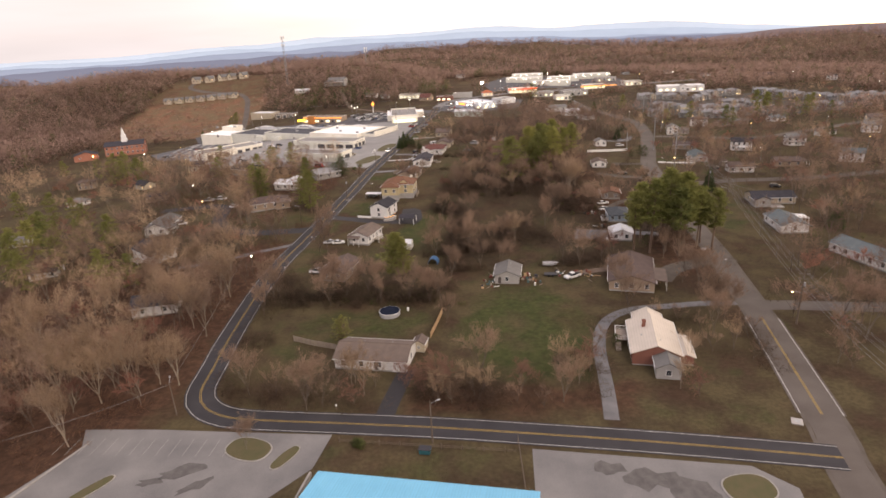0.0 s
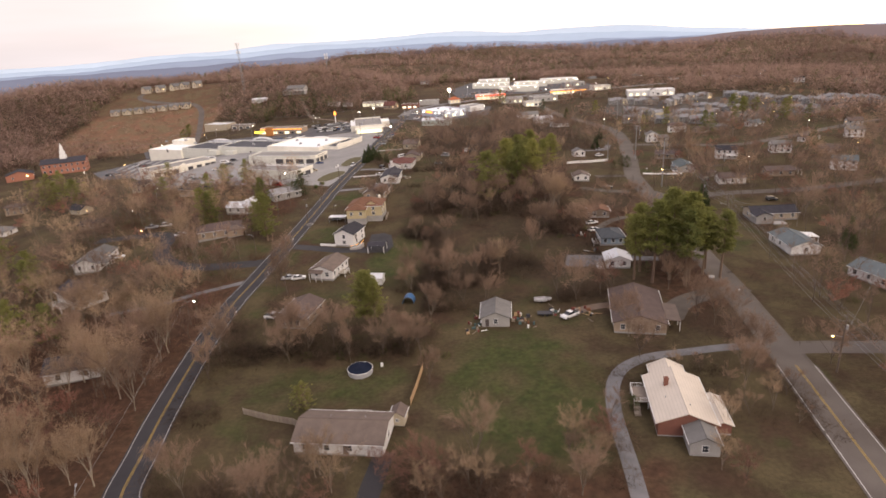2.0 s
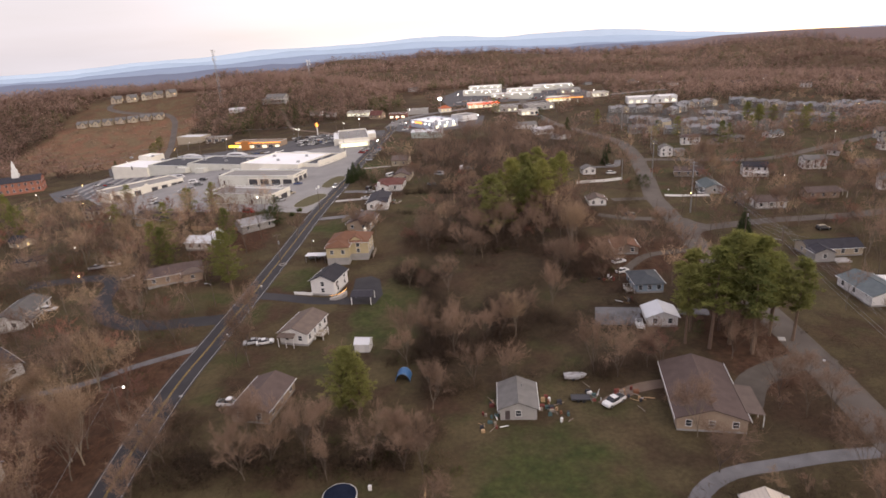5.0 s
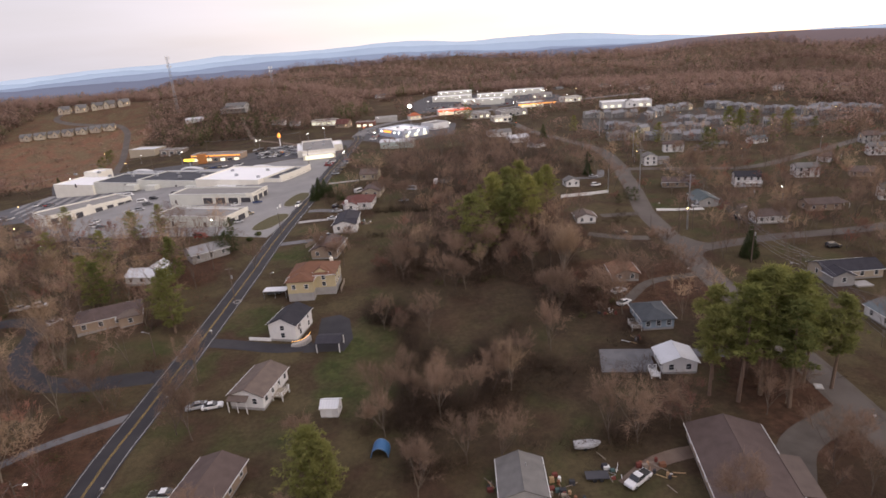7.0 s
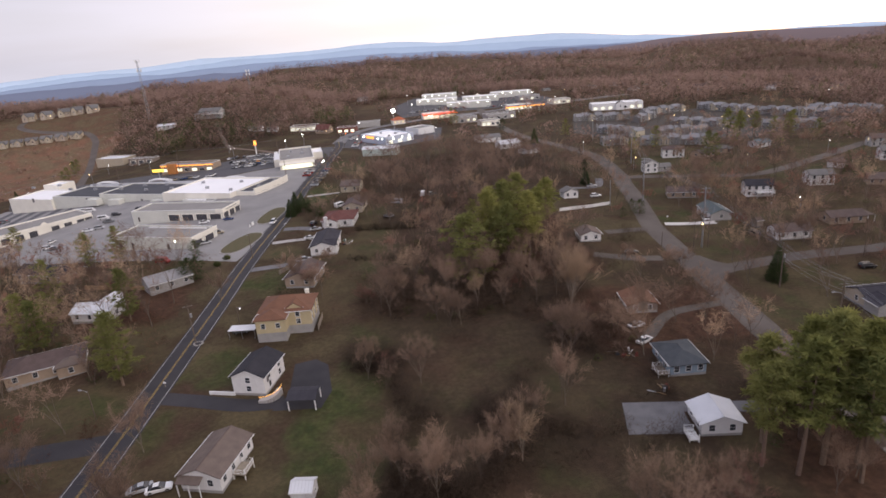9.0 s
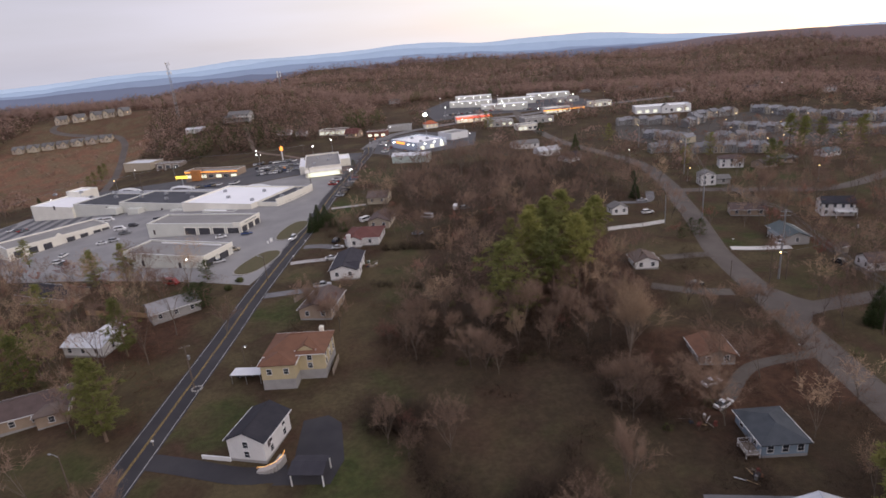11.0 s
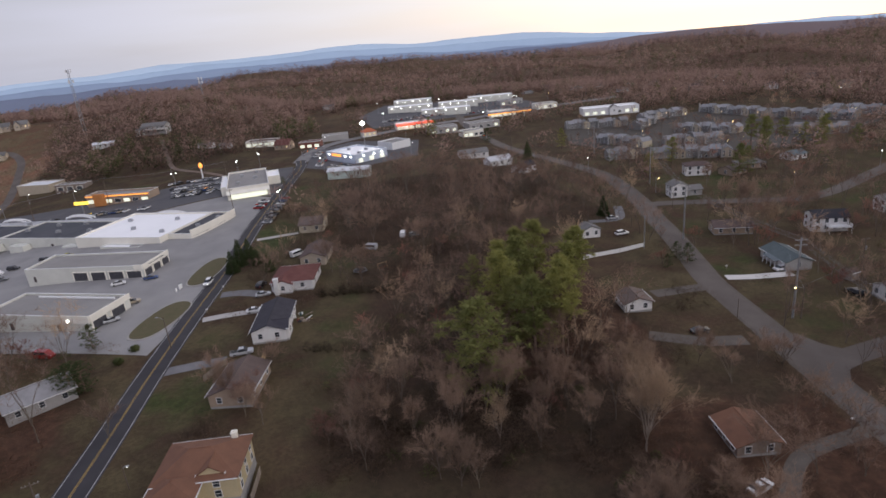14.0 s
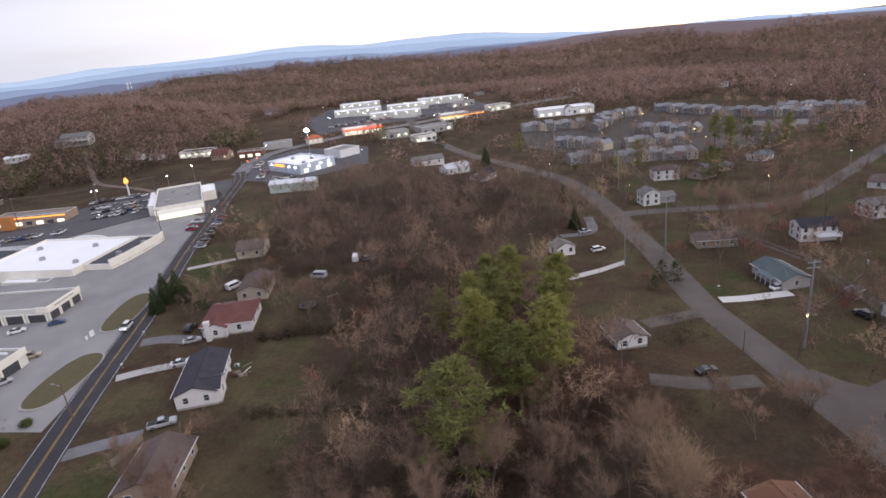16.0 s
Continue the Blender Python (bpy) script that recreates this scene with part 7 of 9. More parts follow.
def bare_tree_meshes(seed, height, spread, fork, bark, twig, twigs=13, fine=0.036, trunk=0.15, stout=0.012, light=False):
    """Bare crown: forked trunk, limbs, boughs and fine twigs."""
    r = random.Random(seed)
    wood, fuzz = Geo(), Geo()
    base_r = stout * height + 0.03

    def grow(p, d, length, rad, level):
        n = 3 if level < 2 else 2
        pts, rads = [p], [rad]
        dd = d.copy()
        for i in range(n):
            dd = (dd + Vector((r.uniform(-1, 1), r.uniform(-1, 1), r.uniform(-0.2, 0.9))) * (0.09 + 0.05 * level)).normalized()
            pts.append(pts[-1] + dd * (length / n))
            rads.append(rad * (1 - 0.5 * (i + 1) / n))
        if level == 2 and light:
            sliver(wood, pts[0], (pts[-1] - pts[0]).normalized(), length, rad, r)
        elif level < 3:
            wood.tube(pts, rads, 6 if level == 0 else 4 if level == 1 else 3, cap=False)
        if level == 3:
            sliver(fuzz, pts[0], (pts[-1] - pts[0]).normalized(), length, rad, r)
            for k in range(twigs):
                t = r.uniform(0.0, 1.0)
                q = pts[0].lerp(pts[-1], t)
                sliver(fuzz, q, rot_dir(dd, r.uniform(0.35, 1.4), r.uniform(0, 6.28)), height * r.uniform(0.06, 0.16), fine * r.uniform(0.6, 1.1), r)
            return
        kids = (fork, 3 if fork == 4 else 4, 4)[level]
        for k in range(kids):
            t = 1.0 if k < (2 if level == 0 else 1) else r.uniform(0.45 if level else 0.6, 0.98)
            i = min(n - 1, int(t * n))
            q = pts[i].lerp(pts[i + 1], t * n - i)
            ang = r.uniform(0.25, 0.8 if level else 0.62) * spread
            nd = rot_dir(dd, ang, k * 2.4 + r.uniform(-0.5, 0.5) + level)
            nd = (nd + Vector((0, 0, 0.14))).normalized()
            grow(q, nd, (0.50, 0.30, 0.19)[level] * height * r.uniform(0.7, 1.15), rads[min(i + 1, n)] * r.uniform(0.75, 1.0), level + 1)

    grow(Vector((0, 0, -0.3)), Vector((r.uniform(-0.06, 0.06), r.uniform(-0.06, 0.06), 1)).normalized(), height * trunk, base_r, 0)
    top = max(v[2] for v in fuzz.v)
    k = height / top
    wood.v = [(x * k, y * k, z * k) for x, y, z in wood.v]
    fuzz.v = [(x * k, y * k, z * k) for x, y, z in fuzz.v]
    return wood.mesh("trunk", bark), fuzz.mesh("crown", twig)


def tuft(g, p, size, n, r, flat=0.6):
    for k in range(n):
        d = Vector((r.uniform(-1, 1), r.uniform(-1, 1), r.uniform(-flat, flat))).normalized()
        s = d.cross(Vector((r.uniform(-1, 1), r.uniform(-1, 1), r.uniform(-1, 1)))).normalized() * size * 0.11
        c = p + d * size * 0.2
        g.face([c - s, c + s, c + d * size * r.uniform(0.6, 1.1)])


def pine_meshes(seed, height, clear_to, width, needle, n_branch=44, tip=5, tufts=19, big=1.0):
    """Pine: bare lower stem, irregular needle clumps on side branches above."""
    r = random.Random(seed)
    wood, fuzz = Geo(), Geo()
    lean = Vector((r.uniform(-0.04, 0.04), r.uniform(-0.04, 0.04), 1))
    wood.tube([(0, 0, -0.3), lean * height * 0.5, lean * height * 0.97], [0.016 * height + 0.05, 0.011 * height, 0.03], 6, cap=False)
    for i in range(n_branch):
        t = clear_to + (1 - clear_to) * (i + r.random()) / n_branch
        f = (t - clear_to) / (1 - clear_to)
        reach = width * (math.sin(math.pi * min(1, 0.2 + 0.8 * f)) ** 0.8) * r.uniform(0.4, 1.2)
        az = i * 2.4 + r.uniform(-0.4, 0.4)
        p = lean * (height * t)
        d = Vector((math.cos(az), math.sin(az), r.uniform(-0.05, 0.45))).normalized()
        e = p + d * reach
        wood.tube([p, p.lerp(e, 0.6) - Vector((0, 0, reach * 0.05)), e], [0.05, 0.035, 0.015], 3, cap=False)
        for k in range(tip):
            u = 0.35 + 0.65 * (k + r.random()) / tip
            q = p.lerp(e, u) + Vector((r.uniform(-1, 1), r.uniform(-1, 1), r.uniform(-0.5, 0.5))) * 0.17 * width
            tuft(fuzz, q, 0.05 * big * height * r.uniform(0.7, 1.3), tufts, r, 0.45)
    tuft(fuzz, lean * height * 0.98, 0.06 * height, 10, r)
    return wood.mesh("trunk", BARK_PINE), fuzz.mesh("crown", needle)


def cone_meshes(seed, height, width, needle, rows=15):
    """Spruce or cedar: tiers of drooping boughs down to the ground."""
    r = random.Random(seed)
    wood, fuzz = Geo(), Geo()
    wood.tube([(0, 0, -0.3), (0, 0, height * 0.95)], [0.02 * height, 0.03], 6, cap=False)
    for i in range(rows):
        t = 0.05 + 0.93 * i / rows
        rad = width * (1 - t) ** 0.8 * r.uniform(0.85, 1.1)
        n = max(4, int(16 * (1 - t)) + 3)
        for k in range(n):
            az = 2 * math.pi * (k + r.random()) / n
            for u in (0.5, 0.85, 1.0):
                q = Vector((math.cos(az) * rad * u, math.sin(az) * rad * u, height * t - 0.12 * rad * u * u + r.uniform(-0.2, 0.2)))
                tuft(fuzz, q, 0.075 * height * (1.1 - 0.5 * t), 9, r)
    tuft(fuzz, Vector((0, 0, height * 0.97)), 0.07 * height, 8, r)
    return wood.mesh("trunk", BARK_PINE), fuzz.mesh("crown", needle)


KINDS = {}
for i in range(6):
    KINDS["oak%d" % i] = bare_tree_meshes(100 + i, 13 + 0.7 * i, (0.85, 1.0, 1.12)[i % 3], 6, BARK, TWIG, 30, 0.026, trunk=0.2, stout=0.0095)
for i in range(4):
    KINDS["tall%d" % i] = bare_tree_meshes(140 + i, 17 + i, 0.78, 5, BARK, TWIG, 30, 0.027, trunk=0.28, stout=0.0095)
for i in range(3):
    KINDS["pale%d" % i] = bare_tree_meshes(160 + i, 15 + i, 0.92, 6, BARK_PALE, TWIG_PALE, 26, 0.023, trunk=0.2, stout=0.010)
for i in range(2):
    KINDS["red%d" % i] = bare_tree_meshes(180 + i, 8 + i, 1.25, 5, BARK, TWIG_RED, 30, 0.018)
for i in range(3):
    KINDS["young%d" % i] = bare_tree_meshes(190 + i, 6.5 + 0.8 * i, 0.95, 4, BARK, TWIG_PALE if i == 1 else TWIG, 24, 0.016)
for i in range(4):
    KINDS["pine%d" % i] = pine_meshes(220 + i, 20 + 1.2 * i, 0.4, 5.0, NEEDLE_OLIVE if i % 2 else NEEDLE, 38, 6)
for i in range(3):
    KINDS["softpine%d" % i] = pine_meshes(240 + i, 12 + i, 0.12, 3.8, NEEDLE, 54)
for i in range(3):
    KINDS["cone%d" % i] = cone_meshes(260 + i, 8 + i, 2.6, NEEDLE_DK)
for i in range(4):
    KINDS["farpine%d" % i] = pine_meshes(230 + i, 20 + 1.2 * i, 0.4, 5.0, NEEDLE, 26, 4, 14, 1.3)
for i in range(3):
    KINDS["farsoftpine%d" % i] = pine_meshes(250 + i, 12 + i, 0.12, 3.8, NEEDLE, 34, 4, 12, 1.3)
KINDS["round0"] = pine_meshes(280, 7, 0.05, 3.4, NEEDLE_DK, 44)
KINDS["shrub0"] = pine_meshes(281, 5, 0.03, 2.2, NEEDLE, 40)
LITE = {}
for i in range(4):
    LITE["oak%d" % i] = bare_tree_meshes(300 + i, 13 + 0.8 * i, 1.0, 4, BARK, TWIG_WOOD, 9, 0.05, stout=0.009, light=True)
for i in range(3):
    LITE["tall%d" % i] = bare_tree_meshes(310 + i, 17 + i, 0.8, 4, BARK, TWIG_WOOD, 9, 0.05, 0.28, 0.009, True)
for i in range(3):
    LITE["pale%d" % i] = bare_tree_meshes(320 + i, 15 + i, 1.0, 4, BARK, TWIG_WOOD_PALE, 9, 0.05, stout=0.009, light=True)
LITE["red0"] = bare_tree_meshes(330, 8, 1.1, 4, BARK, TWIG_WOOD_RED, 8, 0.06)
LITE["young0"] = bare_tree_meshes(340, 7, 0.9, 4, BARK, TWIG_WOOD, 7, 0.05)
WORDS = {"oak": ("bare spreading tree with brown twigs", "tree"), "tall": ("tall bare tree with upswept brown branches", "tree"), "pale": ("pale-barked bare tree with light twigs", "tree"), "red": ("small bare tree with reddish twigs", "tree"),
         "young": ("young slender bare tree on rough grass", "tree"), "pine": ("tall pine with bare stem and green crown", "pine tree"), "softpine": ("green pine branched almost to the ground", "pine tree"), "cone": ("dark conical evergreen tree", "evergreen tree"),
         "round": ("dense dark rounded evergreen tree", "evergreen tree"), "shrub": ("bushy yellow-green evergreen shrub", "shrub")}


JOINED = {}


def tree(kind, x, y, scale=1.0, rz=None, wide=1.0, joined=False):
    if joined:
        word = kind.rstrip("0123456789")
        kind = tr.choice([k for k in sorted(LITE) if k.startswith(word)])
        m = pose(x, y, ground_z(x, y), 0, 0, tr.uniform(0, 360)) @ Matrix.Diagonal((scale * wide, scale * wide, scale, 1))
        JOINED.setdefault(kind, []).append(np.array(m))
        PLACED.append((x, y))
        return None
    word = kind.rstrip("0123456789")
    label, cat = WORDS[word]
    ob = new({"cone": "evergreen_tree", "round": "evergreen_tree", "pine": "pine_tree", "softpine": "pine_tree", "shrub": "evergreen_shrub"}.get(word, "bare_tree"))
    ob.empty_display_size = 0.5
    ob.matrix_basis = pose(x, y, ground_z(x, y), 0, 0, tr.uniform(0, 360) if rz is None else rz) @ Matrix.Diagonal((scale * wide, scale * wide, scale, 1))
    tagged(ob, label, cat, "trees")
    trunk, crown = KINDS["far" + kind if word in ("pine", "softpine") and (y > 250 or abs(x) > 100) else kind]
    part("trunk", trunk, None, ob)
    part("crown", crown, None, ob)
    PLACED.append((x, y))
    return ob


PLACED = []
tr = random.Random(77)


def free(x, y, road_gap=1.5):
    for line, half in ROADS:
        lim = (half + road_gap) ** 2
        for p in line[::3]:
            dx, dy = p.x - x, p.y - y
            if dx * dx + dy * dy < lim + 6:
                return False
    for x0, x1, y0, y1, poly in CLEAR:
        if x0 < x < x1 and y0 < y < y1 and (poly is None or inside(poly, x, y)):
            return False
    return True


# evergreens that stand out
for k, (x, y, s) in enumerate(((56, 113, 0.95), (60.5, 110, 1.1), (66, 111.5, 1.15), (71.5, 110.5, 1.05), (77, 114, 0.9), (66.5, 118, 1.05), (59.5, 118.5, 0.9), (73, 119.5, 0.95), (81, 111, 0.95), (79.5, 118, 0.85), (69, 106.5, 0.95))):
    tree("pine%d" % (k % 4), x, y, s * 1.08)
for kind, x, y, s in (("softpine1", -23.4, 96, 1.15), ("softpine2", -20.5, 95, 0.95), ("shrub0", -31.8, 55.5, 1.35), ("shrub0", -33.2, 56, 1.1), ("pine2", -160, 117, 1.0), ("softpine0", -154, 120, 1.25), ("softpine2", -118, 92, 1.2), ("softpine1", -111, 95, 1.0), ("round0", 36.2, 49, 0.5), ("round0", -69.3, 224.6, 1.2), ("round0", -72.5, 226, 1.0), ("softpine0", -244, 518, 0.9), ("softpine2", -248, 536, 0.9), ("softpine1", -240, 502, 0.8), ("softpine0", -254, 556, 0.9), ("softpine1", 37, 211, 1.3), ("softpine2", 31, 214, 1.3), ("pine0", 36, 227, 1.1), ("pine2", 33, 206.5, 0.95), ("pine3", 40, 209, 1.0), ("pine1", 29.5, 219, 1.05), ("cone1", 92.4, 307.7, 0.95), ("pine0", 221, 391, 0.85), ("pine1", 224, 381, 0.8), ("pine2", 212, 389, 0.85), ("pine3", 217, 384, 0.75), ("softpine0", 136, 355, 1.0), ("softpine2", 170, 338, 1.1), ("softpine1", 176, 340, 1.0), ("softpine0", 253, 364, 1.0), ("pine1", 47, 225, 0.95),
                      ("pine2", 43, 237, 1.0), ("pine3", 52, 232, 0.9), ("pine0", 40, 243, 0.95), ("softpine0", 27, 244, 1.05), ("pine1", 33, 235, 0.9), ("cone1", -45.5, 294, 0.9), ("cone2", -43.8, 300, 1.0), ("cone0", -42, 308, 0.95), ("cone1", -33, 291, 0.75), ("cone0", -38, 299, 0.8),
                      ("softpine1", -98.5, 189, 1.15), ("softpine2", -68.9, 165.0, 1.35), ("softpine0", -74.5, 173, 1.1), ("softpine1", -102.1, 189.8, 1.3), ("softpine0", -143, 244, 1.1), ("softpine1", -114, 256, 1.0), ("round0", -67.5, 226.5, 1.1), ("round0", -71, 230, 0.9), ("cone2", 105, 182, 1.1),
                      ("cone1", 206, 281, 1.0), ("cone0", 103.5, 341, 0.9), ("cone2", 130.5, 129, 1.1), ("cone1", 133, 133, 0.9), ("round0", 95, 252, 0.9), ("round0", 93.5, 256, 0.8)):
    tree(kind, x, y, s)
for k, (x, y, s) in enumerate(((-188, 155, 1.3), (-184, 176, 1.2), (-221, 271, 1.2), (-215, 286, 1.1), (-236, 207, 1.2), (-164, 134, 1.2), (-179, 127, 1.3), (-141, 132, 1.1), (-153, 101, 1.2), (-163, 107, 1.3), (-170, 162, 1.2), (-205, 190, 1.2), (-166, 303, 1.0), (-104, 257, 1.1), (-172, 92, 1.2))):
    tree("softpine%d" % (k % 3), x, y, s)
for kind, x, y, s in (("softpine0", -225.5, 272.1, 1.3), ("softpine1", -209.9, 261.5, 1.3), ("softpine2", -203.1, 266.9, 1.2), ("softpine0", -213.5, 294.6, 0.8), ("softpine1", -109.7, 219.0, 1.25), ("softpine2", -79.5, 200.0, 1.15), ("softpine2", -239.9, 301.3, 1.2), ("round0", -109.0, 268.4, 0.9), ("round0", -74.1, 249.2, 1.0)):
    tree(kind, x, y, s)
for kind, x, y, s in (("pine0", -180, 130, 0.8), ("pine1", -183, 153, 0.8), ("softpine1", -158, 140, 1.1), ("softpine2", -146, 141, 1.1), ("pine2", -170, 136, 0.75), ("softpine0", -190, 142, 1.2), ("softpine0", -237, 310, 1.2), ("softpine1", -230, 300, 1.2), ("softpine2", -243, 318, 1.1),
                      ("pine3", -266, 289, 0.7), ("softpine0", -249, 298, 1.2), ("softpine1", -101, 199, 1.0), ("round0", -94.6, 232, 1.1), ("softpine2", -118, 262, 0.9), ("cone0", 216, 294, 1.0), ("round0", 92, 500, 1.4), ("softpine0", 62, 545, 1.0), ("softpine1", 58, 540, 1.1),
                      ("softpine2", 160, 378, 1.0), ("softpine0", 203, 366, 1.1), ("softpine1", 240, 372, 1.2), ("softpine2", 246, 378, 1.2), ("softpine0", 236, 380, 1.1), ("cone1", 100, 432, 1.2), ("softpine1", 128, 452, 1.0), ("round0", -40, 430, 0.6), ("cone2", -240, 440, 1.0), ("round0", 61, 117, 0.55), ("softpine2", -205, 133, 1.0), ("softpine0", -215, 150, 1.1)):
    tree(kind, x, y, s)
tree("softpine0", 19.5, 199.5, 1.8, wide=1.3)
tree("softpine1", -22.8, 95.5, 1.1, wide=1.45)
# bare trees that stand out
for kind, x, y, s in (("pale0", -81.3, 28.5, 1.0), ("pale1", -73.6, 31.2, 0.95), ("pale2", -66.5, 35, 0.9), ("pale1", -124.5, 64.7, 1.0), ("oak0", -41.8, 11.8, 0.62), ("pale0", -22, 30, 0.62), ("young1", 2.2, 29.2, 1.2), ("young1", -6.1, 25.5, 1.0), ("young0", -2.6, 26.4, 1.1),
                      ("oak1", 44.4, 79.2, 0.95), ("oak2", 66.5, 65.4, 0.8), ("young1", 20.7, 37.6, 1.3), ("red0", 49, 28, 0.8), ("oak3", -73.7, 130.8, 1.0), ("pale2", -89.5, 72.8, 0.9), ("oak5", -82, 79.5, 0.95), ("pale0", -125, 118, 1.1), ("oak4", -106, 111, 1.0), ("oak0", -58, 70, 0.8)):
    tree(kind, x, y, s * 1.1)
for kind, x, y, s in (("oak1", -32.5, 212.5, 0.75), ("oak4", -36.4, 218, 0.7), ("red1", -28, 209.6, 0.95), ("oak2", -26, 222, 0.6), ("oak3", 139.6, 302, 0.85), ("oak1", 145, 295.4, 0.85), ("pale2", 131, 262.5, 0.8), ("oak5", 125, 263, 0.85), ("oak0", 149, 329, 0.9), ("oak2", 152, 276, 0.8), ("oak4", 227, 336, 0.9), ("red1", 154, 256, 1.0), ("oak3", 178, 292, 0.8), ("red0", 87, 252, 0.7), ("round0", 87.5, 250, 0.6), ("pale0", -24.9, 34.7, 0.75), ("oak3", -55.6, 206, 0.75), ("tall0", -25.1, 202, 0.65), ("red0", -12.8, 196, 0.7), ("pale1", -0.9, 211.4, 0.6), ("oak0", -29, 206, 0.7), ("tall1", -50.1, 116.6, 1.0), ("pale2", -97.4, 157.5, 1.2), ("oak2", 51.7, 150.5, 1.05), ("red1", 46.5, 103, 1.35), ("pale0", 16.3, 122.1, 0.9), ("tall2", 28.7, 136.3, 0.75), ("oak1", 67, 63, 0.95), ("oak2", 44, 69.5, 0.95), ("pale1", 51.8, 41, 0.6), ("young1", 63, 46.4, 1.2), ("pale0", 46, 30.6, 0.6), ("oak0", 20.7, 35, 0.6), ("pale2", 25, 33, 0.5), ("tall0", 83, 39.6, 0.6), ("oak4", 98.6, 61.6, 0.8), ("pale1", 43, 176.4, 1.15),
                      ("young2", 68.6, 190.5, 1.2), ("young0", 79.9, 179.3, 1.4), ("young2", 78.7, 171.7, 1.3), ("young0", 83, 194.4, 1.2), ("pale0", -88, 29.3, 1.2), ("pale2", -78.8, 35.5, 1.15), ("oak5", -70.2, 58.6, 1.15), ("oak3", -80, 64.6, 1.1), ("oak2", -57.1, 82, 1.0), ("pale1", -84, 110.7, 1.1),
                      ("oak4", -110, 108, 1.1), ("red1", -23.6, 26.5, 0.8), ("pale0", -25.5, 34, 0.7), ("oak0", -5.4, 63.3, 0.75), ("oak3", -7.6, 74.4, 0.85), ("young1", 3.2, 27.7, 1.3)):
    tree(kind, x, y, s)
for kind, x, y, s in (("tall0", 15.1, 123.6, 0.75), ("oak2", 0.3, 150.6, 0.8), ("tall1", 28.8, 139, 0.7), ("pale1", -123, 208, 1.1), ("oak1", -54, 119, 0.9), ("oak3", -55.5, 139, 1.0), ("pale0", 46.8, 184.7, 0.9), ("oak5", 57.8, 165, 0.9), ("oak4", 43.6, 104, 0.85), ("oak1", -5.4, 94, 0.9), ("oak0", -26.6, 109, 0.8),
                      ("pale2", 42.7, 175.5, 1.05), ("pale1", 48, 189, 1.0), ("pale0", 18.8, 184, 0.75), ("oak2", 77, 194.3, 0.6), ("oak1", 66.5, 199, 0.65), ("young2", 81.8, 193, 1.2), ("oak4", -3.6, 194.6, 0.85), ("tall2", 36.5, 207, 0.8), ("oak0", 9.3, 182, 0.7), ("tall3", 34.5, 180, 0.75), ("red0", -12, 192, 0.75), ("red1", -5, 205, 0.7),
                      ("oak5", 84, 62, 0.75), ("oak3", 103, 62.5, 0.6), ("oak2", 112, 64, 0.6), ("red1", 147, 190, 1.0), ("red0", 140, 200, 1.1), ("oak1", 128, 203, 0.9), ("tall1", 133, 283, 0.9), ("tall2", 137, 286, 0.9), ("oak3", -12, 281, 1.0), ("oak0", -3, 272, 1.0), ("oak4", 3, 305, 0.9), ("tall0", 17, 290, 0.8)):
    tree(kind, x, y, s)

# woods, thickets and yards: boxes x0 x1 y0 y1, how many, and the mix of kinds
BARE = ("oak0", "oak1", "oak2", "oak3", "oak4", "oak5", "tall0", "tall1", "tall2", "tall3")
MIXED = BARE + ("pale0", "pale1", "pale2", "red0", "red1", "young0", "young1", "young2")
SMALL = ("young0", "young1", "young2", "red0", "oak0", "oak2")
PALE = ("pale0", "pale1", "pale2", "oak0", "red0", "pale1", "tall0", "red1")
WOODS = [(-58, -6, 74, 88, 16, BARE, 0.55, 0.8, 0), (-12, 40, 98, 124, 14, BARE, 0.5, 0.85, 0), (-12, 50, 126, 200, 42, BARE + SMALL, 0.5, 0.85, 0), (-58, 8, 24, 36, 14, SMALL, 0.7, 1.1, 0), (10, 70, 24, 62, 14, SMALL, 0.7, 1.0, 0),
         (60, 84, 76, 108, 8, MIXED, 0.5, 0.8, 0), (-120, -70, 10, 108, 46, PALE, 0.75, 1.05, 0), (-8, 62, 200, 300, 115, BARE + MIXED, 0.55, 0.95, 1), (-190, -70, -25, 108, 130, PALE, 0.75, 1.05, 1), (-12, 95, 300, 412, 150, BARE, 0.65, 0.95, 1), (-34, -6, 270, 420, 22, MIXED, 0.55, 0.85, 1),
         (-160, -70, 108, 290, 190, PALE + MIXED, 0.65, 1.05, 1), (92, 270, 50, 330, 470, BARE + MIXED + ("red0", "red1", "red0"), 0.7, 1.1, 1), (-330, -160, 60, 330, 130, PALE, 0.8, 1.1, 1), (76, 140, 30, 60, 12, MIXED, 0.6, 0.85, 1), (60, 84, 120, 200, 14, MIXED, 0.5, 0.75, 1), (150, 345, 375, 560, 170, MIXED, 0.45, 0.75, 1), (100, 340, 330, 390, 110, MIXED, 0.55, 0.85, 1), (-260, -100, 255, 330, 50, MIXED, 0.6, 0.95, 1)]
for x0, x1, y0, y1, n, mix, lo, hi, joined in WOODS:
    done = tries = 0
    while done < n and tries < n * 12:
        tries += 1
        x, y = tr.uniform(x0, x1), tr.uniform(y0, y1)
        if on_lawn(x, y) or not free(x, y) or any((x - a) ** 2 + (y - b) ** 2 < 9 for a, b in PLACED[-200:]):
            continue
        tree(tr.choice(mix), x, y, 1.15 * tr.uniform(lo, hi), joined=bool(joined))
        done += 1


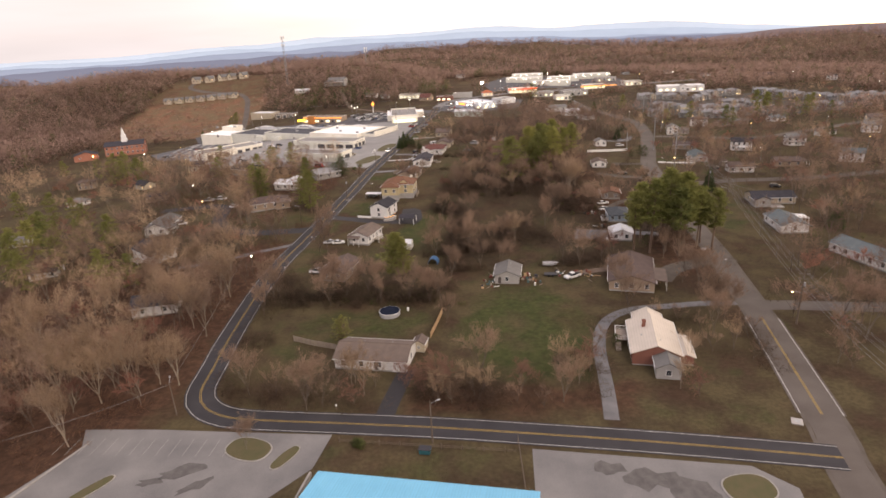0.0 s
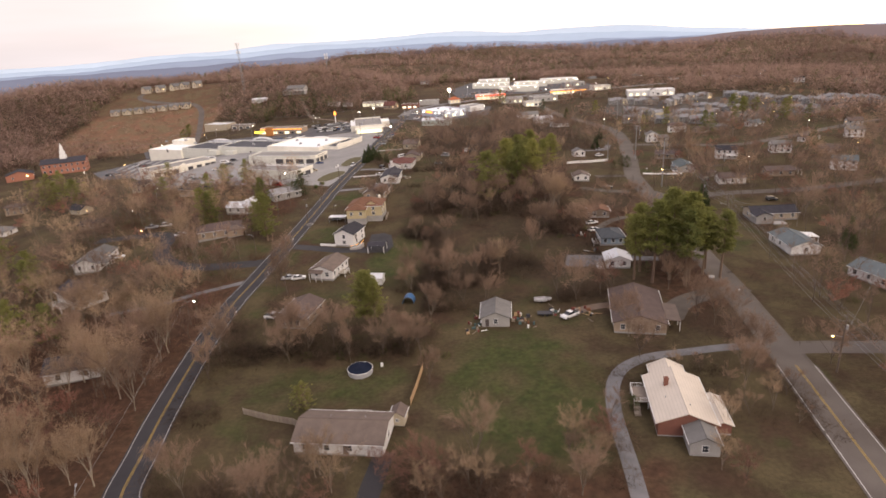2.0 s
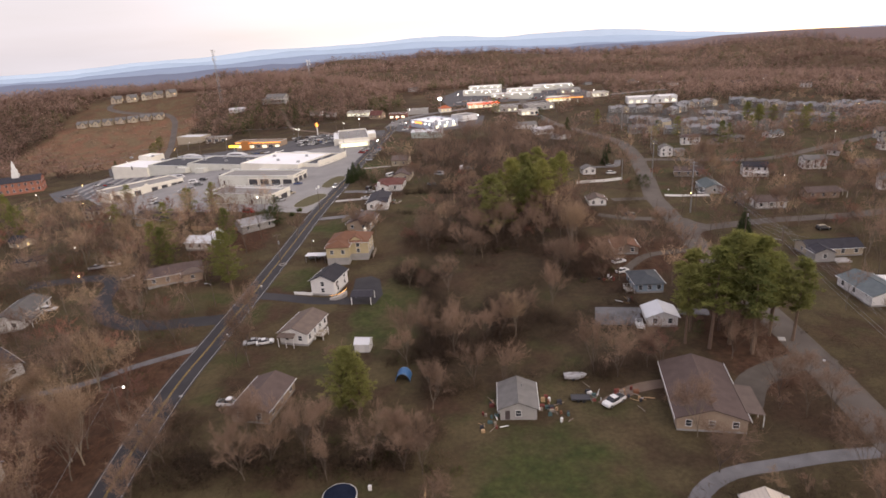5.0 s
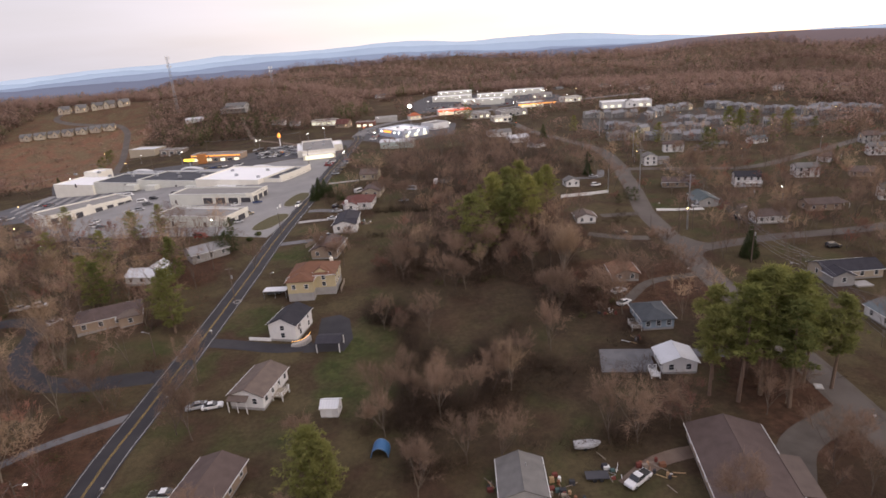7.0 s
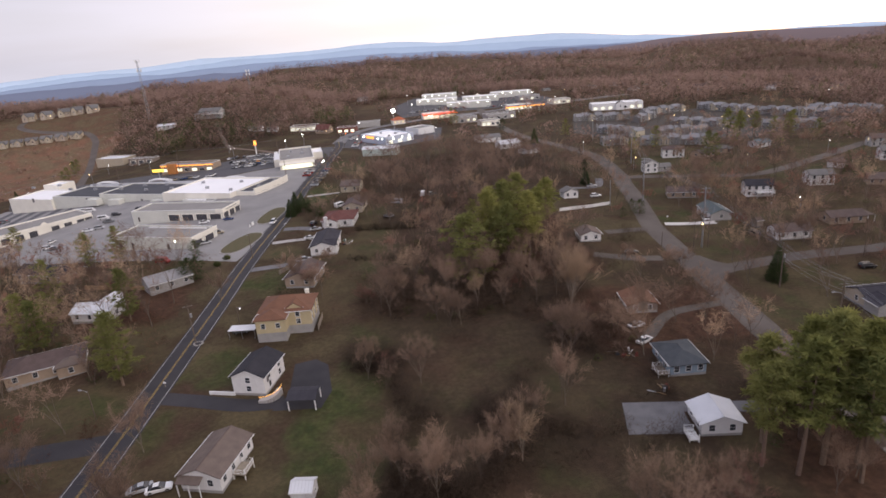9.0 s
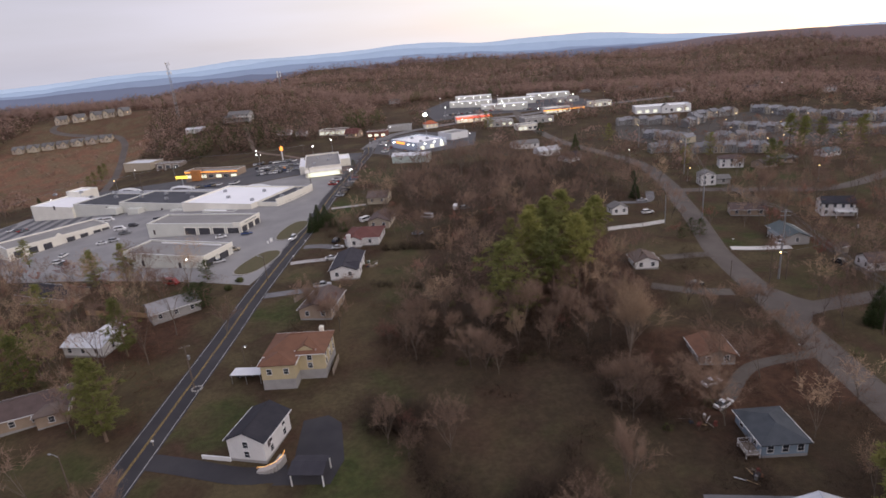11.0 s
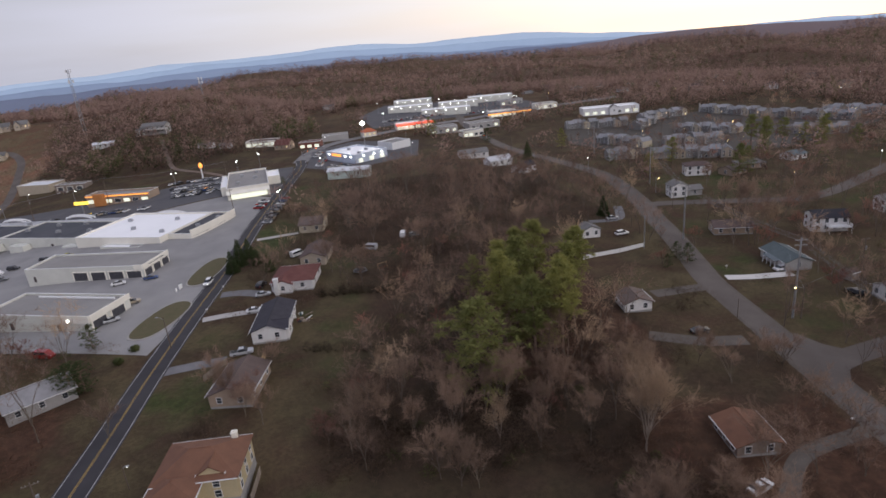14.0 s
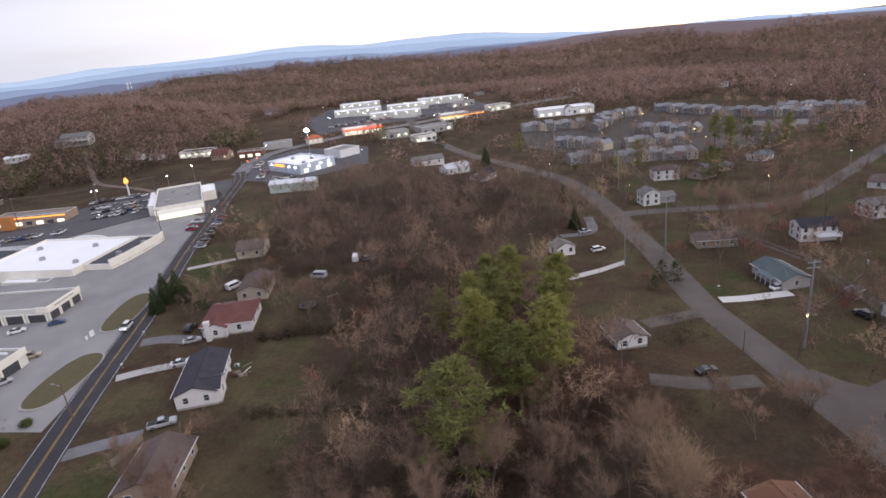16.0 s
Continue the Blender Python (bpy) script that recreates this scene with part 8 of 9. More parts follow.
def join_trees(kind, mats):
    """All the further trees of one kind as one object."""
    ob = None
    for which, label in ((0, "stems and limbs of bare trees in the woods"), (1, "fine leafless twigs of trees in the woods")):
        src = LITE[kind][which]
        n = len(src.vertices)
        co = np.empty(3 * n)
        src.vertices.foreach_get("co", co)
        co = np.c_[co.reshape(-1, 3), np.ones(n)]
        faces = [tuple(p.vertices) for p in src.polygons]
        V = np.concatenate([(co @ m.T)[:, :3] for m in mats])
        F = [tuple(i + k * n for i in f) for k in range(len(mats)) for f in faces]
        me = bpy.data.meshes.new("bare_woods")
        me.from_pydata(V.tolist(), [], F)
        me.materials.append(src.materials[0])
        at = me.attributes.new("tint", "FLOAT", "POINT")
        at.data.foreach_set("value", np.repeat([tr.random() for _ in mats], n))
        tagged(new("bare_woods", me), label, "woodland", "", "stuff")


for kind in sorted(JOINED):
    join_trees(kind, JOINED[kind])

# ---- undergrowth, far woods, mountains ----
def sliver_cloud(name, pts, heights, radii, n, width, material, label, category, seed, low=0.3, spread=0.9, reach=0.55):
    """One mesh of many fine upswept twigs: for each tree n narrow triangles from its stem to its crown's rim."""
    rs = np.random.RandomState(seed)
    P = np.asarray(pts, float)
    T = len(P)
    H, R = np.asarray(heights)[:, None], np.asarray(radii)[:, None]
    az = rs.uniform(0, 2 * np.pi, (T, n))
    z = rs.uniform(low, 1.0, (T, n))
    mid, half = (1 + low) / 2, (1 - low) / 2
    rim = R * np.sqrt(rs.uniform(0.05, 1, (T, n))) * np.sqrt(np.clip(1 - ((z - mid) / half) ** 2, 0.06, 1))
    root = np.stack([P[:, None, 0] + rim * np.cos(az), P[:, None, 1] + rim * np.sin(az), P[:, None, 2] + H * z], -1)
    d = np.stack([np.cos(az) * rim, np.sin(az) * rim, H * (z - mid) + 0.12 * H], -1)
    d /= np.linalg.norm(d, axis=-1, keepdims=True) + 1e-9
    d += rs.normal(size=d.shape) * spread
    d *= (reach * R)[..., None] * rs.uniform(0.5, 1.2, (T, n, 1)) / (np.linalg.norm(d, axis=-1, keepdims=True) + 1e-9)
    tip = root + d
    side = np.cross(d, rs.normal(size=d.shape))
    side /= np.linalg.norm(side, axis=-1, keepdims=True) + 1e-9
    w = (np.asarray(width) * np.ones(T))[:, None, None]
    face = np.cross(d, side)
    side *= np.where(face[..., 2] - 1.2 * face[..., 1] > 0, -1.0, 1.0)[..., None]
    out = root + 0.5 * d - np.stack([P[:, 0], P[:, 1], P[:, 2] + (H * mid)[:, 0] * 0.8], -1)[:, None, :]
    out /= np.linalg.norm(out, axis=-1, keepdims=True) + 1e-9
    out[..., 2] += 0.25
    out /= np.linalg.norm(out, axis=-1, keepdims=True) + 1e-9
    V = np.stack([root - side * w, root + side * w, tip], 2).reshape(-1, 3)
    m = len(V) // 3
    me = bpy.data.meshes.new(name)
    me.vertices.add(len(V))
    me.vertices.foreach_set("co", V.ravel())
    me.loops.add(3 * m)
    me.loops.foreach_set("vertex_index", np.arange(3 * m, dtype=np.int32))
    me.polygons.add(m)
    me.polygons.foreach_set("loop_start", np.arange(0, 3 * m, 3, dtype=np.int32))
    me.update(calc_edges=True)
    at = me.attributes.new("custom_normal", "FLOAT_VECTOR", "POINT")
    at.data.foreach_set("vector", np.repeat(out.reshape(-1, 3), 3, axis=0).ravel())
    me.polygons.foreach_set("use_smooth", np.ones(m, dtype=bool))
    at = me.attributes.new("tint", "FLOAT", "POINT")
    at.data.foreach_set("value", np.repeat([min(1, max(0, 0.5 + 0.8 * noise.noise((p[0] / 70, p[1] / 70, 2.5)) + 0.7 * noise.noise((p[0] / 260, p[1] / 260, 6.5)) + rs.uniform(-0.4, 0.4))) for p in P], 3 * n))
    me.materials.append(material)
    return tagged(new(name, me), label, category, "", "stuff")


def scatter(n, x0, x1, y0, y1, ok, seed):
    r = random.Random(seed)
    out, tries = [], 0
    while len(out) < n and tries < n * 8:
        tries += 1
        x, y = r.uniform(x0, x1), r.uniform(y0, y1)
        if ok(x, y):
            out.append((x, y, ground_z(x, y) - 0.1))
    return out


rr = random.Random(9)
# brush between the houses
BRUSH_BOXES = [(-58, -4, 73, 90, 130), (-14, 46, 98, 126, 150), (-14, 52, 126, 200, 270), (-10, 64, 200, 300, 420), (-14, 95, 300, 415, 420), (-62, -50, 30, 120, 60), (-190, -68, -25, 110, 420), (-160, -66, 108, 300, 420),
               (90, 270, 45, 330, 420), (-56, 8, 24, 34, 60), (14, 72, 24, 64, 70), (-40, -8, 200, 420, 130), (60, 86, 70, 240, 110)]
for i, (x0, x1, y0, y1, n) in enumerate(BRUSH_BOXES):
    pts = scatter(int(n * 1.35), x0, x1, y0, y1, lambda x, y: not on_lawn(x, y) and free(x, y, 0.6) and noise.noise((x / 14, y / 14, 5)) > -0.15, 300 + i)
    if pts:
        sliver_cloud("undergrowth", pts, [rr.uniform(1.5, 5.2) for _ in pts], [rr.uniform(1.4, 3.4) for _ in pts], 64, 0.036, BRUSH_RUST if x1 < -60 else BRUSH, "tangled leafless brush and saplings between houses", "undergrowth", 400 + i, 0.05)
for i, (x0, x1, y0, y1, n) in enumerate(((-14, 52, 150, 260, 60), (90, 200, 60, 260, 40), (-160, -70, 110, 290, 50), (-40, 0, 70, 90, 12))):
    pts = scatter(n, x0, x1, y0, y1, lambda x, y: not on_lawn(x, y) and free(x, y, 0.6), 350 + i)
    sliver_cloud("evergreen_brush", pts, [rr.uniform(0.8, 2.2) for _ in pts], [rr.uniform(0.8, 1.8) for _ in pts], 90, 0.06, WOODS_GREEN, "low dark evergreen brush under bare trees", "undergrowth", 450 + i, 0.05)


# tall thickets in the old yards
for i, (x0, x1, y0, y1, n) in enumerate(((-16, 14, 104, 168, 140), (14, 50, 116, 150, 40), (-6, 50, 176, 206, 80), (-56, -8, 76, 86, 46), (30, 52, 150, 172, 26), (-56, -42, 24, 34, 14), (-10, 12, 22, 34, 16))):
    pts = scatter(n, x0, x1, y0, y1, lambda x, y: free(x, y, 0.8) and lawn_at(x, y) < 0.3, 370 + i)
    sliver_cloud("thicket", pts, [rr.uniform(3.0, 6.5) for _ in pts], [rr.uniform(1.6, 3.2) for _ in pts], 130, 0.035, THICKET, "dense dark leafless thicket between yards", "thicket", 480 + i, 0.03)


# dark hedge lines between the yards
for i, (xa, ya, xb, yb) in enumerate(((-55, 81, -10, 77), (-17, 229.5, 14, 219), (-16, 262, 6, 258), (-12, 200, 6, 190))):
    pts = [(xa + (xb - xa) * t + rr.uniform(-0.8, 0.8), ya + (yb - ya) * t + rr.uniform(-0.8, 0.8), ground_z(xa + (xb - xa) * t, ya + (yb - ya) * t) - 0.1) for t in [k / 22 for k in range(23)]]
    sliver_cloud("hedge_row", pts, [rr.uniform(1.4, 2.6) for _ in pts], [rr.uniform(1.0, 1.7) for _ in pts], 120, 0.05, HEDGE, "dense dark overgrown hedge along a yard edge", "hedge", 470 + i, 0.03)


def woods_ok(x, y):
    if -330 < x < 270 and -40 < y < 330:
        return False
    if x > -345 and x < 110 and 320 < y < 420 and x > -20:
        return False
    if 132 < x < 352 and 368 < y < 560 or -320 < x < -160 and 325 < y < 440:
        return False
    if inside(FIELD, x, y) or inside(CONDO_GREEN, x, y) or (-260 < x < -30 and 420 < y < 545) or on_lawn(x, y):
        return False
    if -40 < x < 200 and 420 < y < 760 and noise.noise((x / 40, y / 40, 9)) < 0.25:
        return False
    return free(x, y, 1.0)


# nearer belt of woods, tree by tree
pts = scatter(6000, -700, 750, 330, 1050, woods_ok, 21)
sliver_cloud("woodland", pts, [rr.uniform(9, 16) for _ in pts], [rr.uniform(3.0, 5.4) for _ in pts], 30, 0.3, WOODS_FAR, "leafless brown woodland over the slopes", "woodland", 22, 0.15)
pts = scatter(1500, -700, -395, 440, 850, woods_ok, 49) + scatter(2600, -600, -330, -60, 520, lambda x, y: free(x, y), 23) + scatter(1800, 270, 620, -60, 420, lambda x, y: free(x, y), 24)
sliver_cloud("woodland", pts, [rr.uniform(9, 16) for _ in pts], [rr.uniform(3.0, 5.4) for _ in pts], 28, 0.28, WOODS_FAR, "leafless brown woodland beside the houses", "woodland", 25, 0.15)
pts = scatter(5200, -520, 480, 400, 900, woods_ok, 28)
sliver_cloud("woodland", pts, [rr.uniform(8, 14) for _ in pts], [rr.uniform(3.0, 5.0) for _ in pts], 29, 0.3, WOODS_FAR, "leafless brown woodland round the shops", "woodland", 29, 0.15)
pts = scatter(900, -700, 750, 330, 1050, woods_ok, 26) + scatter(70, -200, -105, 540, 600, woods_ok, 46) + scatter(60, 0, 120, 760, 830, woods_ok, 47) + scatter(40, -60, -10, 560, 640, woods_ok, 48)
sliver_cloud("pine_wood", pts, [rr.uniform(8, 15) for _ in pts], [rr.uniform(1.8, 3.2) for _ in pts], 70, 0.22, WOODS_GREEN, "scattered green pines in leafless woods", "woodland", 27, 0.2)


def sector(n, r0, r1, seed):
    r = random.Random(seed)
    out = []
    for i in range(n):
        d = math.sqrt(r.uniform(r0 * r0, r1 * r1))
        a = radians(r.uniform(-62, 62))
        x, y = d * math.sin(a), d * math.cos(a)
        if y > 1000 or abs(x) > 700:
            out.append((x, y, ground_z(x, y) - 0.5))
    return out


pts = scatter(150, -390, -240, 460, 640, lambda x, y: inside(FIELD, x, y) and free(x, y), 52)
sliver_cloud("field_scrub", pts, [rr.uniform(1.0, 4.5) for _ in pts], [rr.uniform(1.0, 2.6) for _ in pts], 40, 0.12, WOODS_FAR, "low leafless scrub on an open reddish field", "scrub", 53, 0.05)
pts = sector(12500, 900, 2100, 31)
sliver_cloud("far_woodland", pts, [rr.uniform(10, 17) for _ in pts], [rr.uniform(4.5, 7.5) for _ in pts], 22, 0.6, WOODS_FAR, "far leafless woods on rolling hills", "woodland", 32, 0.1)
pts = sector(1500, 900, 2000, 33)
sliver_cloud("far_pine_wood", pts, [rr.uniform(10, 17) for _ in pts], [rr.uniform(3, 5) for _ in pts], 26, 0.6, WOODS_GREEN, "far pines in leafless woods", "woodland", 34, 0.1)
pts = sector(5500, 2050, 3000, 35)
sliver_cloud("distant_woodland", pts, [rr.uniform(12, 22) for _ in pts], [rr.uniform(8, 15) for _ in pts], 20, 1.2, WOODS_FAR, "distant leafless woods on low ridges", "woodland", 36, 0.05)


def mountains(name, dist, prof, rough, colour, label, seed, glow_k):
    """A far blue ridge: a long crest with a broad foot. Its evening haze is put into the colour and a self-glow."""
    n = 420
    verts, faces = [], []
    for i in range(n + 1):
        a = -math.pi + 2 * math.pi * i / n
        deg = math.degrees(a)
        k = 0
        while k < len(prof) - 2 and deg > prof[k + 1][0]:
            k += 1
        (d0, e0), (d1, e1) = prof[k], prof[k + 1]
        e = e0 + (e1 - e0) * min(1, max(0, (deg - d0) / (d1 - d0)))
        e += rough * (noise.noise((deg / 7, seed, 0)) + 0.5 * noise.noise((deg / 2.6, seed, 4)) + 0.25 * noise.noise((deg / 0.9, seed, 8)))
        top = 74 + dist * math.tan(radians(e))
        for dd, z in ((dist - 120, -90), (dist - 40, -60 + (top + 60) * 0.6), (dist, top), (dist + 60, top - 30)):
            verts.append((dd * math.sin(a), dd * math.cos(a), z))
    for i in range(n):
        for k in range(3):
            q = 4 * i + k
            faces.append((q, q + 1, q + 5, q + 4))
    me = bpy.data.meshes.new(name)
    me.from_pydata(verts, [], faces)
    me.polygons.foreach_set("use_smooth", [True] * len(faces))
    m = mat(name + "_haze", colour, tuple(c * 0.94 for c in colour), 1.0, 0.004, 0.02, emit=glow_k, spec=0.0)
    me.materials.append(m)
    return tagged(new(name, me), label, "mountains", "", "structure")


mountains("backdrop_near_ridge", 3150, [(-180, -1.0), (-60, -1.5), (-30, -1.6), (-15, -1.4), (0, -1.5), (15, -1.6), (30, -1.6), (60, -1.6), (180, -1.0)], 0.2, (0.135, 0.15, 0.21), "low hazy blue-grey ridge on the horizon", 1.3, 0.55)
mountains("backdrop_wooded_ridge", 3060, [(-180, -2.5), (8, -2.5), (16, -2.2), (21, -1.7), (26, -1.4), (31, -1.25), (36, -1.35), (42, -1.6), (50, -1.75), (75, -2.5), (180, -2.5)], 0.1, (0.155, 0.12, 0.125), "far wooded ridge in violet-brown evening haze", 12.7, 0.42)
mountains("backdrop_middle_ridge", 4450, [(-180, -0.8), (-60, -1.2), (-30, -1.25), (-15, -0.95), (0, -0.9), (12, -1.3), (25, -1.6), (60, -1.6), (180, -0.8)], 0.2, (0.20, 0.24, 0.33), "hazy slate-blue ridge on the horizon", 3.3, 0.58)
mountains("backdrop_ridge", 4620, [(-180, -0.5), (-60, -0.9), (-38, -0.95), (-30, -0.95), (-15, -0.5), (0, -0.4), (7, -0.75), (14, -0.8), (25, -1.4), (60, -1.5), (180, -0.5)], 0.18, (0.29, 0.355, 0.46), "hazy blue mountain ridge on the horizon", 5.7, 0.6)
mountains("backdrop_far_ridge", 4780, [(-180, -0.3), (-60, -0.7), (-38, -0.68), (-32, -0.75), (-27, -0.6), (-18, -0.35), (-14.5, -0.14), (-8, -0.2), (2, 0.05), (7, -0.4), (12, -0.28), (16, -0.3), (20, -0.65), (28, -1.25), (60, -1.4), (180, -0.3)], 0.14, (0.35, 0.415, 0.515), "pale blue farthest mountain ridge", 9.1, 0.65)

# ---- small things in the yards ----
pl = thing("above_ground_pool", -21.7, 69.2, 0, label="round above-ground pool under a dark blue cover", category="pool")
ringp = [(2.9 * math.cos(2 * math.pi * k / 28), 2.9 * math.sin(2 * math.pi * k / 28)) for k in range(28)]
part("pool_wall", Geo().solid([(x, y, -0.3) for x, y in ringp], [(x, y, 1.2) for x, y in ringp]), mat("pool_steel", (0.40, 0.41, 0.43), (0.3, 0.31, 0.33), 0.5), pl)
part("pool_rim", Geo().tube([(x * 1.01, y * 1.01, 1.2) for x, y in ringp + ringp[:1]], 0.09, 6), TRIM_W, pl)
cov = Geo()
for k in range(28):
    (xa, ya), (xb, yb) = ringp[k], ringp[(k + 1) % 28]
    cov.face([(xa, ya, 1.27), (xb, yb, 1.27), (xb * 0.5, yb * 0.5, 1.23), (xa * 0.5, ya * 0.5, 1.23)])
    cov.face([(xa * 0.5, ya * 0.5, 1.23), (xb * 0.5, yb * 0.5, 1.23), (0, 0, 1.34)])
part("cover", cov, mat("pool_cover", (0.008, 0.012, 0.025), (0.018, 0.024, 0.045), 0.95, 0.5, 3, spec=0.1), pl, "sagging dark blue cover")
part("pump", Geo().box(4.6, 5.2, 2.0, 2.5, -0.2, 0.9), TRIM_W, pl)


def fence(pts, height, material, label, boards=True, gap=0.02, width=0.32, name="fence"):
    ob = thing(name, pts[0][0], pts[0][1], label=label, category="fence")
    z0 = ground_z(*pts[0])
    x0, y0 = pts[0]
    bd = Geo().box(0, width - gap, -0.02, 0.02, 0.05, height).mesh("board", material)
    post = Geo().box(-0.06, 0.06, -0.06, 0.06, -0.5, height + 0.1).mesh("post", material)
    for (xa, ya), (xb, yb) in zip(pts, pts[1:]):
        L, a = math.hypot(xb - xa, yb - ya), math.degrees(math.atan2(yb - ya, xb - xa))
        n = int(L / width)
        for i in range(n):
            t = i * width / L
            x, y = xa + (xb - xa) * t, ya + (yb - ya) * t
            if boards:
                part("board", bd, None, ob, "", pose(x - x0, y - y0, ground_z(x, y) - z0 + tr.uniform(-0.03, 0.03), 0, 0, a))
            if i % 8 == 0:
                part("post", post, None, ob, "", pose(x - x0, y - y0, ground_z(x, y) - z0, 0, 0, a))
        for zz in (0.4, height - 0.35):
            part("rail", Geo().tube([(xa - x0, ya - y0, ground_z(xa, ya) - z0 + zz), (xb - x0, yb - y0, ground_z(xb, yb) - z0 + zz)], 0.045, 4), material, ob)
    return ob


fence([(-45, 54.9), (-39, 52.2), (-33.2, 50.2), (-31, 48.5)], 1.6, WOOD_OLD, "weathered grey board fence behind a house")
fence([(-9.2, 55), (-8.0, 62), (-6.9, 69.4)], 1.7, WOOD_NEW, "tan wooden board fence along a yard")
fence([(-40.5, 222.5), (-36.4, 229.5)], 1.6, WOOD_OLD, "old leaning board fence beside brush")
fence([(-29, 219), (-27.5, 230)], 1.7, WOOD_NEW, "tan broken board fence in brush")
fence([(-24.6, 181), (-23.9, 188)], 1.7, WOOD_OLD, "grey board fence beside a tall house")
fence([(-106, 232), (-90, 226), (-82, 222)], 1.6, WOOD_NEW, "reddish board fence behind gardens")
fence([(66, 262.5), (72, 264.2), (80, 266), (90, 269.5)], 1.4, mat("white_fence", (0.78, 0.78, 0.78), (0.7, 0.7, 0.7), 0.6), "long white board fence along a yard")
fence([(10.5, 13.4), (10.8, 5), (11, -3)], 1.5, POLE_WOOD, "dark post and rail fence along a lot", boards=False, width=0.5)
fence([(-24, 13.9), (-8, 12.2), (10, 10.4)], 1.1, POLE_WOOD, "dark post and rail fence along grass", boards=False, width=0.5)

t9 = thing("tarp_shelter", -11.9, 106.6, -8, label="blue arched tarpaulin shelter in a yard", category="shelter")
arc = [(1.7 * math.cos(math.pi * k / 10), 2.1 * math.sin(math.pi * k / 10)) for k in range(11)]
g = Geo()
shell = arc + [(x * 0.96, z * 0.96) for x, z in reversed(arc)]
g.solid([(x, -1.6, z) for x, z in shell], [(x, 1.6, z) for x, z in shell])
part("tarp", g, mat("blue_tarp", (0.06, 0.17, 0.36), (0.05, 0.13, 0.28), 0.5, 0.8, 5), t9)
for yy in (-1.5, 1.5):
    part("hoop", Geo().tube([(x, yy, z) for x, z in arc], 0.04, 5), STEEL, t9)


def junk(x, y, seed, n=9, spread=2.2, label="heap of scrap wood, buckets and old household things"):
    """A heap of odd lumber, bins and crates."""
    r = random.Random(seed)
    ob = thing("scrap_heap", x, y, 0, label=label, category="scrap heap")
    mats = (WOOD_OLD, WOOD_NEW, TRIM_W, STEEL, mat("rusty", (0.25, 0.11, 0.06), (0.17, 0.08, 0.05)), mat("red_plastic", (0.2, 0.06, 0.05)), mat("dark_plastic", (0.05, 0.05, 0.06)), mat("teal_plastic", (0.08, 0.13, 0.13)))
    for i in range(n):
        g = Geo()
        k = r.random()
        px, py = r.gauss(0, spread * 0.5), r.gauss(0, spread * 0.5)
        if k < 0.45:
            a = r.uniform(0, 6.3)
            L = r.uniform(0.8, 2.6)
            g.tube([(px, py, r.uniform(0.02, 0.2)), (px + L * math.cos(a), py + L * math.sin(a), r.uniform(0.05, 0.6))], r.uniform(0.06, 0.14), 4)
            part("plank", g, r.choice(mats[:3]), ob)
        elif k < 0.75:
            w, hh = r.uniform(0.25, 0.6), r.uniform(0.4, 1.0)
            g.box(px - w, px + w, py - w * 0.7, py + w * 0.7, -0.1, hh, inset=r.uniform(0, 0.1))
            part("crate", g, r.choice(mats), ob)
        else:
            g.tube([(px, py, -0.1), (px, py, r.uniform(0.5, 0.9))], [0.3, 0.28], 9)
            part("barrel", g, r.choice(mats), ob)
    return ob


for i, (x, y) in enumerate(((7.2, 90.5), (7.6, 94), (18.6, 90.2), (20.5, 88.6), (19.2, 93), (29.6, 94.2), (35.5, 95.5), (6.4, 87), (47.5, 152), (50.4, 137.5), (56, 86.8), (-199, 537), (-204, 543), (-190, 536), (38, 92), (-21.5, 250.5), (-18.8, 247), (-35, 224), (-31, 226))):
    junk(x, y, 500 + i)
tl = thing("flat_trailer", 25.8, 93.6, -6, label="dark low flat trailer standing in a yard", category="trailer")
part("bed", Geo().box(-2, 2, -1, 1, 0.5, 0.7), mat("trailer_steel", (0.07, 0.07, 0.08)), tl)
for px in (-0.6, 0.6):
    for py in (-1.1, 1.1):
        part("wheel", Geo().tube([(px, py - 0.1, 0.35), (px, py + 0.1, 0.35)], 0.33, 12), RUBBER, tl)
part("tow_bar", Geo().tube([(2, 0.7, 0.55), (3.3, 0, 0.5), (2, -0.7, 0.55)], 0.05, 5), STEEL, tl)
bt = thing("covered_boat", 26.5, 101.5, -5, label="small boat under a pale cover on a trailer", category="boat")
part("hull", loft([(-2.4, 0.6, 1.2), (-1.5, 0.45, 1.3), (0.8, 0.45, 1.35), (2.0, 0.7, 1.3), (2.6, 1.0, 1.25)], 0.95, 0.2, (0.95, 1, 1, 0.6, 0.1)), mat("boat_cover", (0.5, 0.5, 0.52), (0.38, 0.38, 0.4), 0.7, 0.8, 4), bt)
for py in (-0.9, 0.9):
    part("wheel", Geo().tube([(-0.4, py - 0.1, 0.32), (-0.4, py + 0.1, 0.32)], 0.32, 12), RUBBER, bt)
yt = thing("yellow_tank", 54.8, 87.0, 0, label="yellow machine standing in brush beside a house", category="machine")
part("body", Geo().box(-0.9, 0.9, -0.6, 0.6, 0.4, 1.6, inset=0.15), mat("machine_yellow", (0.5, 0.36, 0.03), (0.4, 0.28, 0.03), 0.5), yt)
for px in (-0.6, 0.6):
    for py in (-0.65, 0.65):
        part("wheel", Geo().tube([(px, py - 0.1, 0.4), (px, py + 0.1, 0.4)], 0.4, 12), RUBBER, yt)
tp = thing("trampoline", -3.0, 277.0, 0, label="round black trampoline on a dry lawn", category="trampoline")
rg = [(2.1 * math.cos(2 * math.pi * k / 20), 2.1 * math.sin(2 * math.pi * k / 20)) for k in range(20)]
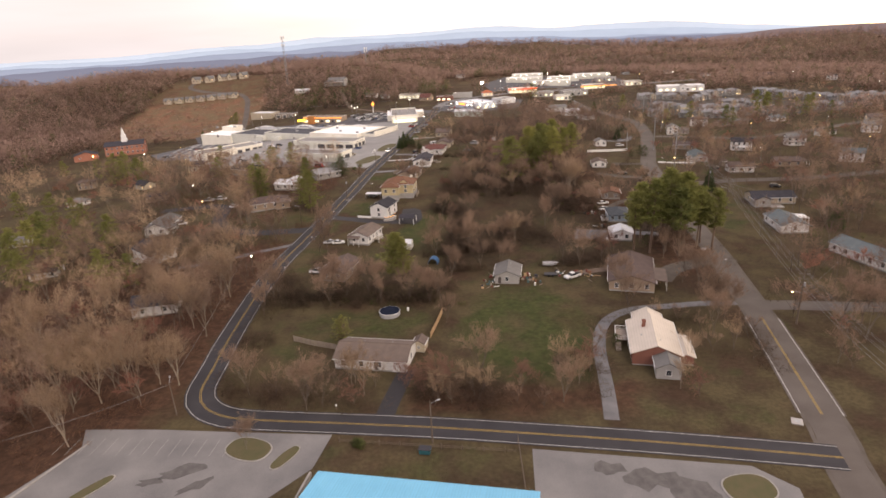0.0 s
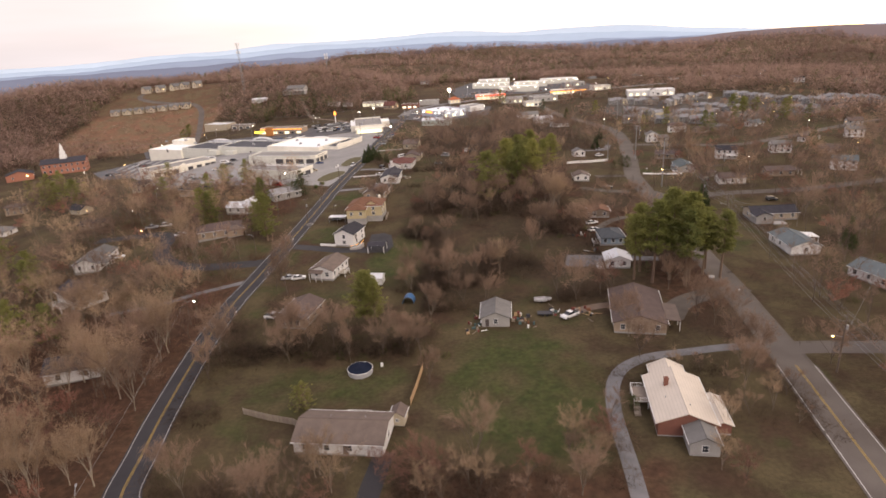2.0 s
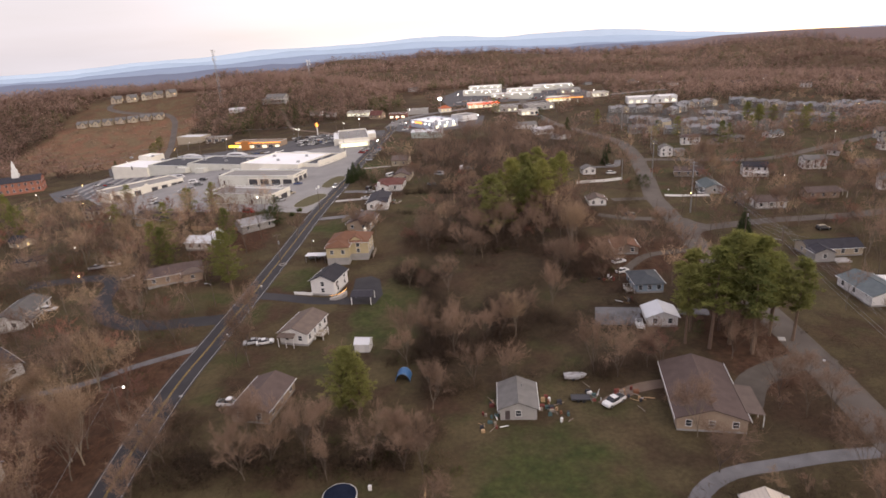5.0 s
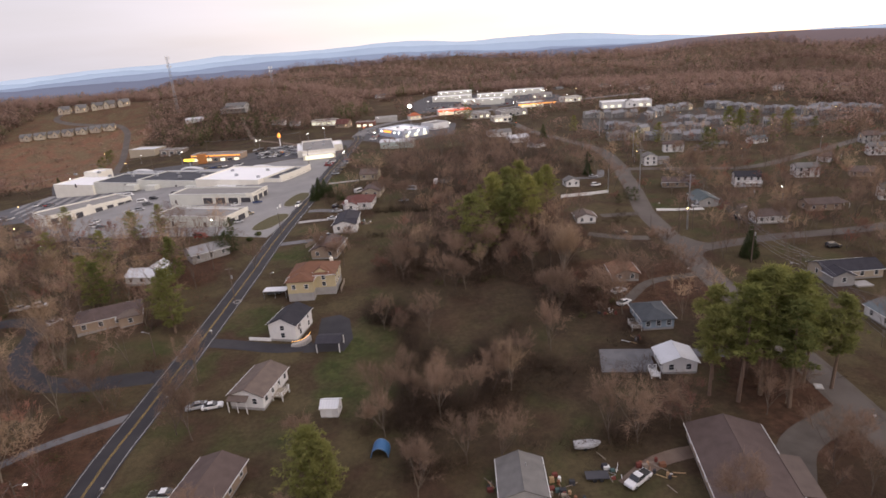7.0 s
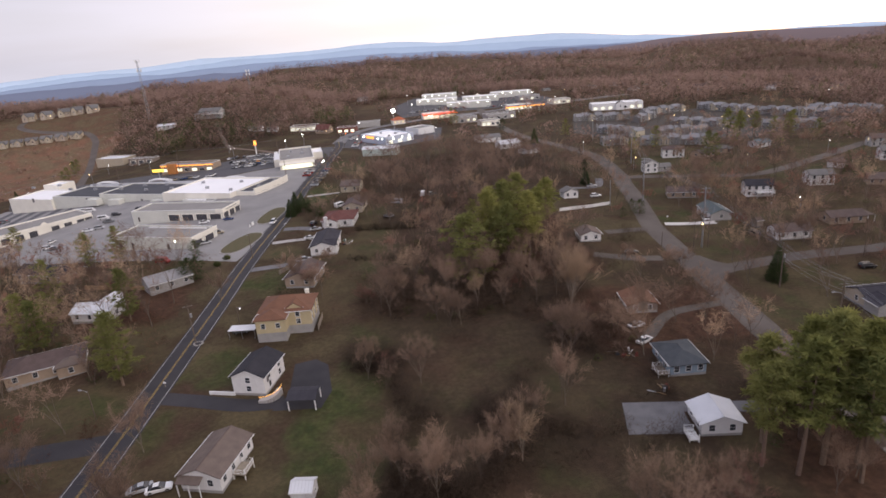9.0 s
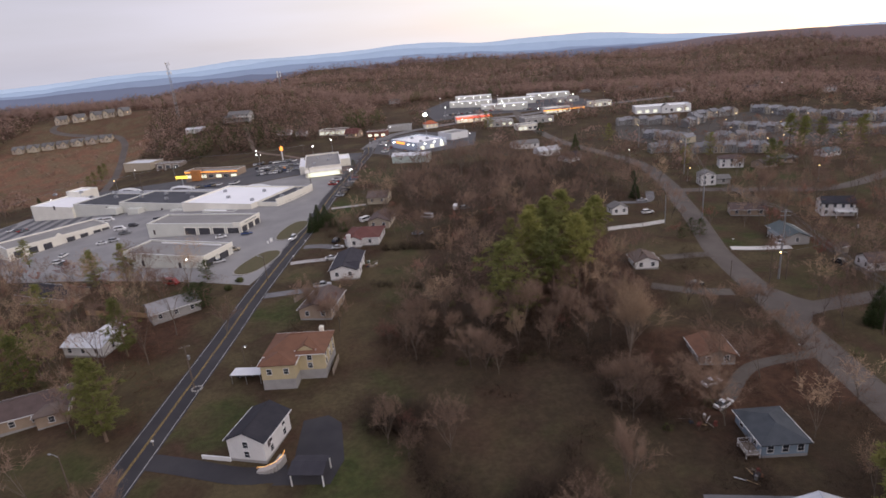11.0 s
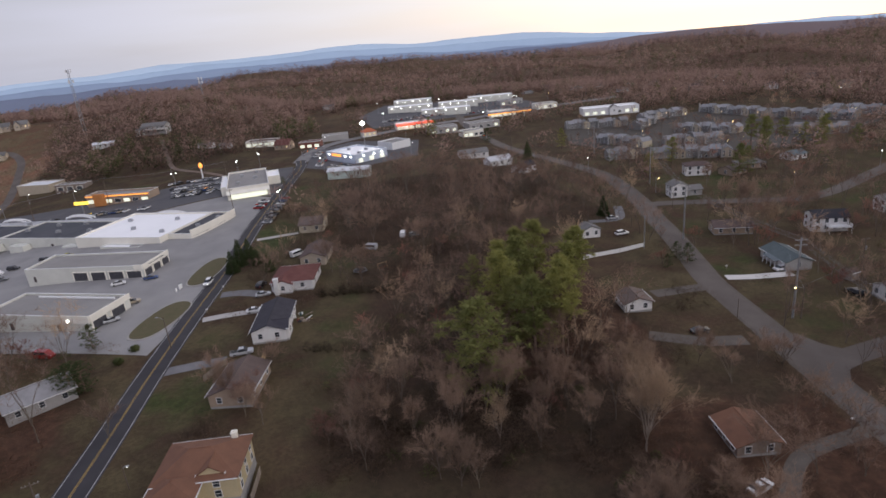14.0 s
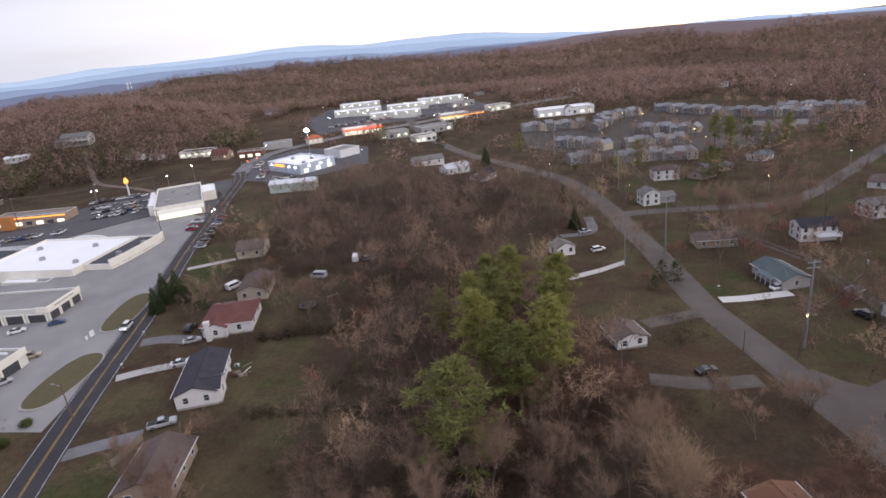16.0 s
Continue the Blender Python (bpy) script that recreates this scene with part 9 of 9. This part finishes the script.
part("mat", Geo().solid([(x, y, 0.78) for x, y in rg], [(x, y, 0.82) for x, y in rg]), mat("trampoline_mat", (0.03, 0.03, 0.035)), tp)
part("ring", Geo().tube([(x, y, 0.8) for x, y in rg + rg[:1]], 0.07, 5), STEEL, tp)
for k in range(0, 20, 5):
    part("leg", Geo().tube([(rg[k][0], rg[k][1], 0), (rg[k][0], rg[k][1], 0.8)], 0.04, 5), STEEL, tp)
sw = thing("swing_set", 4.2, 277.5, 20, label="small wooden swing set on a lawn", category="swing set")
for px in (-1.5, 1.5):
    part("frame_leg", Geo().tube([(px, -0.9, 0), (px, 0, 2.1), (px, 0.9, 0)], 0.07, 5), WOOD_NEW, sw)
part("top_bar", Geo().tube([(-1.7, 0, 2.1), (1.7, 0, 2.1)], 0.07, 5), WOOD_NEW, sw)
for px in (-0.6, 0.6):
    part("swing_seat", Geo().box(px - 0.25, px + 0.25, -0.12, 0.12, 0.5, 0.55), mat("swing_red", (0.35, 0.06, 0.05)), sw)


def post_box(x, y, rz=0):
    ob = thing("mailbox", x, y, rz, label="small roadside mailbox on a wooden post", category="mailbox", group="mailboxes")
    part("post", Geo().box(-0.05, 0.05, -0.05, 0.05, -0.2, 1.0), WOOD_OLD, ob)
    part("box", Geo().box(-0.14, 0.14, -0.28, 0.28, 1.0, 1.28, inset=0.04), TRIM_W, ob)


for x, y, a in ((-27, 24.6, 0), (-58.4, 162, 80), (-60.2, 132, 80), (-47.6, 262, 80), (-46, 279, 80), (-62.2, 104, 80), (81.5, 100, 80), (81, 174, 80), (102.6, 244, 80)):
    post_box(x, y, a)
for x, y, w, d in ((64.2, 18.8, 1.0, 2.0), (79, 112, 1.0, 1.6)):
    db = thing("storm_drain", x, y, 70, label="pale concrete storm drain slab at the road edge", category="storm drain")
    part("slab", Geo().box(-w, w, -d / 2, d / 2, -0.2, 0.16), CONCRETE, db)
    part("grate", Geo().box(-w * 0.5, w * 0.5, -d / 4, d / 4, 0.16, 0.18), STEEL, db)
rg = thing("stone_ring", -55.8, 181.0, 0, label="ring of pale stones round a pole", category="stone ring")
for k in range(12):
    a = 2 * math.pi * k / 12
    part("stone", Geo().ball((1.1 * math.cos(a), 1.1 * math.sin(a), 0.12), 0.26, 6, 4, 0.8), KERB, rg)
dp = thing("dumpster", -7.0, 10.6, -8, label="teal steel rubbish container on grass", category="dumpster")
part("bin", Geo().box(-1.0, 1.0, -0.6, 0.6, 0.1, 1.1, inset=-0.1), mat("teal_steel", (0.03, 0.14, 0.17), (0.03, 0.1, 0.13), 0.5), dp)
part("lid", Geo().box(-1.15, 1.15, -0.75, 0.75, 1.1, 1.18), mat("dark_plastic", (0.05, 0.05, 0.06)), dp)
for x, y in ((-20, 12.5), (-62, 244), (-64, 238)):
    pts = [(x + rr.uniform(-0.8, 0.8), y + rr.uniform(-0.8, 0.8), ground_z(x, y)) for _ in range(5)]
    sliver_cloud("clipped_bush", pts, [1.3] * 5, [1.0] * 5, 160, 0.06, WOODS_GREEN, "small dark clipped bush beside paving", "bush", int(600 + x), 0.02)
